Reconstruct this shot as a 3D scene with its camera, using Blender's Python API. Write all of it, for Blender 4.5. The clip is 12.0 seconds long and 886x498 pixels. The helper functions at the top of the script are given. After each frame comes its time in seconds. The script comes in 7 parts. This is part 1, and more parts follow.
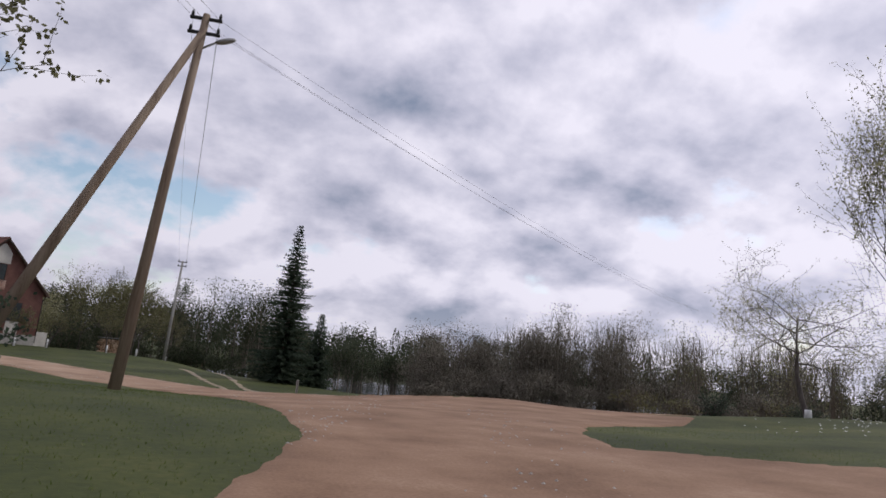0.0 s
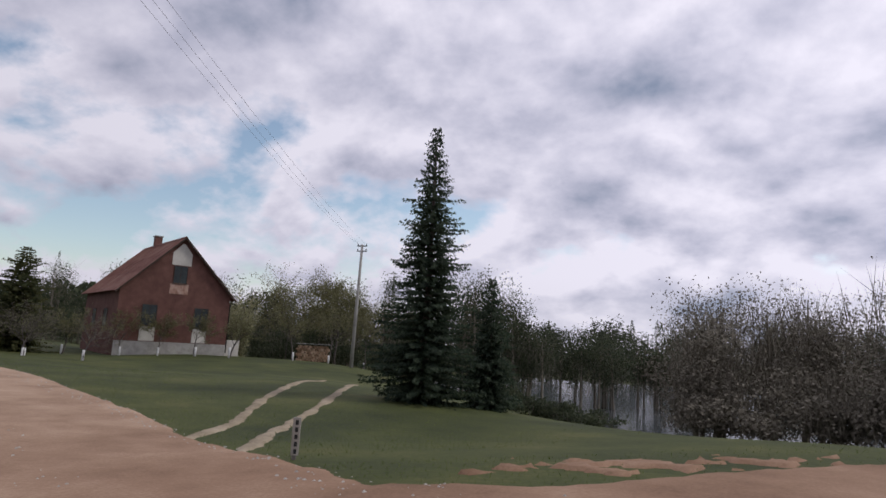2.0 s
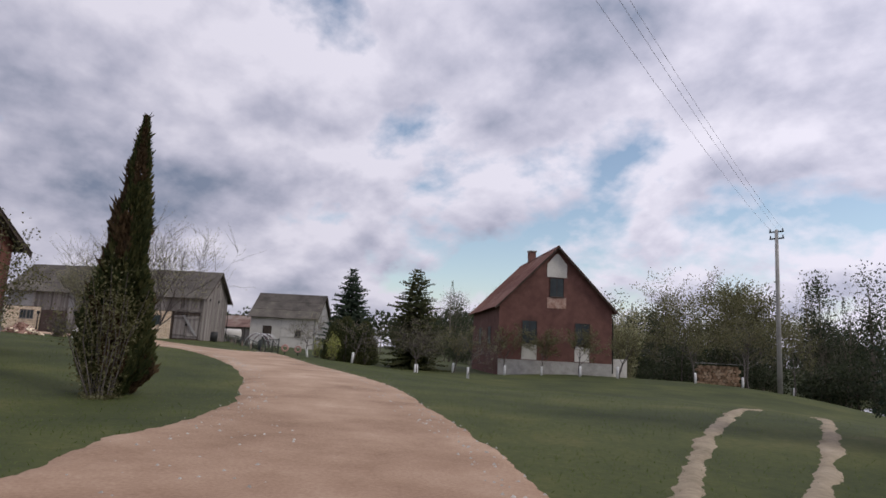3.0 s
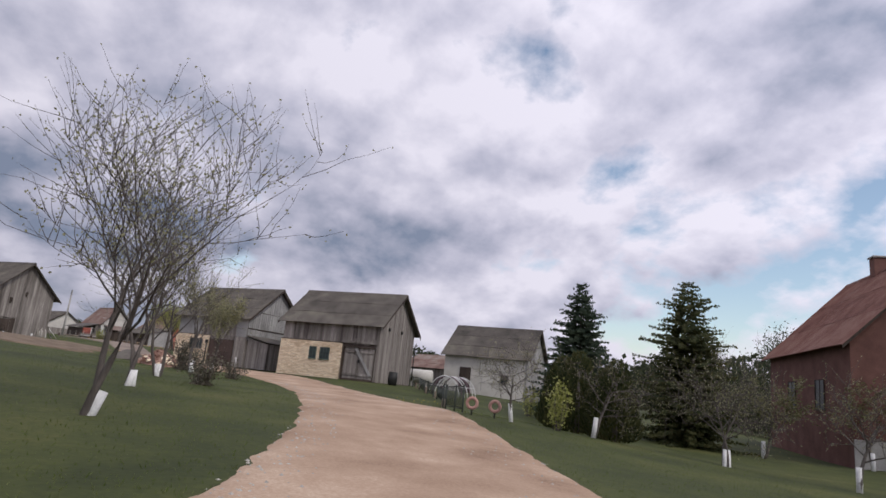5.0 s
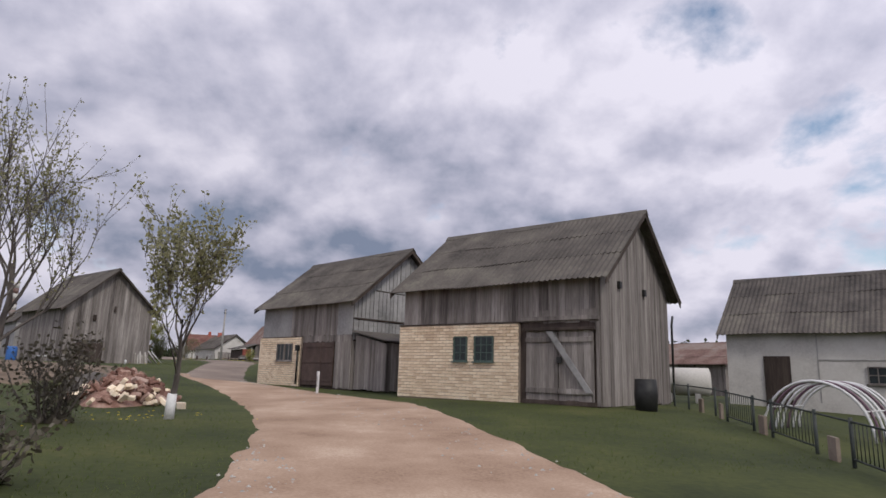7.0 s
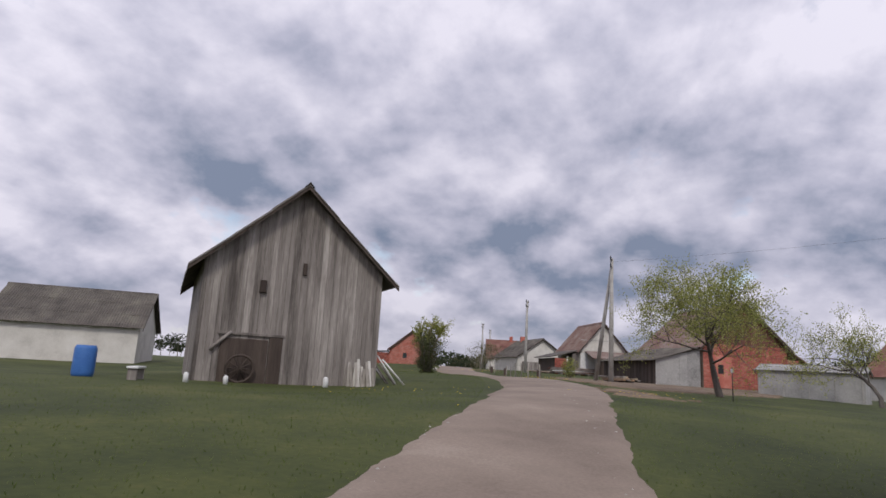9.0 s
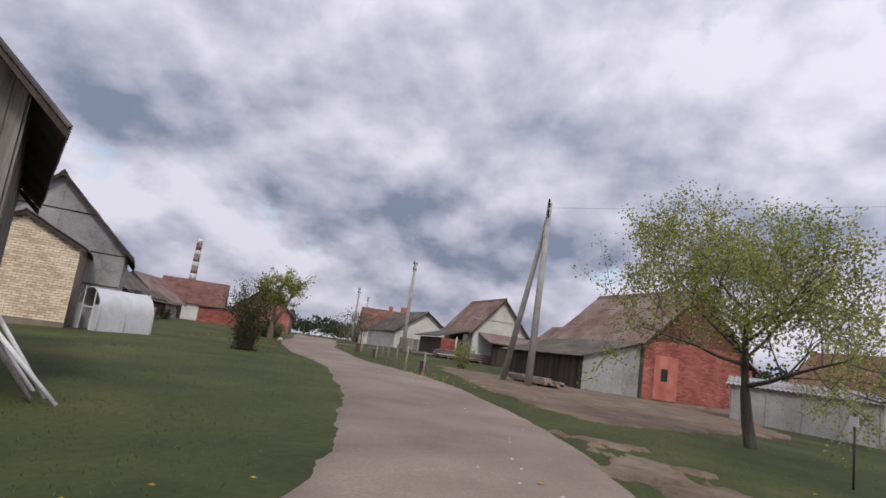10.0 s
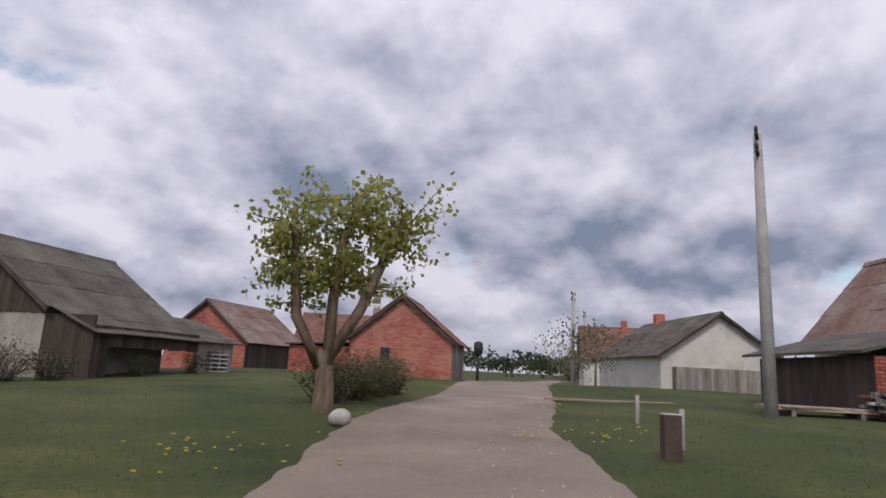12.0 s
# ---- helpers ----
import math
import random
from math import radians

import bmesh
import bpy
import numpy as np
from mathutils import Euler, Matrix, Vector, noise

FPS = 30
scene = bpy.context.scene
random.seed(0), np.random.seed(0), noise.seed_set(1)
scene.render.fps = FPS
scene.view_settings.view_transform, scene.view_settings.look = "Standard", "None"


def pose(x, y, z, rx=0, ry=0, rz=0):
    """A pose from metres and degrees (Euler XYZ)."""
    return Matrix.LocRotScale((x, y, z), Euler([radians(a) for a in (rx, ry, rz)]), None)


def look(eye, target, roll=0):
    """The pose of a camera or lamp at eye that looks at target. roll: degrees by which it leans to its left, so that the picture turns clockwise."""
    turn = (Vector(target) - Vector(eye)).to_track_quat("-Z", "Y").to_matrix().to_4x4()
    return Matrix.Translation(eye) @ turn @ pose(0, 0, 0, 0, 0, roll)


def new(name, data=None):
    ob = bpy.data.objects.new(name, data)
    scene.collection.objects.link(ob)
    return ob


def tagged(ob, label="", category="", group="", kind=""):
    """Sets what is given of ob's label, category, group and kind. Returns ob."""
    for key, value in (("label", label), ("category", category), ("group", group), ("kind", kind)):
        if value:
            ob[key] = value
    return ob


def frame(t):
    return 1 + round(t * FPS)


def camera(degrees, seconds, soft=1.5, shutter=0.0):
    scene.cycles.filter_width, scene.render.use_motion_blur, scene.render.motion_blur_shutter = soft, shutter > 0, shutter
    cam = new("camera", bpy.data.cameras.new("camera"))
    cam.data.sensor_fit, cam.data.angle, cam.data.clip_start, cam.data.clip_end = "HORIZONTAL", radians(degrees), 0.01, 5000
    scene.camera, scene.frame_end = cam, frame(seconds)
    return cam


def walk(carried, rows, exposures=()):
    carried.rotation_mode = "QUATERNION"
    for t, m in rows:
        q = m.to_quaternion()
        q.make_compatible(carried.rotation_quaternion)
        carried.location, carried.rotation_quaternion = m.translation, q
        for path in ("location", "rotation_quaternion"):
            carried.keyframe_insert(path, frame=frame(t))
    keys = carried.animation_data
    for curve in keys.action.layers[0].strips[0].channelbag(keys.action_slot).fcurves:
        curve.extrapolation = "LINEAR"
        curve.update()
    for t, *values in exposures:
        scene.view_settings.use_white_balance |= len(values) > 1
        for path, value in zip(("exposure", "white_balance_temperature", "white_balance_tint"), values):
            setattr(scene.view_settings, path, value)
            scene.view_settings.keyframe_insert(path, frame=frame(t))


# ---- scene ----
cam = camera(72, 12.0, soft=1.6)
PATH = [
    (0, (1.49, -0.90, 0.96), (2.989, 8.813, 2.821), 5.55),
    (0.5, (3.05, 5.38, 1.00), (4.360, 15.150, 2.696), 4.82),
    (1, (4.31, 9.94, 1.04), (5.349, 19.754, 2.678), 5.14),
    (1.5, (5.04, 13.87, 1.00), (4.824, 23.739, 2.610), 4.94),
    (2, (4.20, 17.32, 0.89), (1.653, 26.863, 2.463), 3.25),
    (2.5, (2.27, 20.69, 0.64), (-3.172, 28.949, 2.124), 4.18),
    (3, (-0.44, 23.48, 0.28), (-7.893, 29.938, 1.931), 2.96),
    (3.5, (-3.32, 25.37, 0.25), (-11.532, 30.789, 2.044), 2.70),
    (3.7, (-4.56, 26.15, 0.25), (-12.959, 31.325, 1.902), 4.00),
    (5.3, (-17.31, 32.67, 0.57), (-26.600, 35.677, 2.712), 5.42),
    (5.5, (-19.46, 33.40, 0.60), (-28.864, 36.116, 2.636), 5.18),
    (6, (-25.04, 34.83, 0.66), (-34.633, 36.854, 2.623), 4.97),
    (6.5, (-30.05, 35.94, 0.77), (-39.755, 37.180, 2.829), 3.79),
    (7, (-35.41, 36.59, 0.86), (-45.189, 37.191, 2.873), 1.70),
    (7.5, (-40.93, 36.43, 0.94), (-50.719, 35.764, 2.861), 3.47),
    (7.7, (-43.30, 36.19, 0.98), (-53.023, 34.764, 2.821), 3.88),
    (9.3, (-67.62, 26.98, 1.76), (-76.528, 22.881, 3.737), 3.12),
    (9.5, (-70.13, 26.15, 1.87), (-79.296, 22.591, 3.688), 5.05),
    (10, (-76.07, 24.97, 2.34), (-85.661, 22.670, 3.998), 7.89),
    (10.5, (-83.31, 23.79, 2.51), (-92.633, 20.704, 4.377), 5.79),
    (11, (-90.60, 20.90, 2.69), (-99.195, 16.163, 4.591), 3.56),
    (11.5, (-96.39, 17.73, 2.65), (-104.777, 12.591, 4.458), 3.59),
    (12, (-102.95, 13.89, 2.59), (-111.284, 8.701, 4.517), 2.94),
]
walk(cam, [(t, look(eye, target, roll)) for t, eye, target, roll in PATH], [(0, -0.36), (1.5, -0.34), (3.0, -0.2), (5.5, -0.06), (6.5, -0.11), (7.5, -0.03), (9.5, -0.02), (12, -0.06)])

# ---------------------------------------------------------------- world and sun
SUN_AZ, SUN_EL = 24.0, 46.0   # azimuth from +x towards +y, height above the horizon


def build_world():
    w = bpy.data.worlds.new("cloudy_sky")
    w.use_nodes = True
    scene.world = w
    nt = w.node_tree
    nt.nodes.clear()
    out = nt.nodes.new("ShaderNodeOutputWorld")
    bg = nt.nodes.new("ShaderNodeBackground")
    sky = nt.nodes.new("ShaderNodeTexSky")
    sky.sky_type, sky.sun_disc = "NISHITA", False
    sky.sun_elevation, sky.sun_rotation = radians(SUN_EL), radians(90 - SUN_AZ)
    tc = nt.nodes.new("ShaderNodeTexCoord")
    sep = nt.nodes.new("ShaderNodeSeparateXYZ")
    nt.links.new(tc.outputs["Generated"], sep.inputs[0])

    def mth(op, a, b, clamp=False):
        n = nt.nodes.new("ShaderNodeMath")
        n.operation, n.use_clamp = op, clamp
        for i, v in enumerate((a, b)):
            if isinstance(v, (int, float)):
                n.inputs[i].default_value = v
            elif v is not None:
                nt.links.new(v, n.inputs[i])
        return n.outputs[0]

    # a flat cloud deck: direction divided by its height
    zz = mth("ADD", mth("MAXIMUM", sep.outputs[2], 0.0), 0.5)
    px, py = mth("DIVIDE", sep.outputs[0], zz), mth("DIVIDE", sep.outputs[1], zz)
    comb = nt.nodes.new("ShaderNodeCombineXYZ")
    nt.links.new(px, comb.inputs[0])
    nt.links.new(py, comb.inputs[1])

    def noise_at(scale, detail, rough, off, stretch=1.0):
        mp = nt.nodes.new("ShaderNodeMapping")
        mp.inputs["Location"].default_value = off
        mp.inputs["Scale"].default_value = (stretch, stretch, 1)
        nt.links.new(comb.outputs[0], mp.inputs[0])
        n = nt.nodes.new("ShaderNodeTexNoise")
        n.inputs["Scale"].default_value, n.inputs["Detail"].default_value = scale, detail
        n.inputs["Roughness"].default_value = rough
        n.inputs["Distortion"].default_value = 0.08
        nt.links.new(mp.outputs[0], n.inputs["Vector"])
        return n.outputs["Fac"]

    def toward(az, el, inner, outer):
        """1 in a flat oval of the sky round that direction, falling to 0 at its rim (degrees)."""
        flat, unit, dot = (nt.nodes.new("ShaderNodeVectorMath") for _ in range(3))
        flat.operation, unit.operation, dot.operation = "MULTIPLY", "NORMALIZE", "DOT_PRODUCT"
        nt.links.new(tc.outputs["Generated"], flat.inputs[0])
        flat.inputs[1].default_value = (1, 1, 3.2)
        nt.links.new(flat.outputs[0], unit.inputs[0])
        nt.links.new(unit.outputs[0], dot.inputs[0])
        dot.inputs[1].default_value = Vector((math.cos(radians(az)) * math.cos(radians(el)), math.sin(radians(az)) * math.cos(radians(el)), 3.2 * math.sin(radians(el)))).normalized()
        r = nt.nodes.new("ShaderNodeMapRange")
        r.interpolation_type = "SMOOTHSTEP"
        r.inputs[1].default_value, r.inputs[2].default_value = math.cos(radians(outer)), math.cos(radians(inner))
        nt.links.new(dot.outputs["Value"], r.inputs[0])
        return r.outputs[0]

    def ramp(fac, stops):
        r = nt.nodes.new("ShaderNodeValToRGB")
        el = r.color_ramp.elements
        while len(el) < len(stops):
            el.new(0.5)
        for e, (p, c) in zip(el, stops):
            e.position, e.color = p, (*c, 1)
        nt.links.new(fac, r.inputs[0])
        return r.outputs[0]

    # density of the cloud deck; its puffs are bright above and grey beneath
    where = (3.7, 1.9, 0)
    dens = noise_at(2.9, 10, 0.55, where)
    # a clear gap over the farmhouse and a slate-blue bank over the village
    clear = toward(126, 10, 8, 30)
    bank = toward(190, 10, 6, 27)
    dens = mth("SUBTRACT", dens, mth("MULTIPLY", clear, 0.18))
    farther, nearer = noise_at(2.9, 7, 0.52, where, 1.035), noise_at(2.9, 7, 0.52, where, 0.965)
    broad = noise_at(0.75, 3, 0.5, (0.6, 2.2, 0))
    shade = mth("MULTIPLY_ADD", mth("SUBTRACT", farther, nearer), 2.1)
    thick = mth("MULTIPLY_ADD", dens, -1.0)
    thick.node.inputs[2].default_value = 1.045
    nt.links.new(thick, shade.node.inputs[2])
    tone = mth("MULTIPLY_ADD", broad, 0.55)
    nt.links.new(mth("SUBTRACT", shade, 0.275), tone.node.inputs[2])
    tone = mth("SUBTRACT", tone, mth("MULTIPLY", bank, 0.22))
    cloud = ramp(tone, [(0.08, (0.27, 0.32, 0.45)), (0.22, (0.42, 0.445, 0.58)), (0.36, (0.56, 0.565, 0.71)), (0.52, (0.71, 0.70, 0.845)), (0.76, (0.94, 0.91, 1.045))])
    gap = ramp(dens, [(0.27, (0, 0, 0)), (0.37, (1, 1, 1))])
    scale = nt.nodes.new("ShaderNodeMix")
    scale.data_type, scale.blend_type = "RGBA", "MULTIPLY"
    scale.inputs[0].default_value = 1.0
    nt.links.new(sky.outputs[0], scale.inputs[6])
    scale.inputs[7].default_value = (0.2, 0.185, 0.17, 1)
    mix = nt.nodes.new("ShaderNodeMix")
    mix.data_type = "RGBA"
    nt.links.new(gap, mix.inputs[0])
    nt.links.new(scale.outputs[2], mix.inputs[6])
    nt.links.new(cloud, mix.inputs[7])
    # pale band near the horizon
    low = ramp(sep.outputs[2], [(0.0, (1, 1, 1)), (0.12, (0, 0, 0))])
    hz_mix = nt.nodes.new("ShaderNodeMix")
    hz_mix.data_type = "RGBA"
    nt.links.new(mth("MULTIPLY", low, 0.45), hz_mix.inputs[0])
    nt.links.new(mix.outputs[2], hz_mix.inputs[6])
    hz_mix.inputs[7].default_value = (0.76, 0.74, 0.83, 1)
    # brighter towards the veiled sun
    dot = nt.nodes.new("ShaderNodeVectorMath")
    dot.operation = "DOT_PRODUCT"
    nt.links.new(tc.outputs["Generated"], dot.inputs[0])
    dot.inputs[1].default_value = (math.cos(radians(SUN_AZ)) * 0.8, math.sin(radians(SUN_AZ)) * 0.8, 0.6)
    glow = mth("MULTIPLY_ADD", dot.outputs["Value"], 0.27)
    glow.node.inputs[2].default_value = 0.98
    lit = nt.nodes.new("ShaderNodeVectorMath")
    lit.operation = "SCALE"
    nt.links.new(hz_mix.outputs[2], lit.inputs[0])
    nt.links.new(glow, lit.inputs["Scale"])
    nt.links.new(lit.outputs[0], bg.inputs["Color"])
    bg.inputs["Strength"].default_value = 1.0
    nt.links.new(bg.outputs[0], out.inputs["Surface"])


build_world()
sun_data = bpy.data.lights.new("sun", "SUN")
sun_data.energy, sun_data.angle, sun_data.color = 1.7, radians(10), (1.0, 0.95, 0.87)
sun = new("sun", sun_data)
sun.matrix_world = look((math.cos(radians(SUN_AZ)), math.sin(radians(SUN_AZ)), math.tan(radians(SUN_EL))), (0, 0, 0))
sun.location = (60, 60, 90)


# ---------------------------------------------------------------- materials
def material(name, stops, scale=3.0, rough=0.85, bump=0.3, fine=40.0, metal=0.0, stretch=(1, 1, 1), per_object=0.0, spec=0.3, island=0.0, grime=None):
    """A surface with a slow and a fine variation of colour, and a fine relief. stops: colours from dark to light."""
    m = bpy.data.materials.new(name)
    m.use_nodes = True
    nt = m.node_tree
    bs = nt.nodes["Principled BSDF"]
    bs.inputs["Roughness"].default_value, bs.inputs["Metallic"].default_value = rough, metal
    bs.inputs["Specular IOR Level"].default_value = spec
    tc = nt.nodes.new("ShaderNodeTexCoord")
    mp = nt.nodes.new("ShaderNodeMapping")
    mp.inputs["Scale"].default_value = stretch
    nt.links.new(tc.outputs["Object"], mp.inputs[0])
    a, b = nt.nodes.new("ShaderNodeTexNoise"), nt.nodes.new("ShaderNodeTexNoise")
    for n, sc, det in ((a, scale, 6), (b, fine, 4)):
        n.inputs["Scale"].default_value, n.inputs["Detail"].default_value, n.inputs["Roughness"].default_value = sc, det, 0.6
        nt.links.new(mp.outputs[0], n.inputs["Vector"])
    add = nt.nodes.new("ShaderNodeMath")
    add.operation = "MULTIPLY_ADD"
    add.inputs[1].default_value = 0.45
    nt.links.new(b.outputs["Fac"], add.inputs[0])
    sub = nt.nodes.new("ShaderNodeMath")
    sub.operation = "MULTIPLY_ADD"
    sub.inputs[1].default_value, sub.inputs[2].default_value = 1.0, -0.22
    nt.links.new(a.outputs["Fac"], sub.inputs[0])
    nt.links.new(sub.outputs[0], add.inputs[2])
    fac = add.outputs[0]
    for amount, node, sock in ((per_object, "ShaderNodeObjectInfo", "Random"), (island, "ShaderNodeNewGeometry", "Random Per Island")):
        if amount:
            oi = nt.nodes.new(node)
            ma = nt.nodes.new("ShaderNodeMath")
            ma.operation = "MULTIPLY_ADD"
            ma.inputs[1].default_value = amount
            nt.links.new(oi.outputs[sock], ma.inputs[0])
            sh = nt.nodes.new("ShaderNodeMath")
            sh.operation = "SUBTRACT"
            sh.inputs[1].default_value = amount / 2
            nt.links.new(fac, sh.inputs[0])
            nt.links.new(sh.outputs[0], ma.inputs[2])
            fac = ma.outputs[0]
    r = nt.nodes.new("ShaderNodeValToRGB")
    el = r.color_ramp.elements
    while len(el) < len(stops):
        el.new(0.5)
    for i, (e, c) in enumerate(zip(el, stops)):
        e.position, e.color = 0.25 + 0.5 * i / max(1, len(stops) - 1), (*c, 1)
    nt.links.new(fac, r.inputs[0])
    nt.links.new(r.outputs[0], bs.inputs["Base Color"])
    if bump:
        bp = nt.nodes.new("ShaderNodeBump")
        bp.inputs["Strength"].default_value, bp.inputs["Distance"].default_value = bump, 0.02
        nt.links.new(fac, bp.inputs["Height"])
        nt.links.new(bp.outputs[0], bs.inputs["Normal"])
    return m


def leafy(name, stops):
    m = material(name, stops, scale=0.8, fine=7, rough=0.6, bump=0, island=0.5, spec=0.2)
    nt = m.node_tree
    bs, out = nt.nodes["Principled BSDF"], nt.nodes["Material Output"]
    tr = nt.nodes.new("ShaderNodeBsdfTranslucent")
    mx = nt.nodes.new("ShaderNodeMixShader")
    mx.inputs[0].default_value = 0.5
    ramp = [n for n in nt.nodes if n.type == "VALTORGB"][0]
    nt.links.new(ramp.outputs[0], tr.inputs[0])
    nt.links.new(bs.outputs[0], mx.inputs[1])
    nt.links.new(tr.outputs[0], mx.inputs[2])
    nt.links.new(mx.outputs[0], out.inputs[0])
    return m


M = {}
M["grass"] = material("meadow_grass", [(0.019, 0.026, 0.006), (0.035, 0.045, 0.010), (0.056, 0.066, 0.015), (0.095, 0.09, 0.028)], scale=0.35, fine=9, rough=0.9, bump=0.6)
M["blade"] = leafy("grass_blades", [(0.08, 0.11, 0.03), (0.11, 0.145, 0.042), (0.16, 0.18, 0.07)])
M["gravel"] = material("pinkish_gravel", [(0.215, 0.138, 0.09), (0.315, 0.213, 0.145), (0.40, 0.283, 0.20), (0.51, 0.39, 0.29)], scale=0.6, fine=26, rough=0.95, bump=0.3)
def brown_stretch(m, x_from, x_to, tint):
    """Darker, browner gravel on one stretch of the road, blending in from x_from to x_to."""
    nt = m.node_tree
    bs = nt.nodes["Principled BSDF"]
    src = bs.inputs["Base Color"].links[0].from_socket
    geo, sep, rng, mix = (nt.nodes.new(k) for k in ("ShaderNodeTexCoord", "ShaderNodeSeparateXYZ", "ShaderNodeMapRange", "ShaderNodeMix"))
    mix.data_type, mix.blend_type = "RGBA", "MULTIPLY"
    nt.links.new(geo.outputs["Object"], sep.inputs[0])
    nt.links.new(sep.outputs[0], rng.inputs[0])
    rng.inputs[1].default_value, rng.inputs[2].default_value = x_from, x_to
    nt.links.new(rng.outputs[0], mix.inputs[0])
    nt.links.new(src, mix.inputs[6])
    mix.inputs[7].default_value = (*tint, 1)
    nt.links.new(mix.outputs[2], bs.inputs["Base Color"])


brown_stretch(M["gravel"], -14, 0, (0.66, 0.58, 0.53))
M["asphalt"] = material("worn_asphalt", [(0.145, 0.112, 0.09), (0.195, 0.153, 0.123), (0.235, 0.187, 0.151), (0.30, 0.245, 0.20)], scale=0.5, fine=26, rough=0.92, bump=0.15)
M["soil"] = material("dug_garden_soil", [(0.085, 0.06, 0.04), (0.155, 0.115, 0.08), (0.23, 0.175, 0.125)], scale=1.2, fine=12, rough=1.0, bump=1.0)
M["sand"] = material("sandy_rut", [(0.16, 0.13, 0.085), (0.27, 0.22, 0.155), (0.38, 0.32, 0.24)], scale=1.0, fine=12, rough=1.0, bump=0.6)
M["wood"] = material("weathered_grey_boards", [(0.08, 0.069, 0.062), (0.165, 0.146, 0.132), (0.245, 0.22, 0.20), (0.38, 0.35, 0.32)], scale=2.0, fine=22, stretch=(1.6, 1.6, 0.12), per_object=0.22, bump=0.5)
M["wood_dark"] = material("dark_stained_boards", [(0.03, 0.022, 0.018), (0.06, 0.045, 0.037), (0.095, 0.073, 0.06)], scale=2.0, fine=22, stretch=(1.6, 1.6, 0.12), per_object=0.25, bump=0.5)
M["wood_brown"] = material("red_brown_stained_boards", [(0.07, 0.03, 0.022), (0.13, 0.055, 0.04), (0.18, 0.08, 0.06)], scale=2.0, fine=22, stretch=(1.6, 1.6, 0.15), per_object=0.25, bump=0.4)
M["slate"] = material("grey_corrugated_sheets", [(0.042, 0.037, 0.033), (0.078, 0.069, 0.061), (0.108, 0.096, 0.083), (0.15, 0.137, 0.112)], scale=0.9, fine=9, per_object=0.14, bump=0.25)
M["slate_red"] = material("rust_stained_sheets", [(0.10, 0.06, 0.05), (0.16, 0.10, 0.085), (0.20, 0.15, 0.13), (0.24, 0.21, 0.19)], scale=0.7, fine=8, per_object=0.2, bump=0.25)
M["tile_red"] = material("red_brown_roof_sheets", [(0.105, 0.047, 0.038), (0.175, 0.085, 0.067), (0.225, 0.13, 0.105)], scale=1.0, fine=9, per_object=0.15, bump=0.25)
M["sheet"] = material("pale_asbestos_boards", [(0.16, 0.16, 0.155), (0.25, 0.245, 0.24), (0.32, 0.315, 0.305), (0.38, 0.37, 0.36)], scale=0.8, fine=10, per_object=0.15, bump=0.15)
M["plaster"] = material("pale_plaster", [(0.38, 0.36, 0.33), (0.52, 0.5, 0.46), (0.6, 0.58, 0.54)], scale=0.8, fine=14, bump=0.2)
M["plaster_old"] = material("stained_old_plaster", [(0.16, 0.145, 0.125), (0.29, 0.265, 0.235), (0.40, 0.375, 0.34)], scale=1.1, fine=14, bump=0.3)
M["post_wood"] = material("pale_weathered_stake", [(0.16, 0.145, 0.125), (0.28, 0.255, 0.225), (0.38, 0.355, 0.32)], scale=4, fine=26, stretch=(2, 2, 0.3), per_object=0.3, bump=0.4)
M["white_brick"] = material("cream_silicate_brick", [(0.58, 0.44, 0.30), (0.74, 0.60, 0.43), (0.81, 0.69, 0.52), (0.86, 0.76, 0.60)], scale=1.5, fine=30, per_object=0.30, island=0.3, bump=0.25)
M["mortar"] = material("grey_mortar", [(0.15, 0.115, 0.09), (0.22, 0.175, 0.14), (0.29, 0.24, 0.195)], scale=2, fine=30, bump=0.4)
M["red_brick"] = material("orange_red_brick", [(0.25, 0.07, 0.053), (0.36, 0.105, 0.078), (0.43, 0.145, 0.108), (0.48, 0.21, 0.165)], scale=1.2, fine=24, per_object=0.3, island=0.3, bump=0.25)
M["brown_brick"] = material("dark_red_facing_brick", [(0.075, 0.036, 0.029), (0.12, 0.056, 0.045), (0.165, 0.082, 0.066)], scale=1.2, fine=24, per_object=0.3, island=0.35, bump=0.25)
M["rubble"] = material("weathered_broken_brick", [(0.12, 0.06, 0.045), (0.22, 0.12, 0.09), (0.32, 0.20, 0.155), (0.42, 0.31, 0.26)], scale=3, fine=24, per_object=0.5, bump=0.4)
M["glass"] = material("dusty_window_glass", [(0.015, 0.02, 0.022), (0.03, 0.038, 0.04), (0.05, 0.06, 0.06)], scale=1.0, fine=6, rough=0.3, bump=0.0, spec=0.25)
M["frame_green"] = material("green_window_paint", [(0.055, 0.085, 0.072), (0.09, 0.13, 0.11)], scale=4, fine=30, rough=0.6, bump=0.1)
M["frame_white"] = material("white_window_paint", [(0.5, 0.5, 0.48), (0.7, 0.7, 0.68)], scale=4, fine=30, rough=0.6, bump=0.1)
M["gate_brown"] = material("rust_brown_gate_paint", [(0.045, 0.03, 0.025), (0.075, 0.05, 0.042), (0.11, 0.075, 0.06)], scale=2, fine=20, rough=0.7, bump=0.15)
M["iron"] = material("black_painted_iron", [(0.012, 0.012, 0.012), (0.03, 0.03, 0.028)], scale=4, fine=30, rough=0.55, bump=0.1)
M["fence_paint"] = material("dark_green_fence_paint", [(0.018, 0.022, 0.02), (0.035, 0.042, 0.038), (0.06, 0.066, 0.06)], scale=4, fine=30, rough=0.6, bump=0.1)
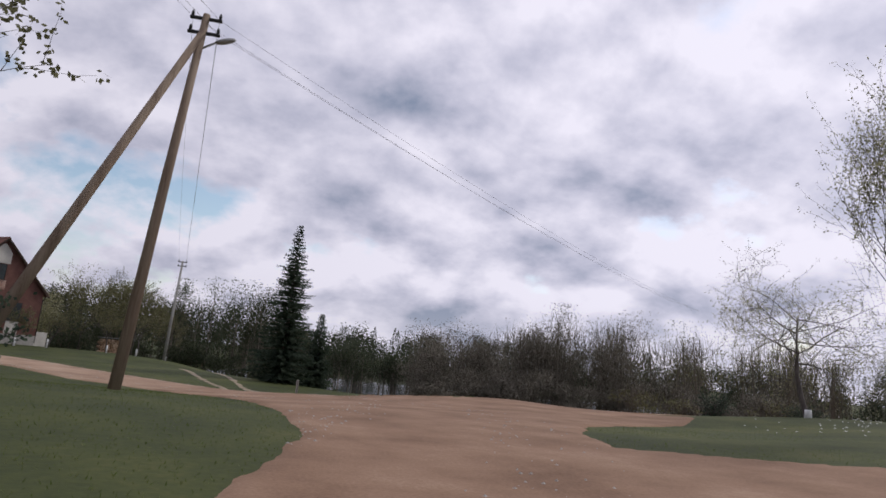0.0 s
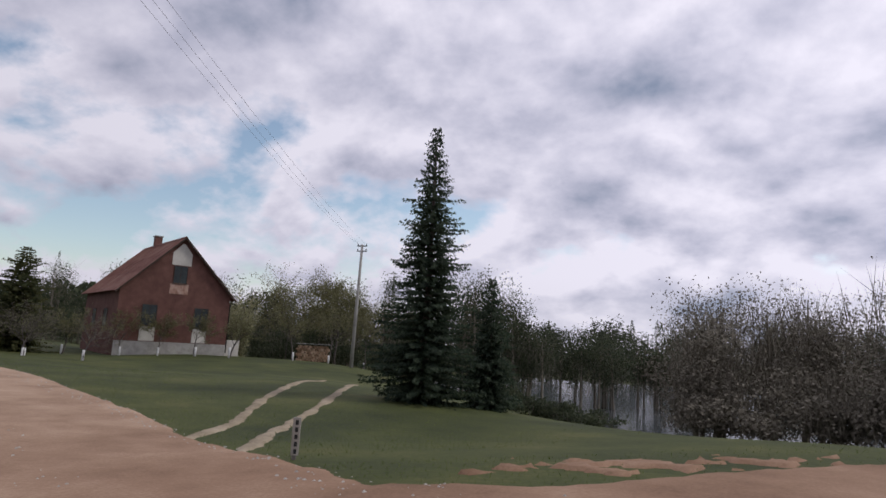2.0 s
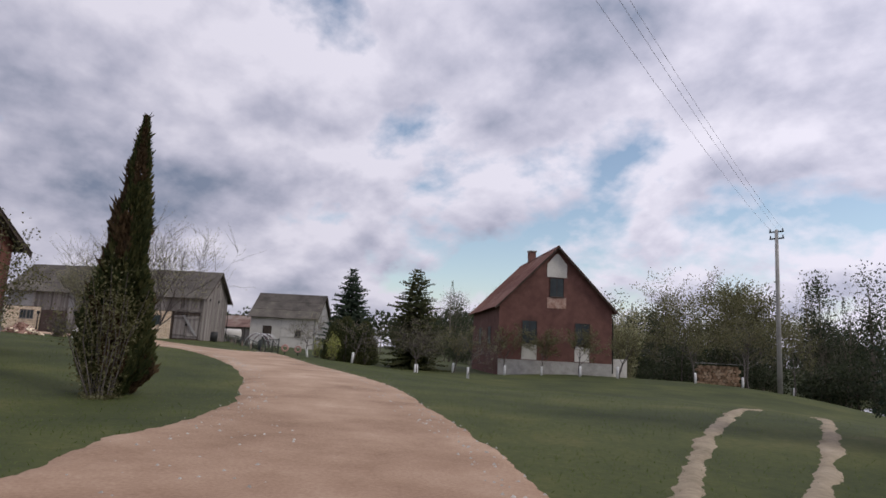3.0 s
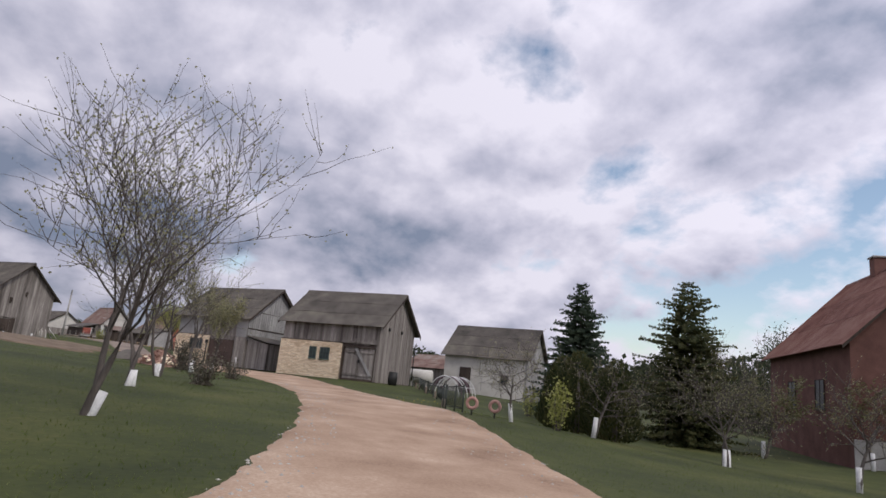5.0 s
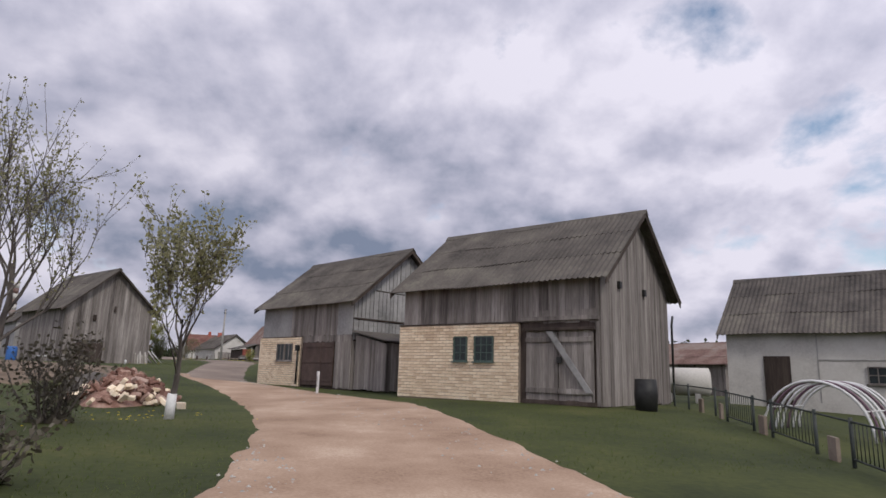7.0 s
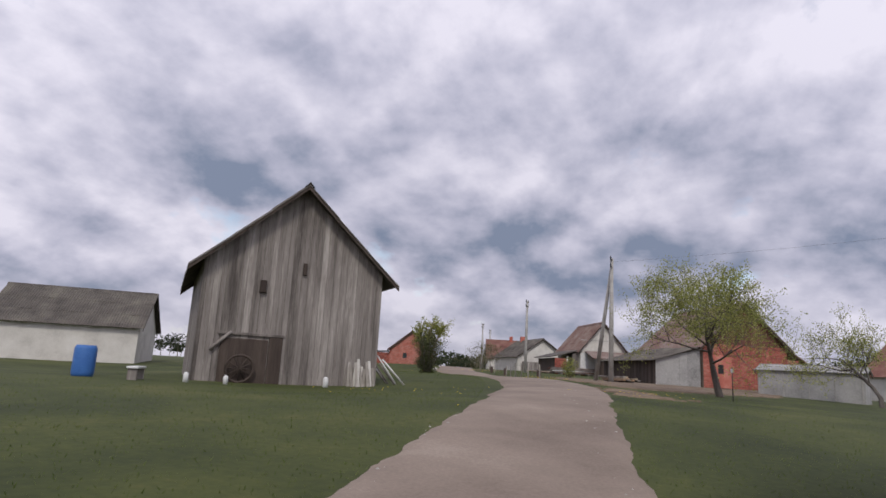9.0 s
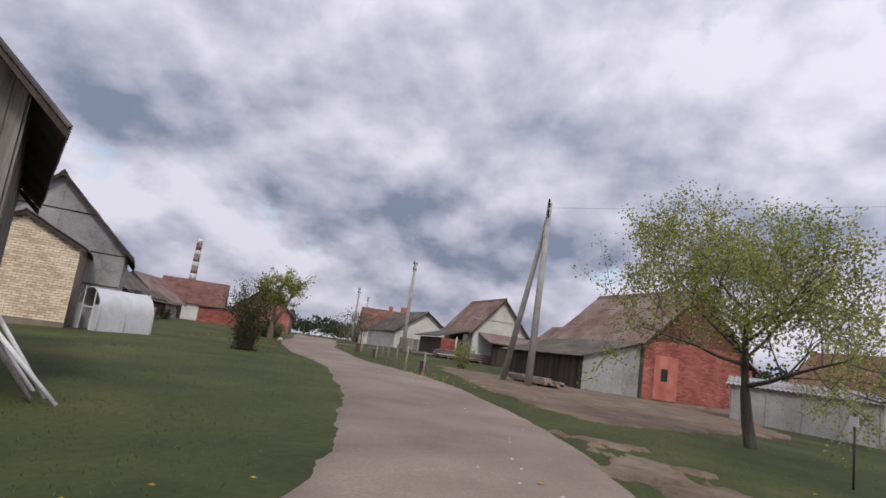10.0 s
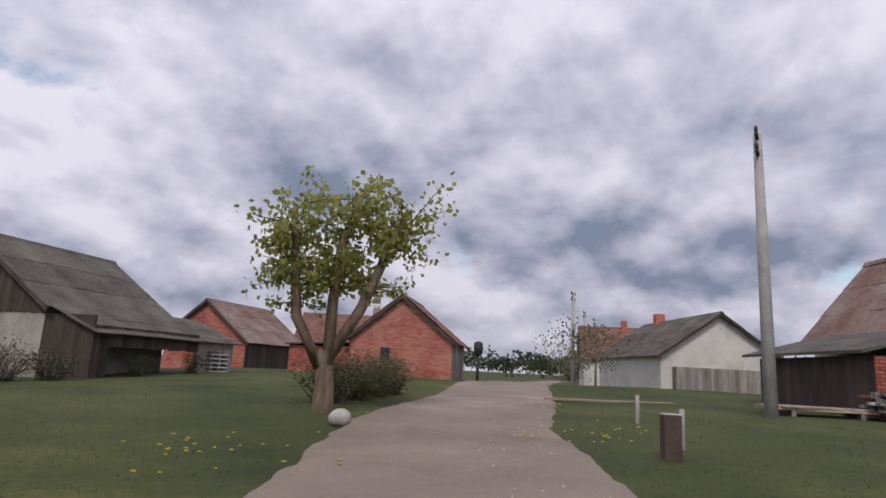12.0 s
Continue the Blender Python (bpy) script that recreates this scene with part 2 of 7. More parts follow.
M["pole_wood"] = material("weathered_pole_timber", [(0.12, 0.085, 0.06), (0.22, 0.165, 0.12), (0.3, 0.24, 0.18)], scale=2, fine=18, stretch=(2, 2, 0.15), bump=0.4)
M["concrete"] = material("grey_concrete", [(0.22, 0.21, 0.2), (0.32, 0.31, 0.29), (0.4, 0.39, 0.37)], scale=2, fine=20, bump=0.3)
M["wire"] = material("aluminium_wire", [(0.1, 0.1, 0.105), (0.17, 0.17, 0.18)], scale=3, fine=20, rough=0.6, bump=0)
M["bark"] = material("grey_brown_bark", [(0.05, 0.042, 0.038), (0.095, 0.082, 0.073), (0.15, 0.13, 0.115)], scale=4, fine=26, stretch=(2, 2, 0.4), bump=0.7)
M["bark_warm"] = material("warm_brown_bark", [(0.07, 0.05, 0.035), (0.145, 0.108, 0.078), (0.23, 0.18, 0.13)], scale=5, fine=24, stretch=(2, 2, 0.5), bump=0.9)
M["limewash"] = material("whitewashed_bark", [(0.45, 0.45, 0.44), (0.68, 0.68, 0.67), (0.8, 0.8, 0.79)], scale=3, fine=26, bump=0.5)
M["leaf_young"] = leafy("young_yellow_green_leaves", [(0.20, 0.22, 0.06), (0.33, 0.35, 0.10), (0.46, 0.46, 0.17)])
M["leaf_bud"] = leafy("olive_buds", [(0.09, 0.085, 0.04), (0.16, 0.155, 0.07), (0.24, 0.23, 0.13)])
M["leaf_pale"] = leafy("pale_opening_leaves", [(0.20, 0.20, 0.09), (0.32, 0.31, 0.16), (0.45, 0.44, 0.28)])
M["leaf_dull"] = leafy("dull_green_leaves", [(0.055, 0.066, 0.028), (0.085, 0.10, 0.04), (0.12, 0.135, 0.06)])
M["needle"] = leafy("dark_spruce_needles", [(0.028, 0.044, 0.03), (0.047, 0.07, 0.044), (0.075, 0.10, 0.06)])
M["thuja"] = leafy("thuja_sprays", [(0.033, 0.044, 0.017), (0.062, 0.073, 0.027), (0.10, 0.098, 0.038)])
M["thuja_brown"] = leafy("browned_thuja_sprays", [(0.05, 0.034, 0.018), (0.085, 0.056, 0.03), (0.125, 0.085, 0.046)])
M["twig"] = material("dense_brown_twigs", [(0.105, 0.092, 0.07), (0.15, 0.134, 0.104), (0.195, 0.175, 0.135)], scale=2, fine=10, bump=0, island=0.25)
M["wood_far"] = leafy("far_forest_foliage", [(0.035, 0.046, 0.026), (0.056, 0.07, 0.038), (0.082, 0.095, 0.05)])
M["water"] = material("lake_water", [(0.05, 0.06, 0.065), (0.08, 0.09, 0.1)], scale=0.3, fine=3, rough=0.12, bump=0.05, spec=0.6)
M["stone"] = material("pale_field_stone", [(0.22, 0.21, 0.19), (0.36, 0.34, 0.31), (0.48, 0.46, 0.42)], scale=3, fine=20, bump=0.5)
M["log"] = material("cut_log_ends", [(0.2, 0.12, 0.07), (0.36, 0.24, 0.15), (0.48, 0.36, 0.25)], scale=3, fine=20, per_object=0.4, bump=0.3)
M["plastic"] = material("milky_polythene_film", [(0.45, 0.46, 0.47), (0.58, 0.59, 0.6)], scale=2, fine=8, rough=0.35, bump=0.2)
M["tyre"] = material("tyre_rubber", [(0.015, 0.015, 0.015), (0.035, 0.034, 0.033)], scale=5, fine=30, rough=0.8, bump=0.4)
M["pink"] = material("faded_pink_paint", [(0.36, 0.2, 0.17), (0.5, 0.3, 0.26)], scale=5, fine=25, bump=0.3)
M["white_paint"] = material("chipped_white_paint", [(0.5, 0.5, 0.49), (0.72, 0.72, 0.71)], scale=5, fine=25, rough=0.6, bump=0.2)
M["purple_paint"] = material("dull_violet_paint", [(0.1, 0.06, 0.08), (0.17, 0.1, 0.13)], scale=5, fine=25, rough=0.6, bump=0.2)
M["steel"] = material("dull_grey_steel", [(0.2, 0.2, 0.19), (0.34, 0.34, 0.33)], scale=2, fine=20, rough=0.5, metal=0.3, bump=0.1)
M["dandelion"] = leafy("dandelion_flowers", [(0.5, 0.38, 0.03), (0.7, 0.55, 0.05)])
M["blue"] = material("blue_plastic", [(0.03, 0.1, 0.3), (0.05, 0.15, 0.4)], scale=3, fine=20, rough=0.5, bump=0)


# ---------------------------------------------------------------- mesh helpers
def part(name, bm, mat, parent=None, label="", smooth=False):
    me = bpy.data.meshes.new(name)
    bm.to_mesh(me)
    bm.free()
    me.materials.append(M[mat])
    if smooth:
        me.polygons.foreach_set("use_smooth", [True] * len(me.polygons))
    ob = new(name, me)
    if parent is not None:
        ob.parent = parent
    if label:
        ob["label"] = label
    return ob


def from_lists(name, verts, faces, mat, parent=None, label="", smooth=False):
    me = bpy.data.meshes.new(name)
    me.from_pydata(verts, [], faces)
    me.materials.append(M[mat])
    if smooth:
        me.polygons.foreach_set("use_smooth", [True] * len(me.polygons))
    ob = new(name, me)
    if parent is not None:
        ob.parent = parent
    if label:
        ob["label"] = label
    return ob


def again(ob, parent, m):
    """Another part on the same mesh."""
    o = new(ob.name.split(".")[0], ob.data)
    o.parent = parent
    o.matrix_basis = m
    return o


def box(bm, x0, y0, z0, x1, y1, z1):
    v = [bm.verts.new((x, y, z)) for z in (z0, z1) for y in (y0, y1) for x in (x0, x1)]
    for f in ((0, 2, 3, 1), (4, 5, 7, 6), (0, 1, 5, 4), (2, 6, 7, 3), (0, 4, 6, 2), (1, 3, 7, 5)):
        bm.faces.new([v[i] for i in f])
    return v


def bevelled_box(x0, y0, z0, x1, y1, z1, b=0.01):
    bm = bmesh.new()
    box(bm, x0, y0, z0, x1, y1, z1)
    bmesh.ops.bevel(bm, geom=list(bm.edges), offset=b, segments=1, affect="EDGES")
    return bm


def prism(bm, outline, axis, lo, hi):
    """An outline (pairs) pushed along an axis: 'y' takes (x, z), 'x' takes (y, z), 'z' takes (x, y)."""
    put = {"y": lambda p, d: (p[0], d, p[1]), "x": lambda p, d: (d, p[0], p[1]), "z": lambda p, d: (p[0], p[1], d)}[axis]
    a = [bm.verts.new(put(p, lo)) for p in outline]
    b = [bm.verts.new(put(p, hi)) for p in outline]
    n = len(outline)
    bm.faces.new(a)
    bm.faces.new(b[::-1])
    for i in range(n):
        bm.faces.new((a[i], b[i], b[(i + 1) % n], a[(i + 1) % n]))
    bmesh.ops.recalc_face_normals(bm, faces=list(bm.faces))


def tube_lists(V, F, pts, radii, sides=6, cap=True):
    """A tapered tube along points, appended to the lists."""
    start = len(V)
    pts = [Vector(p) for p in pts]
    for i, (p, r) in enumerate(zip(pts, radii)):
        d = (pts[min(i + 1, len(pts) - 1)] - pts[max(i - 1, 0)]).normalized()
        s = d.cross(Vector((0.31, 0.17, 0.93)) if abs(d.z) < 0.9 else Vector((1, 0, 0))).normalized()
        t = d.cross(s)
        for k in range(sides):
            a = 2 * math.pi * k / sides
            V.append(tuple(p + r * (math.cos(a) * s + math.sin(a) * t)))
    for i in range(len(pts) - 1):
        for k in range(sides):
            a, b = start + i * sides + k, start + i * sides + (k + 1) % sides
            F.append((a, b, b + sides, a + sides))
    if cap:
        F.append(tuple(start + k for k in range(sides))[::-1])
        F.append(tuple(start + (len(pts) - 1) * sides + k for k in range(sides)))


def tube(name, pts, radii, mat, parent=None, sides=8, label=""):
    V, F = [], []
    tube_lists(V, F, pts, radii if isinstance(radii, (list, tuple)) else [radii] * len(pts), sides)
    return from_lists(name, V, F, mat, parent, label, smooth=True)


def holder(name, x, y, z=None, turn=0.0, label="", category="", group="", kind=""):
    e = new(name)
    e.empty_display_size = 0.3
    e.matrix_basis = pose(x, y, ground_z(x, y) if z is None else z, 0, 0, turn)
    return tagged(e, label, category, group, kind)


# ---------------------------------------------------------------- lie of the land
# spot heights: the roads, the yards by the junction and by the village, and the country round them
ROAD_SPOTS = [(1.5, -0.9, -0.26), (3, 5.4, -0.22), (4.3, 9.9, -0.18), (5, 13.9, -0.22), (4.2, 17.3, -0.33), (2.3, 20.7, -0.58), (-0.4, 23.5, -0.94), (-3.3, 25.4, -0.97), (-4.6, 26.1, -0.97), (-17.3, 32.7, -0.65), (-19.5, 33.4, -0.62), (-25, 34.8, -0.56), (-30, 35.9, -0.45), (-35.4, 36.6, -0.36), (-40.9, 36.4, -0.28), (-43.3, 36.2, -0.24), (-67.6, 27, 0.54), (-70.1, 26.2, 0.65), (-76.1, 25, 1.12), (-83.3, 23.8, 1.29), (-90.6, 20.9, 1.47), (-96.4, 17.7, 1.43), (-103, 13.9, 1.37), (1.2, -12, -0.2), (-7.5, 27.6, -1), (-12, 30.2, -0.85), (-50, 33.8, -0.02), (-56, 31.3, 0.15), (-61.5, 29.2, 0.32), (-110, 9.6, 1.5), (-118, 5.4, 1.8), (-130, 0.6, 2)]
JUNCTION_SPOTS = [(-14.6, 62.6, -1.1), (-1.4, 37.8, -1), (-30, 61.5, -0.9), (-25.5, 63.8, -1), (-57, 36.6, 0.08), (-51.4, 42, 0.15), (-13.4, 26.8, -0.85), (-41.5, 50.2, -0.95), (-51, 29.5, -0.15), (16.4, 12.4, 0.5), (-1.87, 9.8, -0.15), (9, 30, -0.35), (-47, 45, -0.2), (0.7, 24.7, -0.55), (-21.9, 71, -1.2), (19.5, 20.2, 0.4), (-7, 42.5, -0.95), (-9, 30.5, -0.95), (4.5, 23.5, -0.45), (-32, 40.2, -0.28), (-40, 42, -0.45)]
VILLAGE_SPOTS = [(-60, 49, 0.1), (-66.5, 29.4, 0.15), (-60, 35, 0.1), (-81.6, 18.4, 1), (-77.2, 14.7, 0.95), (-79.5, 19, 0.8), (-99.7, 23.4, 1.5), (-118.6, 13, 1.9), (-109, 28.5, 1.45), (-122.8, 0, 2.2), (-137.7, 7.5, 2.2), (-112.5, -8.5, 1.65), (-128.5, -15.5, 2.1), (-98, 4.8, 1.4), (-96.5, 13.6, 1.5), (-89.3, 28.4, 1.15), (-111.3, 6.3, 1.75), (-124, 15, 2), (-110.6, 12.4, 1.75)]
LAKE_SPOTS = [(1.1, -20, 0.3), (-33.3, 58.9, -1.25), (6.4, 70.7, -5.7), (7.2, 62.7, -5), (13.7, 15.7, -0.2), (1.5, 30.2, -1.15), (20.4, 43.4, -2.2), (6.8, 44.4, -2.4), (14.1, 27.5, -0.6), (-32.8, 48.3, -1.2), (-19.6, 45.5, -1.3), (-14.1, 21.2, -0.7), (-7.4, 10.9, 0), (15.7, 4.4, 0.3), (-12.1, -10.4, 0.4), (-41.5, 19.1, 0.7), (-30.5, 24.3, 0.1), (40.6, 38.4, -2), (60, -0, 1), (1, 92, -5.4), (30.5, 75.1, -5.2), (-28.9, 97.6, -4.8), (50.3, 59.3, -5.3), (-8.1, 142, -5.4), (40.8, 131, -5.4), (-38, 141.6, -4), (90, 120, -5.3), (40, -50, 1.5), (99.7, 240.4, -3), (-39.7, 260.7, -3)]
FIELD_SPOTS = [(-150.8, -7.6, 1.5), (-204.5, -32.4, 1.6), (-111.7, 34.4, 1.2), (-55.4, 56.7, -0.3), (-127.7, -20.3, 1.6), (-149.9, -52.8, 1.3), (-85.9, -0.7, 0.6), (-57, 20.7, 0.9), (-67.3, 79.8, -1), (-116.5, 68, 0), (-190.2, 37.3, 1), (-190.3, -110.9, 1.5), (-60, -40, 1.5), (-310.3, -50.9, 2), (-200.2, 219.1, 0)]
LAND = np.array(ROAD_SPOTS + JUNCTION_SPOTS + VILLAGE_SPOTS + LAKE_SPOTS + FIELD_SPOTS)


def _spread(a, b):
    return np.sqrt(((a[:, None, :2] - b[None, :, :2]) ** 2).sum(-1) + 9.0)


_k = _spread(LAND, LAND) + np.eye(len(LAND)) * -0.8
_n = len(LAND)
_sys = np.zeros((_n + 1, _n + 1))
_sys[:_n, :_n], _sys[:_n, _n], _sys[_n, :_n] = _k, 1, 1
LAND_W = np.linalg.solve(_sys, np.r_[LAND[:, 2], 0])


def heights(xy):
    xy = np.asarray(xy, float).reshape(-1, 2)
    out = np.empty(len(xy))
    for i in range(0, len(xy), 20000):
        out[i:i + 20000] = _spread(xy[i:i + 20000], LAND) @ LAND_W[:_n] + LAND_W[_n]
    far = np.hypot(xy[:, 0] + 50, xy[:, 1] - 20)
    keep = np.clip((420 - far) / 200, 0, 1)
    return np.clip(out, -6.5, 9) * keep + 1.0 * (1 - keep)


def ground_z(x, y):
    return float(heights([(x, y)])[0])


def steps(lo, hi, inner_lo, inner_hi, fine, grow=1.25):
    v = list(np.arange(inner_lo, inner_hi + 1e-6, fine))
    d = fine
    while v[-1] < hi:
        d *= grow
        v.append(v[-1] + d)
    d = fine
    while v[0] > lo:
        d *= grow
        v.insert(0, v[0] - d)
    return np.array(v)


def build_ground():
    xs, ys = steps(-1600, 1500, -125, 24, 0.5), steps(-1500, 1600, -12, 50, 0.5)
    X, Y = np.meshgrid(xs, ys)
    Z = heights(np.stack([X.ravel(), Y.ravel()], 1))
    V = np.stack([X.ravel(), Y.ravel(), Z], 1)
    nx, ny = len(xs), len(ys)
    i = np.arange(nx * ny).reshape(ny, nx)
    F = np.stack([i[:-1, :-1], i[:-1, 1:], i[1:, 1:], i[1:, :-1]], -1).reshape(-1, 4)
    ob = from_lists("ground", V.tolist(), F.tolist(), "grass", smooth=True)
    tagged(ob, "short green spring meadow grass on rolling ground", "ground", kind="structure")


build_ground()


def seg_dist(P, poly, closed):
    a = np.array(poly, float)
    b = np.roll(a, -1, 0) if closed else a[1:]
    a = a if closed else a[:-1]
    best = np.full(len(P), 1e9)
    for p, q in zip(a, b):
        d = q - p
        t = np.clip(((P - p) @ d) / (d @ d), 0, 1)
        best = np.minimum(best, np.hypot(*(P - p - t[:, None] * d).T))
    return best


def inside(P, poly):
    n, hit = len(poly), np.zeros(len(P), bool)
    for i in range(n):
        (x1, y1), (x2, y2) = poly[i], poly[(i + 1) % n]
        if y1 == y2:
            continue
        c = (P[:, 1] < y1) != (P[:, 1] < y2)
        hit ^= c & (P[:, 0] < (x2 - x1) * (P[:, 1] - y1) / (y2 - y1) + x1)
    return hit


def patch(name, mat, polys=(), lines=(), cell=0.16, lift=0.05, ragged=0.15, label="", category="", kind="structure"):
    """A skin of bare ground laid over the meadow; its rim dips under the grass along an uneven line. lines: (points, half width)."""
    pts = [p for poly in polys for p in poly] + [p for line, w in lines for p in line]
    lo, hi = np.min(pts, 0) - 2, np.max(pts, 0) + 2
    xs, ys = np.arange(lo[0], hi[0], cell), np.arange(lo[1], hi[1], cell)
    X, Y = np.meshgrid(xs, ys)
    P = np.stack([X.ravel(), Y.ravel()], 1)
    sd = np.full(len(P), -9.0)
    for poly in polys:
        d = seg_dist(P, poly, True)
        sd = np.maximum(sd, np.where(inside(P, poly), d, -d))
    for line, w in lines:
        sd = np.maximum(sd, w - seg_dist(P, line, False))
    near = sd > -1.2
    wob = np.zeros(len(P))
    wob[near] = [noise.fractal((x * 1.3, y * 1.3, 3.1), 0.7, 2.1, 4) for x, y in P[near]]
    sd = sd + ragged * wob
    z = heights(P) + np.clip(0.02 + 0.5 * sd, -0.14, lift)
    keep = (sd > -0.7).reshape(len(ys), len(xs))
    quad = keep[:-1, :-1] & keep[1:, :-1] & keep[:-1, 1:] & keep[1:, 1:]
    idx = np.arange(len(P)).reshape(len(ys), len(xs))
    F = np.stack([idx[:-1, :-1][quad], idx[:-1, 1:][quad], idx[1:, 1:][quad], idx[1:, :-1][quad]], -1)
    used, F = np.unique(F, return_inverse=True)
    V = np.c_[P, z][used]
    ob = from_lists(name, V.tolist(), F.reshape(-1, 4).tolist(), mat, smooth=True)
    return tagged(ob, label, category, kind=kind)


NORTH_EDGE = [(-66, 28.5), (-62, 30.7), (-58, 33.0), (-54, 35.7), (-51.7, 37.0), (-45.1, 38.4), (-39, 39.4), (-34.1, 39.5), (-27.7, 38.3), (-22, 36.8), (-13.7, 33.6), (-8.2, 30.7), (-6.4, 29.7), (-4.4, 28.3), (-2.4, 26.7), (-0.3, 25.5), (1.8, 23.7),
              (3.8, 24.1), (6, 26.0), (8.6, 27.7), (13, 29.4), (20, 31), (30, 34), (45, 36)]
EAST_EDGE = [(45, 31.5), (30, 29), (21, 26.6), (15.2, 24.2), (12.6, 22.4), (14.8, 20.6), (12.6, 17.6), (9.6, 15.6), (7.7, 13.8), (6.6, 11.4), (6.2, 9.0), (9.5, 7.8), (16, 6.8), (26, 3), (26, -1), (16, 3.4), (9, 4.8), (5.2, 4.4), (4.2, 0), (2.6, -14)]
SOUTH_EDGE = [(-2.6, -14), (-0.6, -2), (0.7, 4), (1.2, 8), (0.6, 11.5), (-0.4, 14.6), (-1.9, 18), (-4.2, 21.8), (-6.6, 24.3), (-8.6, 25.5), (-9.6, 26.6), (-12, 28.5), (-16, 30.4), (-21, 32.1), (-25.9, 33.4), (-29.8, 34.1), (-36, 34.9), (-41.7, 34.9),
              (-45.6, 34.4), (-49.7, 33.3), (-54, 31.7), (-58, 29.8), (-62, 27.8), (-66, 26.0)]
JUNCTION = NORTH_EDGE + EAST_EDGE + SOUTH_EDGE
ROAD_NARROW = [(-63.5, 28.6), (-67, 27.4), (-70.5, 26.6), (-75, 25.7), (-78.5, 25.0), (-82.5, 24.1), (-87.4, 22.6)]
ROAD_WIDE = [(-84, 23.7), (-87.4, 22.5), (-94.7, 19.0), (-101.1, 15.05), (-107, 11.5), (-111.9, 8.6), (-118.1, 6.3), (-126.7, 2.6), (-136.2, -0.9), (-143.9, -3.8), (-152.8, -8.6), (-160.6, -12.7), (-174.5, -16.5), (-199.5, -22.9)]
patch("gravel_road", "gravel", [JUNCTION], ragged=0.1, label="pinkish gravel road with wheel ruts and ragged grass edges", category="road")
patch("village_road", "asphalt", lines=[(ROAD_NARROW, 1.3), (ROAD_NARROW[4:], 1.5), (ROAD_WIDE, 1.62)], ragged=0.09, lift=0.055, label="worn grey village road patched and cracked", category="road")
patch("track_rut", "sand", lines=[([(-2.8, 26.6), (-3.6, 29.6), (-5.3, 33.5), (-7.6, 40), (-10.6, 49)], 0.1)], cell=0.06, ragged=0.09, lift=0.03, label="sandy wheel rut through the lawn", category="track")
patch("track_rut", "sand", lines=[([(-1.0, 25.6), (-2.3, 29), (-4.0, 35.3), (-5.8, 41), (-8.4, 48.2)], 0.1)], cell=0.06, ragged=0.09, lift=0.03, label="sandy wheel rut through the lawn", category="track")
BED = [(-108, 18.2), (-102.2, 20.0), (-95.0, 22.4), (-91.1, 24.2), (-90.2, 25.4), (-91.1, 26.7), (-93.6, 28.6), (-97, 31.5), (-107.4, 32.1), (-106.9, 27.7), (-106, 24.3), (-106.9, 21.7)]
patch("vegetable_bed", "soil", [BED], ragged=0.5, label="bare dug vegetable garden soil with weeds", category="garden bed")
patch("soil_bank", "soil", [[(-57.93, 26.36), (-62.38, 25.59), (-66.41, 22.82), (-64.39, 19.48), (-56.16, 18.71), (-47.86, 22.02), (-51.88, 25.94)]], ragged=0.6, label="bare brown earth bank beside the lawn", category="earth bank")
patch("bare_patch", "soil", [[(-86.8, 25.5), (-83.5, 25.6), (-81.6, 26.6), (-82.2, 27.6), (-84.5, 26.6)]], cell=0.12, ragged=0.9, label="worn soil spot at the road's edge", category="bare ground")
patch("bare_patch", "sand", [[(-101.87, 13.21), (-97.73, 15.26), (-96.20, 16.22), (-98.01, 15.81)]], cell=0.12, ragged=0.2, label="bare sandy spot in the grass by the road", category="bare ground")
patch("bare_patch", "gravel", [[(2.80, 25.40), (4.51, 25.66), (6.12, 26.62), (7.07, 27.42), (5.51, 26.95), (3.68, 25.96)]], cell=0.12, ragged=1.1, label="bare sandy patches in the verge", category="bare ground")


# ---------------------------------------------------------------- buildings
def plank(name, x0, x1, z0, top0, top1, y, thick, mat, parent, axis="y"):
    """One upright board; its top may slope. axis 'y': on a front or back wall; 'x': on a gable."""
    o = [(x0, z0), (x1, z0), (x1, top1), (x0, top0)]
    put = (lambda p, d: (p[0], d, p[1])) if axis == "y" else (lambda p, d: (d, p[0], p[1]))
    V = [put(p, y) for p in o] + [put(p, y + thick) for p in o]
    F = [(0, 1, 2, 3), (7, 6, 5, 4), (0, 4, 5, 1), (1, 5, 6, 2), (2, 6, 7, 3), (3, 7, 4, 0)]
    return from_lists(name, V, F, mat, parent)


def clad(parent, lo, hi, z0, top, y, out, mat, width=0.17, axis="y", rnd=None, gap=0.008, name="plank", skip=()):
    """Upright boards side by side from lo to hi; top(x) gives their upper ends; out: +1 or -1, the outer side. skip: (a, b, za, zb) openings."""
    rnd = rnd or random.Random(7)
    x = lo
    while x < hi - 0.02:
        w = min(width * rnd.uniform(0.75, 1.3), hi - x)
        t = out * rnd.uniform(0.018, 0.034)
        a, b = x + gap / 2, x + w - gap / 2
        zb = z0 + rnd.uniform(-0.03, 0.03)
        spans = [(zb, None)]
        for sa, sb, sza, szb in skip:
            if b > sa and a < sb:
                spans = [(zb, sza), (szb, None)] if sza > z0 + 0.05 else [(szb, None)]
        for s0, s1 in spans:
            t0, t1 = (top(a), top(b)) if s1 is None else (s1, s1)
            if max(t0, t1) - s0 > 0.04:
                plank(name, a, b, s0, max(t0, s0 + 0.01), max(t1, s0 + 0.01), y, t, mat, parent, axis)
        x += w


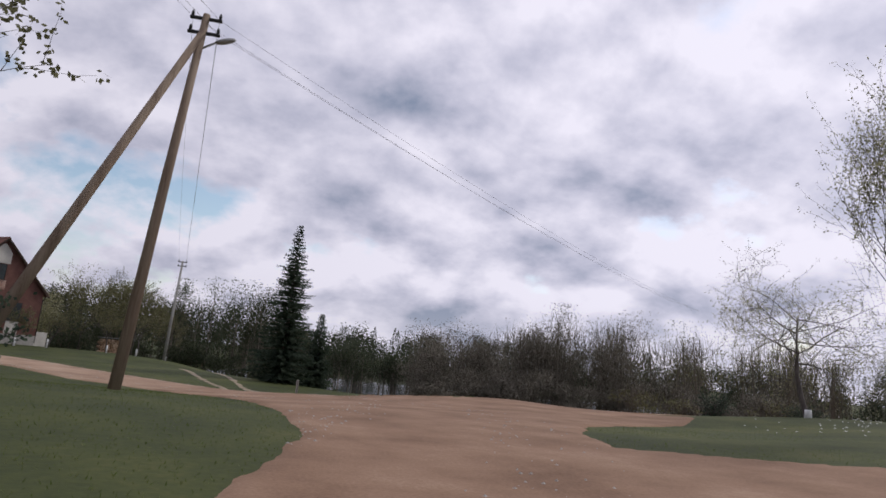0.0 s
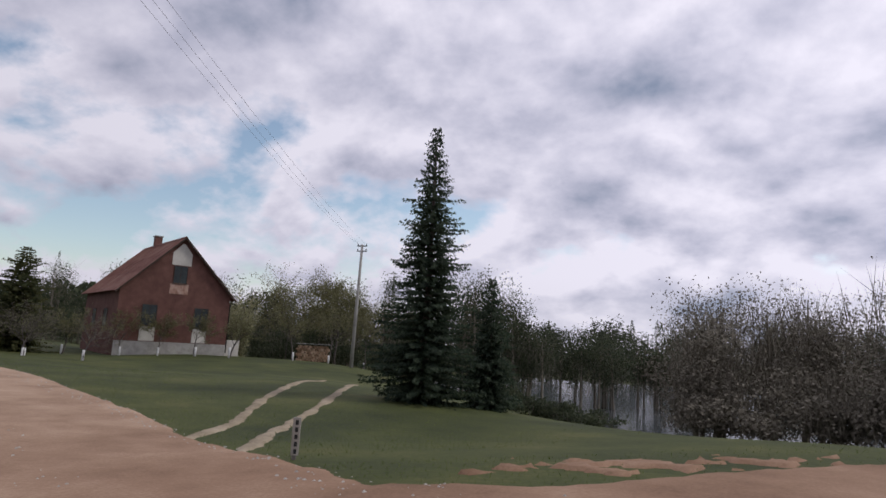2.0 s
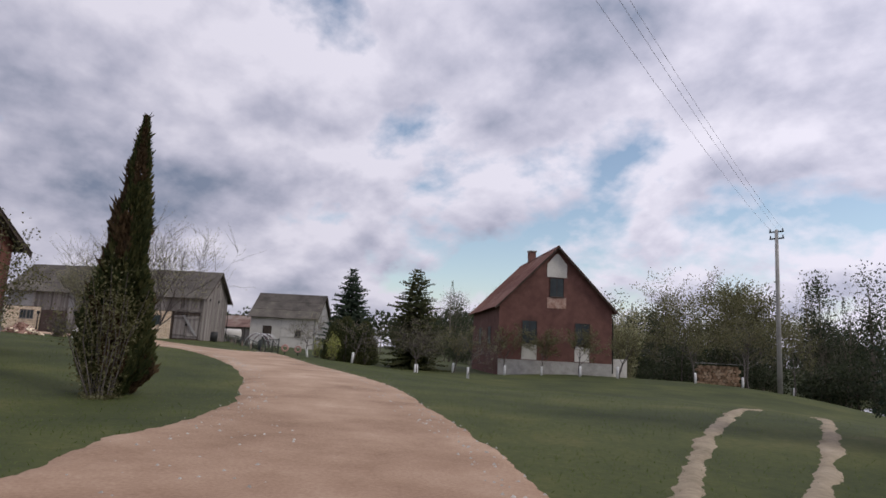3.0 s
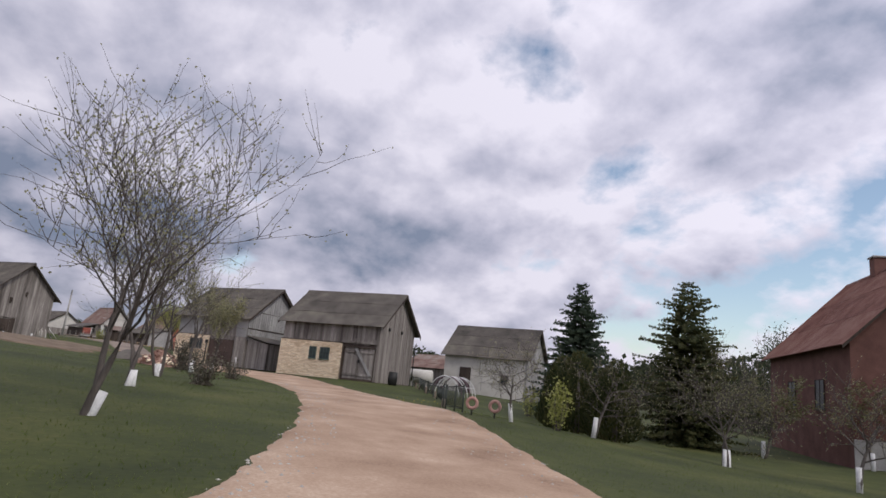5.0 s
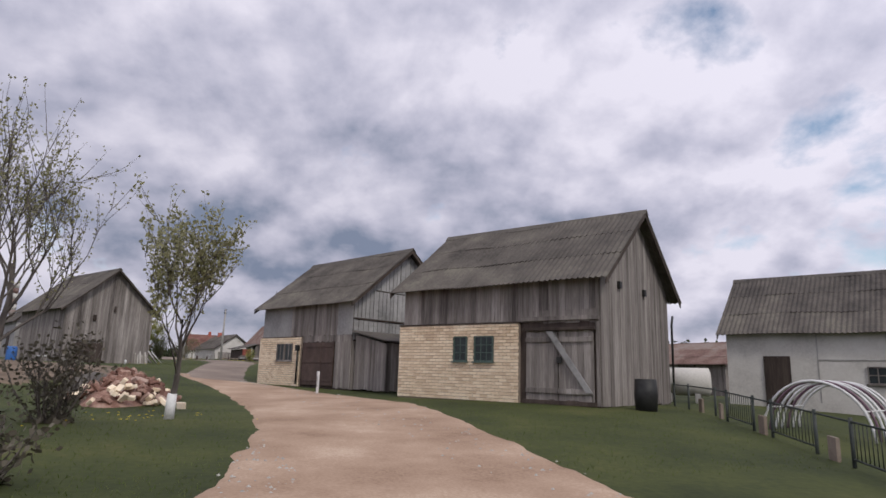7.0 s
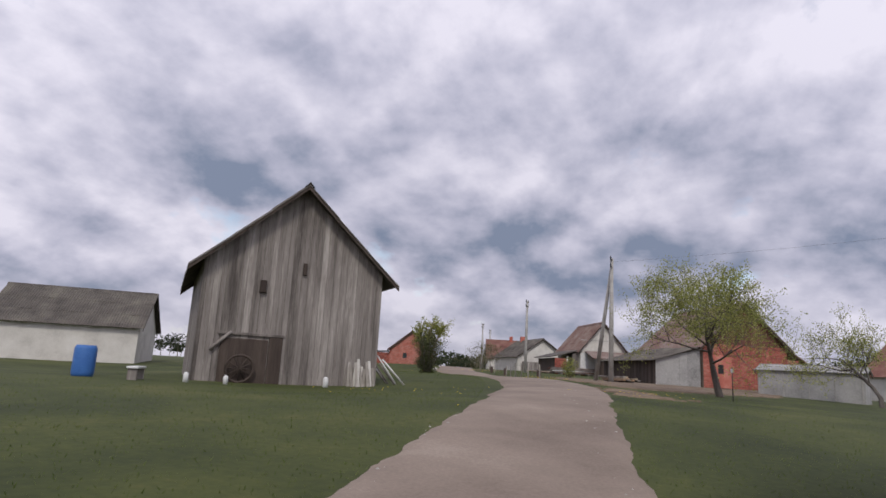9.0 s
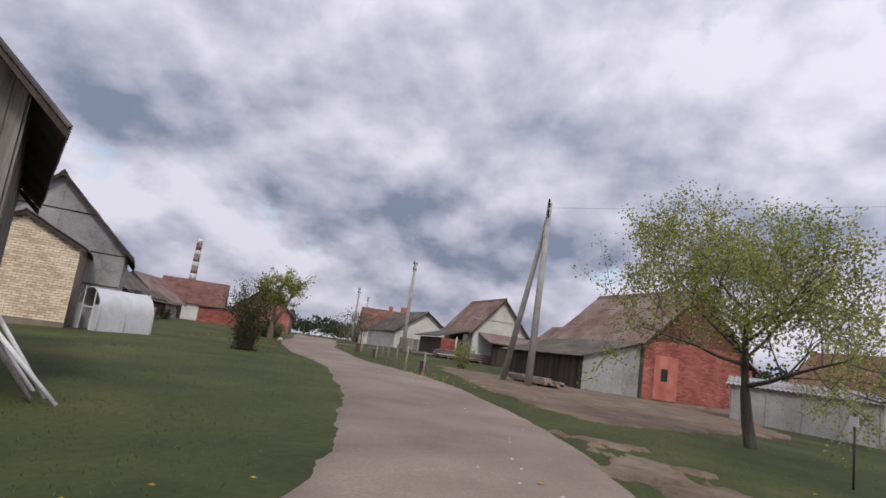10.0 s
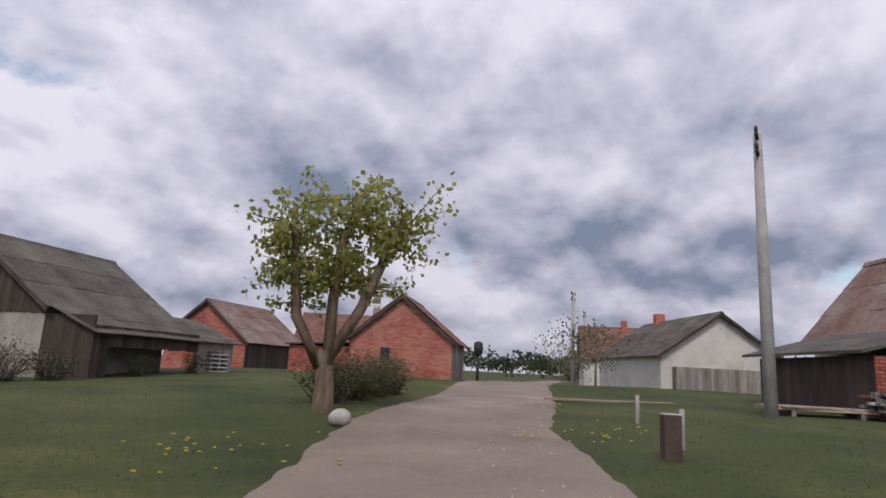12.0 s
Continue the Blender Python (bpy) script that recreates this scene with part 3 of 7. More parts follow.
def bricks(parent, lo, hi, z0, z1, y, mat, size=(0.25, 0.088), joint=0.012, depth=0.02, out=-1, axis="y", holes=(), joined=False, top=None, rnd=None):
    """A wall face of single bricks standing a little proud of the mortar. holes: (a, b, za, zb)."""
    rnd = rnd or random.Random(3)
    bw, bh = size
    proto, V, F, count = None, [], [], 0
    rows = int(round((z1 - z0) / (bh + joint)))
    step = (z1 - z0) / rows
    for r in range(rows):
        za = z0 + r * step
        zb = za + step - joint
        x = lo - (bw + joint) / 2 * (r % 2)
        while x < hi:
            a, b = max(x, lo), min(x + bw, hi)
            x += bw + joint
            mid = (za + zb) / 2
            for h in holes:
                if h[2] < mid < h[3] and b > h[0] and a < h[1]:
                    if a < h[0]:
                        b = h[0] - 0.004
                    elif b > h[1]:
                        a = h[1] + 0.004
                    else:
                        b = a
            if b - a < 0.03:
                continue
            if top and max(zb - top(a), zb - top(b)) > 0:
                continue
            d = depth * rnd.uniform(0.75, 1.25)
            e = 0.006
            y0, y1 = (y, y + out * d)
            pts = [(a, y0, za), (b, y0, za), (b, y0, zb), (a, y0, zb), (a + e, y1, za + e), (b - e, y1, za + e), (b - e, y1, zb - e), (a + e, y1, zb - e)]
            if axis == "x":
                pts = [(q[1], q[0], q[2]) for q in pts]
            fs = [(4, 5, 6, 7), (0, 1, 5, 4), (1, 2, 6, 5), (2, 3, 7, 6), (3, 0, 4, 7)]
            if joined or count >= 300:
                n = len(V)
                V += pts
                F += [tuple(i + n for i in f) for f in fs]
            elif axis == "y" and abs(b - a - bw) < 1e-6:
                if proto is None:
                    q = [(p[0] - a, p[1] - y, p[2] - za) for p in pts]
                    proto = from_lists("brick", q, fs, mat, parent)
                    proto.matrix_basis = pose(a, y, za)
                else:
                    again(proto, parent, pose(a, y, za))
                count += 1
            else:
                from_lists("brick", pts, fs, mat, parent)
                count += 1
    if V:
        tagged(from_lists("brickwork", V, F, mat, parent), kind="stuff")


def roof_slope(parent, L0, L1, ye, ze, yr, zr, mat, wave=0.17, thick=0.025, rows=3, seed=1, name="roof_slope", flat=False):
    """A slope of corrugated sheets from the eave line (ye, ze) to the ridge (yr, zr): overlapping courses, a little sagging."""
    rnd = random.Random(seed)
    n = max(2, int((L1 - L0) / wave * (1 if flat else 4)))
    ln = math.hypot(yr - ye, zr - ze)
    nrm = Vector((0, -(zr - ze) / ln, (yr - ye) / ln))
    if nrm.z < 0:
        nrm = -nrm
    sag = [rnd.uniform(-0.045, 0.025) for _ in range(6)]
    slope = new(name)
    slope.parent = parent
    for row in range(rows):
        V, F = [], []
        a, b = row / rows, (row + 1) / rows + (0.02 if row < rows - 1 else 0)
        for side in (0, 1):
            for t, lift in ((a, 0.014 + rnd.uniform(0, 0.005)), (b, 0.0)):
                for i in range(n + 1):
                    x = L0 + (L1 - L0) * i / n
                    u = 5 * i / n
                    k = int(min(u, 4.999))
                    s = sag[k] * (1 - (u - k)) + sag[k + 1] * (u - k)
                    step = 0.012 * ((int(x / 1.1) * 7 + row * 3) % 5) / 4
                    h = lift + step + s * math.sin(math.pi * (0.2 + 0.6 * t)) + (0 if flat else 0.024 * math.cos(2 * math.pi * x / wave)) - side * thick
                    V.append(tuple(Vector((x, ye + (yr - ye) * t, ze + (zr - ze) * t)) + nrm * h))
        m = n + 1
        for i in range(n):
            F.append((i, i + 1, m + i + 1, m + i))
            F.append((2 * m + i, 3 * m + i, 3 * m + i + 1, 2 * m + i + 1))
            F.append((i, 2 * m + i, 2 * m + i + 1, i + 1))
            F.append((m + i, m + i + 1, 3 * m + i + 1, 3 * m + i))
        F.append((0, m, 3 * m, 2 * m))
        F.append((n, 2 * m + n, 3 * m + n, m + n))
        from_lists("sheet_course", V, F, mat, slope)
    return slope


def window(parent, a, b, za, zb, y, out, frame_mat="frame_white", cols=2, rows=2, axis="y", bar=0.035):
    """A sash window in a wall: frame with sill, and single panes behind the bars."""
    def put(x0, y0, z0, x1, y1, z1):
        bm = bmesh.new()
        y0, y1 = min(y0, y1), max(y0, y1)
        if axis == "y":
            box(bm, x0, y0, z0, x1, y1, z1)
        else:
            box(bm, y0, x0, z0, y1, x1, z1)
        bmesh.ops.recalc_face_normals(bm, faces=list(bm.faces))
        return bm
    w = new("window")
    w.parent = parent
    f = 0.036
    yo = y + out * 0.045
    for q in ((a, za, b, za + f), (a, zb - f, b, zb), (a, za + f, a + f, zb - f), (b - f, za + f, b, zb - f)):
        part("window_frame", put(q[0], y, q[1], q[2], yo, q[3]), frame_mat, w)
    part("sill", put(a - 0.05, y, za - 0.04, b + 0.05, y + out * 0.09, za - 0.002), frame_mat, w)
    cw, ch = (b - a - 2 * f) / cols, (zb - za - 2 * f) / rows
    for i in range(1, cols):
        part("glazing_bar", put(a + f + i * cw - bar / 2, y, za + f, a + f + i * cw + bar / 2, y + out * 0.03, zb - f), frame_mat, w)
    for j in range(1, rows):
        part("glazing_bar", put(a + f, y, za + f + j * ch - bar / 2, b - f, y + out * 0.026, za + f + j * ch + bar / 2), frame_mat, w)
    for i in range(cols):
        for j in range(rows):
            part("pane", put(a + f + i * cw + 0.003, y + out * 0.004, za + f + j * ch + 0.003, a + f + (i + 1) * cw - 0.003, y + out * 0.012, za + f + (j + 1) * ch - 0.003), "glass", w)
    return w


def shell(name, cx, cy, cz, turn, L, D, he, hr, label, mats, category="barn", over=0.35, roof="slate", rows=3, depth_below=0.8, wave=0.17, ridge_y=0.0, he_back=None, wall_t=0.16, group=""):
    """A gabled building: holder, four walls with thickness, two roof slopes, ridge cap and verge boards. mats: front, back, left, right wall.
    The ridge runs along local x; the front is at -y."""
    h = holder(name, cx, cy, cz, turn, label, category, group)
    X, Y, t = L / 2, D / 2, wall_t
    hb = he if he_back is None else he_back
    for nm, mat, y0, y1, top in (("front_wall", mats[0], -Y, -Y + t, he), ("back_wall", mats[1], Y - t, Y, hb)):
        bm = bmesh.new()
        box(bm, -X + t, y0, -depth_below, X - t, y1, top)
        bmesh.ops.recalc_face_normals(bm, faces=list(bm.faces))
        part(nm, bm, mat, h)
    for nm, mat, x0, x1 in (("gable_wall", mats[2], -X, -X + t), ("gable_wall", mats[3], X - t, X)):
        bm = bmesh.new()
        prism(bm, [(-Y, -depth_below), (Y, -depth_below), (Y, hb - 0.02), (ridge_y, hr - 0.05), (-Y, he - 0.02)], "x", x0, x1)
        part(nm, bm, mat, h)
    sf, sb = (hr - he) / (Y + ridge_y), (hr - hb) / (Y - ridge_y)
    roof_slope(h, -X - over, X + over, -Y - over, he - over * sf + 0.04, ridge_y, hr + 0.04, roof, wave=wave, rows=rows, seed=int(abs(cx)))
    roof_slope(h, -X - over, X + over, Y + over, hb - over * sb + 0.04, ridge_y, hr + 0.04, roof, wave=wave, rows=rows, seed=int(abs(cx)) + 5)
    bm = bmesh.new()
    prism(bm, [(ridge_y - 0.16, hr - 0.08), (ridge_y, hr + 0.10), (ridge_y + 0.16, hr - 0.08), (ridge_y, hr + 0.06)], "x", -X - over - 0.02, X + over + 0.02)
    part("ridge_cap", bm, roof, h)
    for sx in (-1, 1):
        xo = sx * (X + over)
        for ye, ze, s in ((-Y - over, he - over * sf, 1), (Y + over, hb - over * sb, -1)):
            bm = bmesh.new()
            prism(bm, [(ye, ze - 0.14), (ye, ze + 0.0), (ridge_y, hr - 0.01), (ridge_y, hr - 0.15)], "x", xo - 0.015 - sx * 0.04, xo + 0.015 - sx * 0.04)
            part("verge_board", bm, "wood_dark", h)
    return h


def slope_top(D, he, hr, ridge_y=0.0, drop=0.05, hb=None):
    hb = he if hb is None else hb
    return lambda y: (he + (hr - he) * (y + D / 2) / (D / 2 + ridge_y) if y < ridge_y else hb + (hr - hb) * (D / 2 - y) / (D / 2 - ridge_y)) - drop


def plain(bm_args, name, mat, parent, b=0.01, label=""):
    return part(name, bevelled_box(*bm_args, b=b), mat, parent, label)


def build_barn_one():
    L, D, he, hr = 6.95, 5.6, 3.65, 5.86
    h = shell("barn", -55.94, 41.11, 0.13, 48.6, L, D, he, hr, "weathered grey board barn with cream brick corner and corrugated roof", ("wood_dark",) * 4, over=0.4)
    X, Y = L / 2, D / 2
    rnd = random.Random(11)
    clad(h, -X + 0.02, X, 2.25, lambda x: he - 0.03, -Y - 0.004, -1, "wood", rnd=rnd)
    clad(h, -X + 4.58, X, 0.05, lambda x: 2.6, -Y - 0.004, -1, "wood", rnd=rnd, skip=((-X + 4.7, X - 0.15, -0.1, 2.3),))
    clad(h, -Y, Y, 0.0, slope_top(D, he, hr), X + 0.004, 1, "wood", axis="x", rnd=rnd)
    clad(h, -Y, Y, 0.0, slope_top(D, he, hr), -X - 0.004, -1, "wood", axis="x", rnd=rnd, width=0.3)
    # brick corner, standing proud of the boards
    bm = bmesh.new()
    box(bm, -X - 0.09, -Y - 0.12, -0.6, -X + 4.5, -Y - 0.005, 2.28)
    bmesh.ops.recalc_face_normals(bm, faces=list(bm.faces))
    bw = part("brick_wall", bm, "mortar", h, "cream silicate brick wall with dark joints")
    holes = ((-X + 2.16, -X + 2.7, 1.12, 1.92), (-X + 2.94, -X + 3.66, 1.12, 1.92))
    bricks(bw, -X - 0.09, -X + 4.5, 0.0, 2.26, -Y - 0.12, "white_brick", size=(0.25, 0.082), joint=0.012, holes=holes)
    plain((-X - 0.12, -Y - 0.17, 2.265, -X + 4.53, -Y - 0.02, 2.30), "capping", "wood_dark", h)
    for a, b, za, zb in holes:
        window(h, a + 0.02, b - 0.02, za + 0.02, zb - 0.02, -Y - 0.118, -1, "frame_green", cols=2 if b - a < 0.7 else 3, rows=3, bar=0.022)
    # double door with a brace
    for i, (a, b) in enumerate(((-X + 4.72, -X + 5.72), (-X + 5.74, X - 0.17))):
        d = new("barn_door")
        d.parent = h
        clad(d, a, b, 0.12, lambda x: 2.02, -Y - 0.03, -1, "wood", rnd=rnd, name="board")
        plain((a, -Y - 0.10, 0.3, b, -Y - 0.06, 0.44), "ledge", "wood", d, 0.008)
        plain((a, -Y - 0.10, 1.7, b, -Y - 0.06, 1.84), "ledge", "wood", d, 0.008)
        if i:
            bm = bmesh.new()
            prism(bm, [(a - 0.35, 2.0), (a - 0.15, 2.0), (b - 0.02, 0.35), (b - 0.2, 0.35)], "y", -Y - 0.14, -Y - 0.102)
            part("brace", bm, "sheet", d, "pale weathered diagonal brace")
            plain((a - 0.04, -Y - 0.125, 1.12, a + 0.12, -Y - 0.101, 1.3), "lock_plate", "iron", d, 0.005)
    plain((-X + 4.55, -Y - 0.09, 2.3, X, -Y - 0.035, 2.42), "lintel", "wood", h)
    plain((-X + 4.65, -Y - 0.16, 2.02, X - 0.1, -Y - 0.035, 2.10), "rail", "wood_dark", h)
    plain((-X + 4.65, -Y - 0.12, 0.0, X - 0.1, -Y - 0.035, 0.12), "threshold", "wood_dark", h)
    for y in (-1.6, 0.4):
        plain((X + 0.03, y, 3.3, X + 0.12, y + 0.16, 3.5), "wall_bracket", "iron", h, 0.005)
    tube("drainpipe", [(X + 0.1, Y + 0.3, 2.9), (X + 0.12, Y + 0.1, 2.6), (X + 0.12, Y + 0.05, 0.4)], 0.04, "iron", h)


def build_barn_two():
    L, D, he, hr = 6.8, 5.55, 3.7, 6.0
    h = shell("barn", -64.61, 34.33, 0.18, 42.6, L, D, he, hr, "grey barn with cream brick corner, brown gates and corrugated gable", ("wood_dark",) * 4, over=0.4)
    X, Y = L / 2, D / 2
    rnd = random.Random(12)
    # fibre-cement boards and planks above the brick
    for i, (a, b) in enumerate(((-X, -X + 1.1), (-X + 1.1, -X + 2.4))):
        plain((a + 0.01, -Y - 0.03, 2.14, b - 0.01, -Y - 0.004, he - 0.03), "wall_sheet", "sheet", h, 0.004)
    clad(h, -X + 2.4, X - 1.0, 2.14, lambda x: he - 0.03, -Y - 0.004, -1, "wood", rnd=rnd)
    plain((X - 1.0, -Y - 0.03, 2.14, X, -Y - 0.004, he - 0.03), "wall_sheet", "sheet", h, 0.004)
    bm = bmesh.new()
    box(bm, -X - 0.06, -Y - 0.10, -0.6, -X + 3.35, -Y - 0.005, 2.10)
    bmesh.ops.recalc_face_normals(bm, faces=list(bm.faces))
    bw = part("brick_wall", bm, "mortar", h, "cream silicate brick wall")
    holes = ((-X + 1.45, -X + 2.75, 1.05, 1.85),)
    bricks(bw, -X - 0.06, -X + 3.35, 0.0, 2.1, -Y - 0.10, "white_brick", size=(0.25, 0.082), joint=0.012, holes=holes)
    window(h, -X + 1.47, -X + 2.07, 1.07, 1.83, -Y - 0.098, -1, "wood", cols=2, rows=1)
    window(h, -X + 2.13, -X + 2.73, 1.07, 1.83, -Y - 0.098, -1, "wood", cols=2, rows=1)
    tube("drainpipe", [(-X + 3.25, -Y - 0.18, 1.7), (-X + 3.25, -Y - 0.18, 0.1)], 0.04, "iron", h)
    plain((-X + 3.17, -Y - 0.28, 1.5, -X + 3.33, -Y - 0.12, 1.75), "meter_box", "iron", h)
    for a, b in ((-X + 3.5, -X + 4.85), (-X + 4.87, X - 1.1)):
        g = plain((a, -Y - 0.09, 0.08, b, -Y - 0.03, 1.85), "gate_leaf", "gate_brown", h, 0.01)
        for z in (0.25, 1.0, 1.65):
            plain((a + 0.05, -Y - 0.11, z, b - 0.05, -Y - 0.092, z + 0.06), "gate_rail", "gate_brown", g, 0.005)
    clad(h, -X + 3.4, X, 1.87, lambda x: 2.13, -Y - 0.02, -1, "wood", rnd=rnd)
    clad(h, X - 1.05, X, 0.0, lambda x: 2.12, -Y - 0.01, -1, "wood", rnd=rnd)
    # right gable: narrow ribbed sheets in three tiers
    top = slope_top(D, he, hr)
    for z0, z1 in ((1.9, 2.75), (2.78, 4.0), (4.03, 7.0)):
        clad(h, -Y, Y, z0, lambda y: max(min(top(y), z1), z0), X + 0.01, 1, "sheet", width=0.22, axis="x", rnd=rnd, name="ribbed_sheet", gap=0.03)
        plain((X + 0.045, -Y, z0 - 0.02, X + 0.08, Y, z0 + 0.05), "batten", "wood_dark", h) if z1 < 6 else None
    clad(h, -Y, Y, 0.0, lambda y: 1.9, X + 0.006, 1, "wood", axis="x", rnd=rnd)
    clad(h, -Y, Y, 0.0, top, -X - 0.006, -1, "wood", axis="x", rnd=rnd, width=0.3)
    # lean-to of dark boards against the right gable
    ln = holder("lean_to_shed", -64.61, 34.33, 0.18, 42.6, "small lean-to of grey boards with sloping roof", "shed")
    for y0, y1 in ((-Y + 0.05, -Y + 0.13),):
        clad(ln, X + 0.12, X + 2.0, 0.0, lambda x: 2.15 - 0.2 * (x - X), -Y + 0.1, -1, "wood", rnd=rnd)
    clad(ln, -Y + 0.1, -Y + 3.0, 0.0, lambda y: 1.78, X + 2.0, 1, "wood", axis="x", rnd=rnd)
    bm = bmesh.new()
    prism(bm, [(X + 0.1, 2.25), (X + 2.2, 1.82), (X + 2.2, 1.86), (X + 0.1, 2.30)], "y", -Y - 0.1, -Y + 3.2)
    part("lean_to_roof", bm, "slate", ln)


def build_barn_three():
    L, D, he, hr = 8.0, 5.8, 4.05, 6.7
    h = shell("barn", -82.38, 13.19, 0.77, 228, L, D, he, hr, "tall weathered grey board barn beside the road", ("wood_dark",) * 4, over=0.5)
    X, Y = L / 2, D / 2
    rnd = random.Random(13)
    clad(h, -Y, Y, 0.0, slope_top(D, he, hr), -X - 0.004, -1, "wood", axis="x", rnd=rnd, width=0.19)
    clad(h, -Y, Y, 0.0, slope_top(D, he, hr), X + 0.004, 1, "wood", axis="x", rnd=rnd, width=0.32)
    clad(h, -X, X, 0.0, lambda x: he - 0.03, -Y - 0.004, -1, "wood", rnd=rnd, width=0.24)
    clad(h, -X, X, 0.0, lambda x: he - 0.03, Y + 0.004, 1, "wood", rnd=rnd, width=0.28)
    plain((-X - 0.16, 1.0, 3.0, -X - 0.03, 1.2, 3.4), "nest_box", "wood_dark", h)
    plain((-X - 0.13, -0.25, 3.7, -X - 0.03, -0.13, 4.1), "nest_box", "wood_dark", h)
    plain((-X - 0.06, 0.75, 0.05, -X - 0.03, 2.2, 1.5), "low_door", "wood_dark", h)
    plain((-X - 0.08, 0.3, 0.02, -X - 0.035, 0.72, 1.6), "door_leaf", "wood_dark", h)
    tube("brace", [(-X - 0.12, 2.5, 1.1), (-X - 0.1, 1.9, 1.7)], 0.05, "wood", h, 6)
    plain((-X - 0.10, 0.25, 1.6, -X - 0.03, 2.3, 1.69), "door_head", "wood", h)


def build_farm_house():
    L, D, he, hr = 6.55, 6.05, 2.96, 5.33
    h = shell("farm_shed", -59.08, 53.9, -0.05, 47, L, D, he, hr, "pale plastered farm building with grey sheet roof", ("plaster", "plaster", "plaster", "sheet"), over=0.3, category="farm building")
    X, Y = L / 2, D / 2
    plain((-X + 1.3, -Y - 0.06, 0.05, -X + 2.2, -Y - 0.004, 1.95), "door", "wood_dark", h)
    for x in (-0.2, 1.9):
        plain((x, -Y - 0.02, 0.3, x + 0.04, -Y - 0.004, he - 0.1), "cover_strip", "concrete", h, 0.004)
    for z in (0.9, 1.8):
        plain((-0.2, -Y - 0.022, z, X, -Y - 0.004, z + 0.04), "cover_strip", "concrete", h, 0.004)
        plain((X + 0.004, -Y, z, X + 0.022, Y, z + 0.04), "cover_strip", "concrete", h, 0.004)
    plain((X + 0.004, -Y, 2.55, X + 0.03, Y, 2.63), "cover_strip", "concrete", h, 0.004)
    window(h, X - 2.0, X - 1.4, 1.0, 1.6, -Y - 0.004, -1, "wood")


def build_brown_house():
    # ridge along local x; the gable towards the road is the left one (-x)
    L, D, he, hr = 11.5, 8.8, 5.1, 9.6
    h = shell("house", -34.48, 63.84, -0.95, 145.5, L, D, he, hr, "dark red brick house with steep brown roof and pale gable panel", ("brown_brick",) * 4, over=0.4, roof="tile_red", category="house")
    X, Y = L / 2, D / 2
    bm = bmesh.new()
    prism(bm, [(-0.78, 7.25), (0.78, 7.25), (0.78, 8.25), (0.1, 9.05), (-0.1, 9.05), (-0.78, 8.25)], "x", -X - 0.03, -X - 0.004)
    part("gable_panel", bm, "plaster", h)
    window(h, -0.55, 0.55, 5.75, 7.2, -X - 0.006, -1, "wood_dark", cols=2, rows=1, axis="x")
    plain((-X - 0.03, -0.75, 4.85, -X - 0.004, 0.75, 5.7), "gable_panel", "rubble", h)
    for y in (-2.05, 2.05):
        window(h, y - 0.58, y + 0.58, 2.15, 3.85, -X - 0.006, -1, "wood_dark", cols=2, rows=1, axis="x")
        plain((-X - 0.03, y - 0.58, 0.95, -X - 0.004, y + 0.58, 2.1), "apron_panel", "plaster", h)
    plain((-X - 0.05, -Y, -0.8, -X - 0.004, Y, 0.9), "plinth", "concrete", h)
    plain((-X + 0.2, -Y - 1.3, -0.6, -X + 1.8, -Y - 0.05, 1.3), "porch_block", "plaster", h)
    for x in (-2.2, 1.8):
        window(h, x - 0.6, x + 0.6, 2.0, 3.4, Y + 0.006, 1, "wood_dark", cols=2, rows=1)
    tube("drainpipe", [(-X + 0.1, -Y - 0.3, 4.7), (-X + 0.1, -Y - 0.1, 4.3), (-X + 0.1, -Y - 0.1, 0.2)], 0.05, "iron", h)
    ch = plain((1.6, -0.3, 8.6, 2.2, 0.3, 10.4), "chimney", "brown_brick", h)
    plain((1.53, -0.37, 10.4, 2.27, 0.37, 10.5), "chimney_cap", "concrete", ch)


def build_grey_barn():
    L, D, he, hr = 7.0, 6.0, 3.3, 6.2
    h = shell("barn", -100.13, 0.47, 1.55, 219, L, D, he, hr, "steep-roofed barn clad in pale grey fibre-cement sheets", ("sheet",) * 4, over=0.35)
    X, Y = L / 2, D / 2
    top = slope_top(D, he, hr)
    for z0, z1 in ((0.2, 1.6), (1.63, 3.0), (3.03, 4.6), (4.63, 7.4)):
        clad(h, -Y, Y, z0, lambda y: max(min(top(y), z1), z0), -X - 0.006, -1, "sheet", width=1.2, axis="x", rnd=random.Random(5), name="wall_sheet")
        w = Y * min(1, (hr - z0) / (hr - he)) - 0.03
        plain((-X - 0.06, -w, z0 - 0.03, -X - 0.02, w, z0 + 0.02), "cover_strip", "wood_dark", h)
    plain((-0.9, Y + 0.004, 0.0, 0.6, Y + 0.06, 2.2), "barn_door", "wood_dark", h)
    # cream brick store between the tall barn and this one
    s = shell("brick_store", -95.6, 3.6, 1.5, 219, 3.4, 4.0, 2.9, 3.9, "small cream brick store with dark window", ("mortar",) * 4, over=0.2, category="shed")
    bricks(s, -2.0, 2.0, 0.0, 3.8, -1.702, "white_brick", size=(0.25, 0.082), out=-1, axis="x", joined=True, top=slope_top(4.0, 2.9, 3.9), depth=0.015)
    bricks(s, -1.7, 1.7, 0.0, 2.85, 2.002, "white_brick", size=(0.25, 0.082), out=1, joined=True, depth=0.015)
    window(s, -0.5, 0.5, 1.0, 2.4, 2.02, 1, "wood_dark")


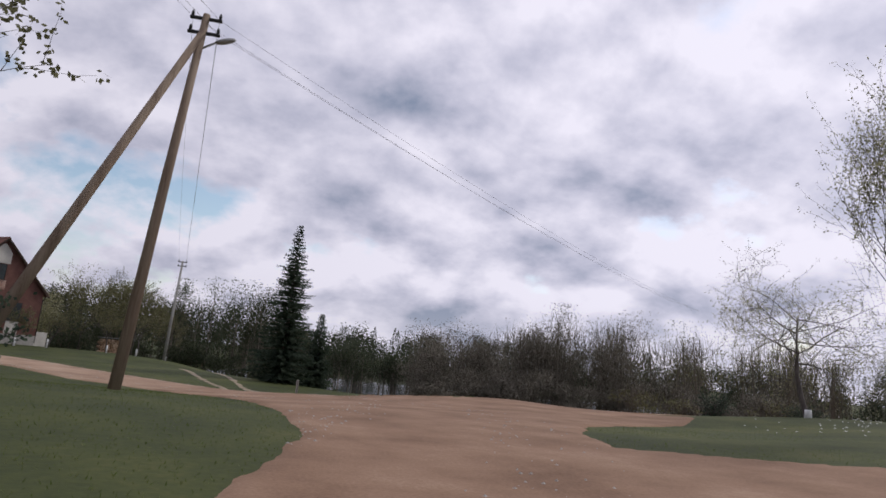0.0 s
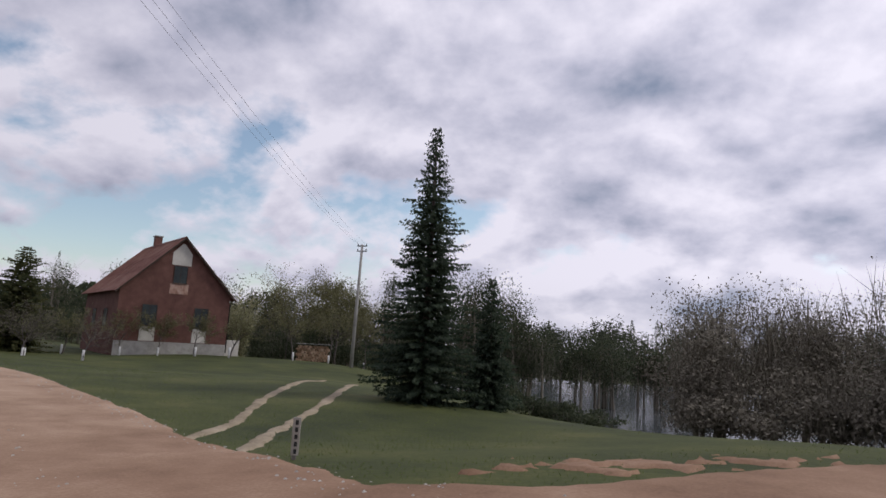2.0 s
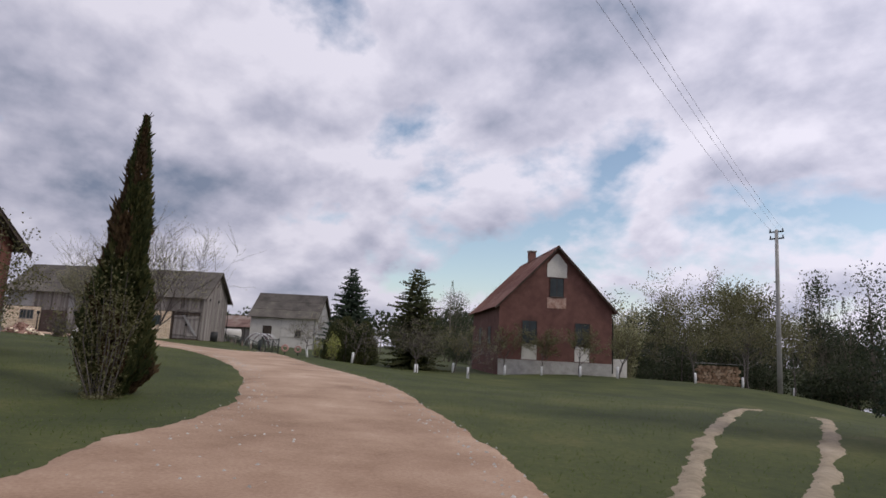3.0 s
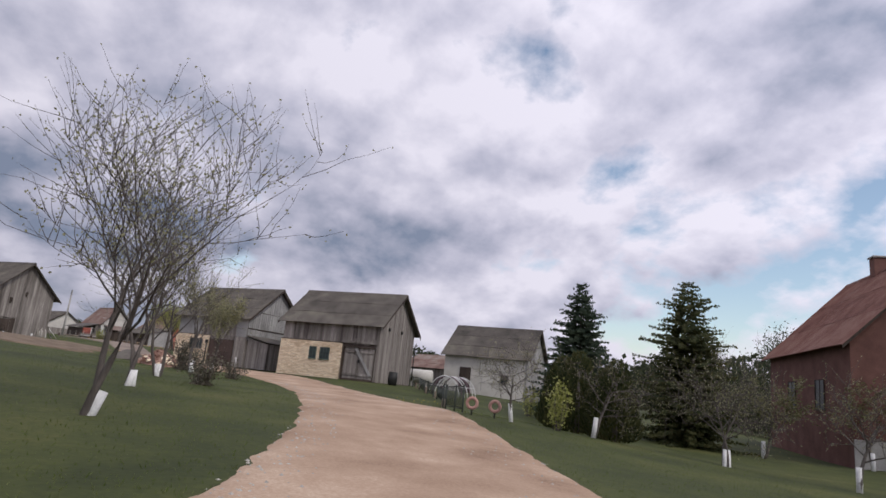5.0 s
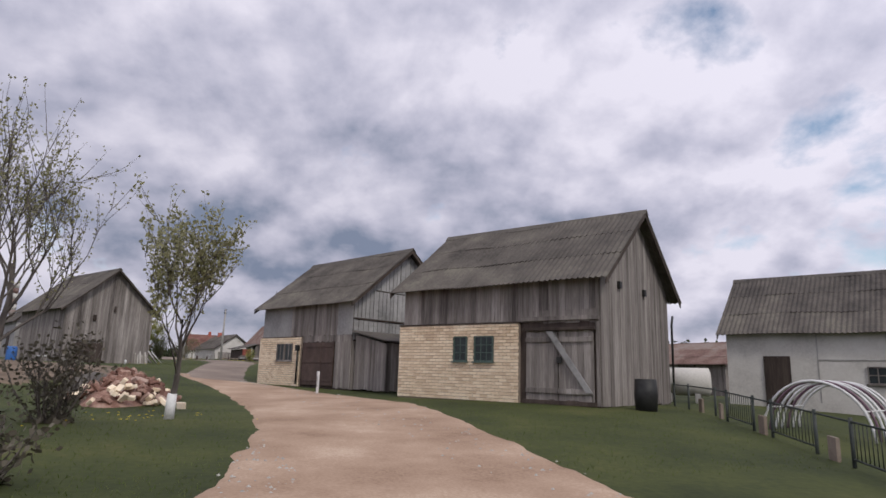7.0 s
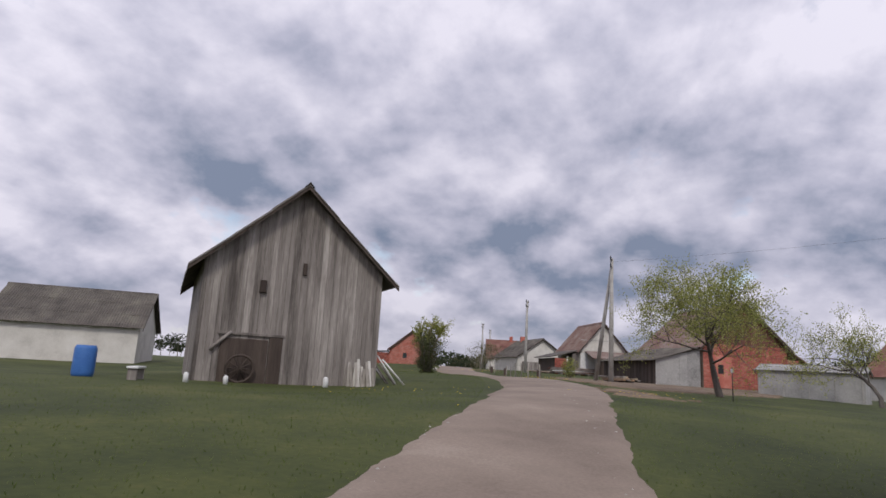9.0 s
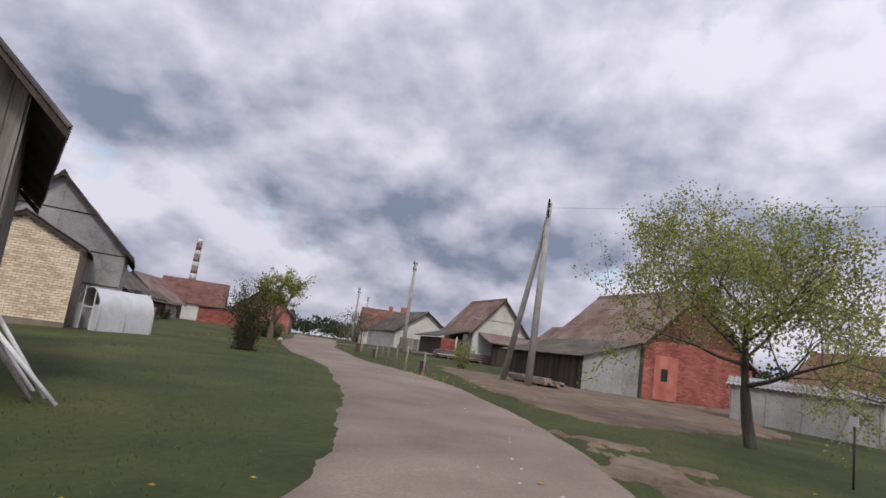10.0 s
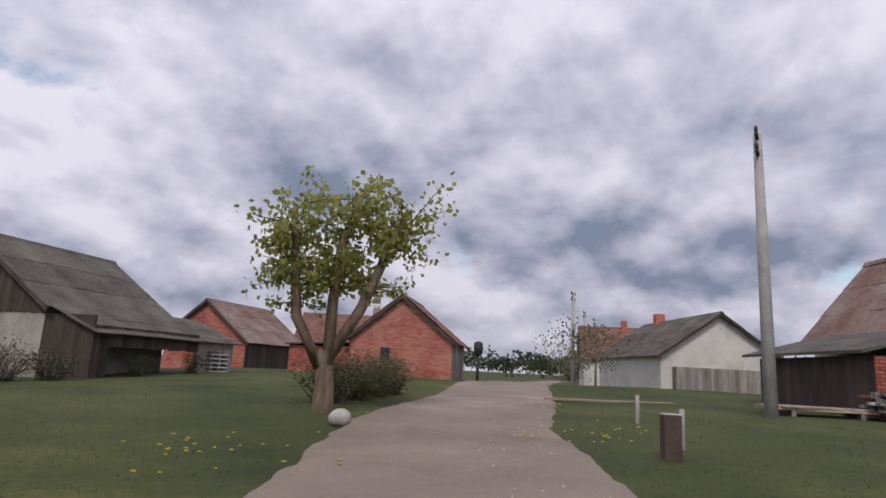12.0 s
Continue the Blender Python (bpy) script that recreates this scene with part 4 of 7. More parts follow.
def build_left_barn():
    # gable towards the road's near end; the slope by the road runs down over an open bay
    L, D, he, hr = 5.8, 6.4, 2.6, 4.85
    h = shell("barn", -114.65, -11.01, 1.5, 198.5, L, D, he, hr, "grey-roofed barn with pale lower walls and dark board gable", ("plaster_old",) * 4, over=0.35)
    X, Y = L / 2, D / 2
    clad(h, -Y, Y, 2.2, slope_top(D, he, hr), -X - 0.006, -1, "wood_dark", axis="x", rnd=random.Random(6))
    ln = holder("open_bay_shed", -114.65, -11.01, 1.5, 198.5, "low open bay with dark boards under the barn's roof", "shed")
    roof_slope(ln, -X - 0.2, X + 2.2, -Y - 2.2, 1.65, -Y + 0.1, 2.62, "slate", rows=2, seed=17)
    roof_slope(ln, -X - 0.2, X + 2.2, Y + 2.2, 1.65, Y - 0.1, 2.62, "slate", rows=2, seed=18)
    for sy in (-1, 1):
        y = sy * (Y + 1.9)
        clad(ln, -X, -X + 0.7, 0.0, lambda x: 1.9, y, sy, "wood_dark", rnd=random.Random(8))
        clad(ln, -X + 0.7, X - 0.4, 1.25, lambda x: 1.9, y, sy, "wood_dark", rnd=random.Random(9))
        plain((X - 0.4, min(y, y - sy * 0.15), -0.5, X + 2.1, max(y, y - sy * 0.15), 1.9), "pale_wall", "plaster_old", ln)
        plain((-X, min(sy * Y, y), -0.5, -X + 0.1, max(sy * Y, y), 2.2), "end_boarding", "wood_dark", ln)


def red_building(name, cx, cy, cz, turn, L, D, he, hr, near_x, side_y, label, roof="tile_red"):
    h = shell(name, cx, cy, cz, turn, L, D, he, hr, label, ("mortar",) * 4, over=0.3, roof=roof, category="outbuilding")
    X, Y = L / 2, D / 2
    bricks(h, -Y, Y, 0.0, hr, near_x * (X + 0.002), "red_brick", size=(0.25, 0.072), joint=0.012, out=near_x, axis="x", joined=True, top=slope_top(D, he, hr), depth=0.015)
    bricks(h, -X, X, 0.0, he, side_y * (Y + 0.002), "red_brick", size=(0.25, 0.072), joint=0.012, out=side_y, joined=True, depth=0.015)
    return h


def build_red_group():
    # beside the vegetable bed: red brick end with a board gable and a grey lean-to
    L, D, he, hr = 8.4, 6.0, 2.83, 5.6
    h = shell("outbuilding", -112.15, 28.39, 1.5, 212, L, D, he, hr, "outbuilding with orange brick end, board gable and rusty sheet roof", ("mortar", "mortar", "mortar", "mortar"), over=0.35, roof="slate_red", category="outbuilding")
    X, Y = L / 2, D / 2
    bricks(h, -Y, Y, 0.0, he, -X - 0.002, "red_brick", size=(0.25, 0.072), joint=0.012, out=-1, axis="x", joined=True, depth=0.015)
    clad(h, -Y, Y, he + 0.01, slope_top(D, he, hr), -X - 0.006, -1, "wood_brown", axis="x", rnd=random.Random(9), width=0.2)
    plain((-X - 0.05, 1.6, 0.9, -X - 0.02, 2.0, 1.5), "hatch", "iron", h)
    plain((-X - 0.045, 1.0, 0.0, -X - 0.02, 2.4, 2.1), "bricked_doorway", "red_brick", h)
    ln = holder("lean_to_shed", -112.15, 28.39, 1.5, 212, "grey sheet lean-to with sloping corrugated roof", "shed")
    y0, y1 = Y + 0.1, Y + 3.2
    clad(ln, y0, y1, 0.0, lambda y: 2.45 - 0.26 * (y - Y), -X + 0.2, -1, "sheet", axis="x", width=0.7, rnd=random.Random(2), name="wall_sheet")
    clad(ln, -X + 0.2, X, 0.0, lambda x: 1.6, y1, 1, "wood_dark", rnd=random.Random(4))
    roof_slope(ln, -X - 0.1, X, y1 + 0.4, 1.55, Y + 0.1, 2.65, "slate", rows=2, seed=31)
    an = holder("brick_annex", -112.15, 28.39, 1.5, 212, "small orange brick annex with red sheet roof", "outbuilding")
    plain((-X + 0.9, -Y - 1.6, -0.5, X - 3, -Y - 0.01, 2.1), "annex_wall", "mortar", an)
    bricks(an, -Y - 1.6, -Y - 0.01, 0.0, 2.1, -X + 0.896, "red_brick", size=(0.25, 0.072), joint=0.012, out=-1, axis="x", joined=True, depth=0.015)
    bm = bmesh.new()
    prism(bm, [(-Y - 2.0, 1.95), (-Y - 0.02, 3.2), (-Y - 0.02, 3.27), (-Y - 2.0, 2.03)], "x", -X + 0.7, X - 2.8)
    part("annex_roof", bm, "tile_red", an)
    hv = holder("hive_box", -112.15 + (-X - 0.7) * math.cos(radians(212)) + (Y + 0.1) * math.sin(radians(212)), 28.39 + (-X - 0.7) * math.sin(radians(212)) - (Y + 0.1) * math.cos(radians(212)), None, 212, "white-painted wooden box standing by the brick end", "box")
    plain((-0.25, -0.25, 0.1, 0.25, 0.25, 0.5), "lower_box", "white_paint", hv)
    plain((-0.22, -0.22, 0.51, 0.22, 0.22, 0.95), "upper_box", "white_paint", hv)
    plain((-0.29, -0.29, 0.96, 0.29, 0.29, 1.02), "box_lid", "slate", hv)
    for sx in (-0.2, 0.2):
        for sy in (-0.2, 0.2):
            plain((sx - 0.025, sy - 0.025, -0.1, sx + 0.025, sy + 0.025, 0.1), "leg", "wood", hv)
    hut = red_building("brick_hut", -128.9, -3.9, 1.84, 203, 4.8, 4.9, 2.1, 4.1, -1, 1, "small orange brick hut with dark roof")
    clad(hut, -1.2, 2.4, 0.0, lambda x: 2.05, -2.456, -1, "wood", rnd=random.Random(41))
    plain((-2.45, 0.5, 1.0, -2.41, 0.95, 1.6), "hut_window", "glass", hut)
    ax = holder("hut_annex", -128.9, -3.9, 1.84, 203, "low orange brick annex against the hut", "outbuilding")
    plain((-2.1, 2.46, -0.6, 0.8, 5.6, 1.55), "annex_wall", "mortar", ax)
    bricks(ax, 2.46, 5.6, 0.0, 1.55, -2.104, "red_brick", size=(0.25, 0.072), joint=0.012, out=-1, axis="x", joined=True, depth=0.015)
    bm = bmesh.new()
    prism(bm, [(2.47, 1.72), (5.8, 1.57), (5.8, 1.63), (2.47, 1.79)], "x", -2.3, 1.0)
    part("annex_roof", bm, "slate", ax)
    shed = red_building("brick_shed", -129.93, -18.21, 1.5, 196, 6.5, 5.6, 2.2, 4.45, -1, 1, "orange brick shed with rusty brown roof", roof="slate_red")
    clad(shed, -3.2, 3.2, 0.0, lambda x: 2.15, -2.806, -1, "wood_dark", rnd=random.Random(42))


def build_white_houses():
    L, D, he, hr = 6.65, 4.5, 2.7, 5.3
    h = shell("house", -126.19, 17.35, 1.72, 211, L, D, he, hr, "small house with white gable and rusty red roof", ("plaster",) * 4, over=0.35, roof="slate_red", category="house")
    X, Y = L / 2, D / 2
    plain((-X - 0.03, -Y, 3.5, -X - 0.004, Y, 3.56), "cover_strip", "concrete", h, 0.004)
    porch = holder("porch_shed", -126.19, 17.35, 1.72, 211, "low board porch with rusty sheet roof", "shed")
    clad(porch, -Y - 0.9, Y - 0.8, 0.0, lambda y: 1.74, -X - 2.0, -1, "wood_dark", axis="x", rnd=random.Random(3))
    roof_b = bmesh.new()
    prism(roof_b, [(-X - 2.4, 1.75), (-X - 0.1, 2.45), (-X - 0.1, 2.52), (-X - 2.4, 1.82)], "y", -Y - 1.1, Y - 0.4)
    part("porch_roof", roof_b, "slate_red", porch)
    side = holder("lean_to_shed", -126.19, 17.35, 1.72, 211, "lean-to of boards and red brick with grey sheet roof", "shed")
    bm = bmesh.new()
    box(bm, -X + 0.2, Y + 0.05, -0.5, X - 1, Y + 2.4, 1.72)
    part("lean_to_wall", bm, "wood_dark", side)
    bricks(side, Y + 1.25, Y + 2.4, 0.0, 1.7, -X + 0.196, "red_brick", size=(0.25, 0.072), joint=0.012, out=-1, axis="x", joined=True, depth=0.015)
    clad(side, Y + 0.05, Y + 0.7, 0.0, lambda y: 2.35 - 0.26 * (y - Y), -X + 0.19, -1, "wood", axis="x", rnd=random.Random(43))
    plain((-X + 0.1, Y + 1.13, -0.3, -X + 0.19, Y + 1.25, 1.9), "corner_post", "white_paint", side)
    plain((-X - 0.05, Y - 0.75, 0.75, -X - 0.006, Y - 0.05, 2.3), "pale_panel", "white_paint", side)
    plain((-X - 0.05, Y - 0.75, -0.3, -X - 0.006, Y - 0.05, 0.72), "brick_footing", "red_brick", side)
    plain((-X + 0.13, Y + 0.72, -0.3, -X + 0.19, Y + 1.1, 1.6), "lean_to_door", "iron", side)
    bm = bmesh.new()
    prism(bm, [(Y + 0.05, 2.5), (Y + 2.8, 1.75), (Y + 2.8, 1.83), (Y + 0.05, 2.6)], "x", -X, X - 0.6)
    part("lean_to_roof", bm, "slate", side)
    h2 = shell("house", -142.16, 6.53, 1.7, 215, 10, 6.4, 2.3, 4.5, "low house with white gable and grey sheet roof", ("plaster",) * 4, over=0.35, roof="slate", category="house")
    plain((-5.6, -2.6, -0.4, -5.02, 2.6, 1.6), "board_porch", "wood", h2)
    c = plain((2.4, -0.3, 4.0, 2.9, 0.3, 5.1), "chimney", "red_brick", h2)
    h3 = shell("house", -159.34, -0.55, 1.5, 112, 9, 8, 2.6, 5.5, "house with mottled red tile roof", ("plaster",) * 4, over=0.3, roof="tile_red", category="house")
    plain((-1.0, -0.3, 5.2, -0.5, 0.3, 6.2), "chimney", "red_brick", h3)
    window(h3, -2.5, -1.5, 0.9, 1.9, -4.006, -1)
    window(h3, 1.2, 2.2, 0.9, 1.9, -4.006, -1)


def build_red_wood_house():
    h = shell("house", -24.60, 20.11, 0.1, 40, 8.5, 7.5, 2.9, 6.0, "red-brown wooden house with white-framed windows", ("wood_brown",) * 4, over=0.4, roof="slate", category="house")
    clad(h, -3.75, 3.75, 0.3, slope_top(7.5, 2.9, 6.0), 4.256, 1, "wood_brown", axis="x", rnd=random.Random(21))
    clad(h, -4.25, 4.25, 0.3, lambda x: 2.87, -3.756, -1, "wood_brown", rnd=random.Random(22), width=0.25)
    window(h, 0.5, 1.6, 1.0, 2.3, 4.29, 1, "frame_white", axis="x")
    window(h, -2.0, -0.9, 1.0, 2.3, 4.29, 1, "frame_white", axis="x")


build_barn_one()
build_barn_two()
build_barn_three()
build_farm_house()
build_brown_house()
build_grey_barn()
build_left_barn()
build_red_group()
build_white_houses()
build_red_wood_house()


# ---------------------------------------------------------------- trees
def leaf_quad(V, F, p, size, rnd, flat=0.0):
    a = Vector((rnd.gauss(0, 1), rnd.gauss(0, 1), rnd.gauss(0, 1) * (1 - flat))).normalized()
    b = a.orthogonal().normalized()
    b = (b + 0.6 * a.cross(b) * rnd.uniform(-1, 1)).normalized()
    n = len(V)
    w = size * rnd.uniform(0.3, 0.5)
    l = size * rnd.uniform(0.7, 1.3)
    V += [tuple(p), tuple(p + a * l * 0.5 + b * w), tuple(p + a * l), tuple(p + a * l * 0.5 - b * w)]
    F.append((n, n + 1, n + 2, n + 3))


def grow(V, F, tips, p, d, length, r, level, rnd, up=0.15, spread=0.7, kids=4, wander=0.18, sides=6):
    n = 5 if level == 0 else 4
    pts, rad, q, dd = [p.copy()], [r], p.copy(), d.normalized()
    for i in range(n):
        dd = (dd + Vector((rnd.gauss(0, wander), rnd.gauss(0, wander), rnd.gauss(0, wander) + up * 0.3))).normalized()
        q = q + dd * (length / n)
        pts.append(q.copy())
        rad.append(r * (1 - 0.72 * (i + 1) / n))
    tube_lists(V, F, pts, rad, sides if level == 0 else max(3, sides - 2 * level), cap=False)
    if level >= 2:
        tips += [(x, level) for x in pts[1:]]
    else:
        tips += [(pts[-1], level + 1)]
    return pts, rad


def branching(V, F, tips, p, d, length, r, level, levels, rnd, up, spread, kids, wander):
    pts, rad = grow(V, F, tips, p, d, length, r, level, rnd, up, spread, kids, wander)
    if level >= levels:
        return
    for k in range(kids[level]):
        t = rnd.uniform(0.35, 1.0) * (len(pts) - 1) if level else (0.45 + 0.55 * (k + rnd.random()) / kids[0]) * (len(pts) - 1)
        i = min(int(t), len(pts) - 2)
        base = pts[i].lerp(pts[i + 1], t - i)
        ax = (pts[i + 1] - pts[i]).normalized()
        side = ax.orthogonal().normalized()
        side.rotate(Matrix.Rotation(rnd.uniform(0, 2 * math.pi) if level else k * 2.4 + rnd.uniform(-0.5, 0.5), 3, ax))
        nd = (ax * (1 - spread * 0.6) + side * spread + Vector((0, 0, up))).normalized()
        branching(V, F, tips, base, nd, length * rnd.uniform(0.5, 0.8), max(0.0075, rad[i] * rnd.uniform(0.45, 0.65)), level + 1, levels, rnd, up, spread, kids, wander)


def tree(x, y, height, seed, label, kids=(6, 5, 4), leaves=5, leaf=0.07, mat="leaf_young", r=0.1, up=0.25, spread=0.75, trunk_part=0.42, stems=1, lean=(0, 0), white=0.0, levels=3, wander=0.16, group="", name="tree", leaf_spread=0.05, z=None, fork=0.0):
    rnd = random.Random(seed)
    h = holder(name, x, y, z, 0, label, "tree", group)
    V, F, tips, feet = [], [], [], []
    if fork:
        tube_lists(V, F, [(0, 0, -0.2), (0.02, 0, fork * 0.5), (0, 0.02, fork + 0.1)], [r * 1.6, r * 1.25, r * 1.15], 10, cap=False)
    for s in range(stems):
        d = Vector((lean[0] + rnd.uniform(-0.25, 0.25) * (stems > 1), lean[1] + rnd.uniform(-0.25, 0.25) * (stems > 1), 1))
        off = Vector((rnd.uniform(-0.15, 0.15), rnd.uniform(-0.15, 0.15), -0.15)) * (1 if stems > 1 else 0) + Vector((0, 0, fork - 0.15))
        feet.append((off, d.normalized()))
        branching(V, F, tips, off, d, height * trunk_part * 1.35, r * (1 if stems == 1 else 0.75), 0, levels, rnd, up, spread, kids, wander)
    # scale to the wanted height
    k = height / max(v[2] for v in V)
    V = [(v[0] * min(k, 1.4), v[1] * min(k, 1.4), v[2] * k) for v in V]
    from_lists("trunk", V, F, "bark", h, smooth=True)
    if leaves:
        LV, LF = [], []
        for t, lev in tips:
            p = Vector((t.x * min(k, 1.4), t.y * min(k, 1.4), t.z * k))
            for _ in range(leaves):
                leaf_quad(LV, LF, p + Vector((rnd.gauss(0, leaf_spread), rnd.gauss(0, leaf_spread), rnd.gauss(0, leaf_spread))), leaf, rnd)
        from_lists("crown", LV, LF, mat, h)
    for off, d in feet if white else ():
        low = [off + d * q for q in (0.1, 0.15 + white * 0.5, 0.15 + white)]
        rr = r * (1 if stems == 1 else 0.75) * min(k, 1.4)
        tube("limewash", [(q.x * min(k, 1.4), q.y * min(k, 1.4), q.z * k) for q in low], [rr * 1.25, rr * 1.2, rr * 1.14], "limewash", h, label="whitewashed lower trunk")
    return h


def spruce(x, y, height, radius, seed, label, dens=1.0, name="spruce", z=None, mat="needle", fine=1.0, power=0.8):
    rnd = random.Random(seed)
    h = holder(name, x, y, z, 0, label, "tree")
    tube("trunk", [(0, 0, -0.2), (0.03, 0, height * 0.5), (0, 0, height * 0.98)], [height * 0.017, height * 0.01, 0.012], "bark", h)
    V, F, TV, TF = [], [], [], []
    zz = height * 0.03
    while zz < height * 0.985:
        f = 1 - zz / height
        R = radius * f ** power * rnd.uniform(0.62, 1.15)
        n = max(4, int(10 * dens * (0.4 + f)))
        for k in range(n):
            a = 2 * math.pi * (k + rnd.random()) / n
            rr = R * rnd.uniform(0.5, 1.22) + 0.12
            d = Vector((math.cos(a), math.sin(a), 0))
            droop = -0.28 * f - 0.05
            tip = Vector((0, 0, zz)) + d * rr + Vector((0, 0, droop * rr + 0.14 * rr))
            mid = Vector((0, 0, zz)) + d * rr * 0.5 + Vector((0, 0, droop * rr * 0.7))
            m = max(4, int(rr * 9 * dens / fine))
            for j in range(m):
                t = (j + rnd.random()) / m
                t = 0.15 + 0.85 * t
                base = Vector((0, 0, zz)) * (1 - t) ** 2 + 2 * mid * t * (1 - t) + tip * t * t
                for s in (-1, 1):
                    w = 0.30 * fine * (1.1 - 0.75 * t) * min(1, 0.35 + rr * 0.45)
                    sd = Vector((-d.y, d.x, 0)) * s
                    e = base + sd * w * rnd.uniform(0.6, 1.3) + d * w * rnd.uniform(0.4, 0.9) + Vector((0, 0, rnd.uniform(-0.14, 0.05)))
                    up = Vector((rnd.uniform(-0.02, 0.02), rnd.uniform(-0.02, 0.02), rnd.uniform(0.03, 0.07) * fine))
                    i = len(V)
                    V += [tuple(base - up), tuple(base.lerp(e, 0.5) - up * 1.1 + d * 0.03), tuple(e), tuple(base.lerp(e, 0.5) + up - d * 0.03)]
                    F.append((i, i + 1, i + 2, i + 3))
        zz += height * 0.021 * rnd.uniform(0.7, 1.3) / dens ** 0.5
    from_lists("crown", V, F, mat, h)
    return h


def column(x, y, height, radius, seed, label, n=5000, name="thuja", mat="thuja", power=0.75, size=0.16, brown=None, ragged=0.16):
    """A dense evergreen column or cone of small upright sprays."""
    rnd = random.Random(seed)
    h = holder(name, x, y, None, 0, label, "tree")
    tube("trunk", [(0, 0, -0.2), (0, 0, height * 0.9)], [radius * 0.12, 0.02], "bark", h)
    sets = {mat: ([], [])}
    if brown:
        sets[brown] = ([], [])
    for _ in range(n):
        t = rnd.random() ** 1.25
        a = rnd.uniform(0, 2 * math.pi)
        lump = 1 + ragged * noise.noise((math.cos(a) * 1.6, math.sin(a) * 1.6, t * height * 1.3 + seed)) + ragged * 0.5 * noise.noise((math.cos(a) * 4, math.sin(a) * 4, t * height * 4 + seed))
        prof = (1 - t) ** power * min(1, 0.55 + t * 6)
        rr = radius * prof * lump * (1 - 0.45 * rnd.random() ** 2.2) + 0.02
        p = Vector((math.cos(a) * rr, math.sin(a) * rr, t * height))
        m = mat if not brown or noise.noise((math.cos(a) * 1.1, math.sin(a) * 1.1, t * 4 + seed)) < 0.12 - 0.5 * (t - 0.45) else brown
        V, F = sets[m]
        d = Vector((math.cos(a) * 0.45 + rnd.gauss(0, 0.25), math.sin(a) * 0.45 + rnd.gauss(0, 0.25), 1)).normalized()
        s = d.cross(Vector((rnd.gauss(0, 1), rnd.gauss(0, 1), 0.1))).normalized()
        k = 0.45 + 0.55 * min(1, prof * 1.6)
        l, w = k * size * rnd.uniform(0.6, 1.4) * (2.0 if rnd.random() < 0.1 else 1), k * size * rnd.uniform(0.16, 0.34)
        i = len(V)
        V += [tuple(p), tuple(p + d * l * 0.5 + s * w), tuple(p + d * l), tuple(p + d * l * 0.5 - s * w)]
        F.append((i, i + 1, i + 2, i + 3))
    for m, (V, F) in sets.items():
        if F:
            from_lists("foliage", V, F, m, h)
    return h


def shrub(x, y, height, radius, seed, label, n=1500, mat="leaf_dull", leaf=0.08, stems=14, name="shrub", group="", stem_mat="bark", z=None, fill=0.5):
    rnd = random.Random(seed)
    h = holder(name, x, y, z, 0, label, "shrub", group)
    V, F = [], []
    LV, LF = [], []
    for k in range(stems):
        a, t = rnd.uniform(0, 2 * math.pi), rnd.uniform(0.15, 1)
        tip = Vector((math.cos(a) * radius * t, math.sin(a) * radius * t, height * rnd.uniform(0.75, 1.05) * (1 - 0.35 * t * t)))
        base = Vector((math.cos(a) * radius * 0.15, math.sin(a) * radius * 0.15, -0.1))
        mid = base.lerp(tip, 0.5) + Vector((rnd.gauss(0, 0.1), rnd.gauss(0, 0.1), height * 0.08))
        tube_lists(V, F, [base, mid, tip], [0.014, 0.009, 0.004], 4, cap=False)
        for _ in range(int(n / stems)):
            s = rnd.uniform(1 - fill - 0.35, 1.05)
            q = base.lerp(mid, min(1, 2 * s)) if s < 0.5 else mid.lerp(tip, 2 * s - 1)
            g = 0.07 * radius + 0.03
            q = q + Vector((rnd.gauss(0, g), rnd.gauss(0, g), rnd.gauss(0, g)))
            q.z = max(q.z, 0.03)
            leaf_quad(LV, LF, q, leaf, rnd)
    from_lists("stem", V, F, stem_mat, h, smooth=True)
    from_lists("foliage", LV, LF, mat, h)
    return h


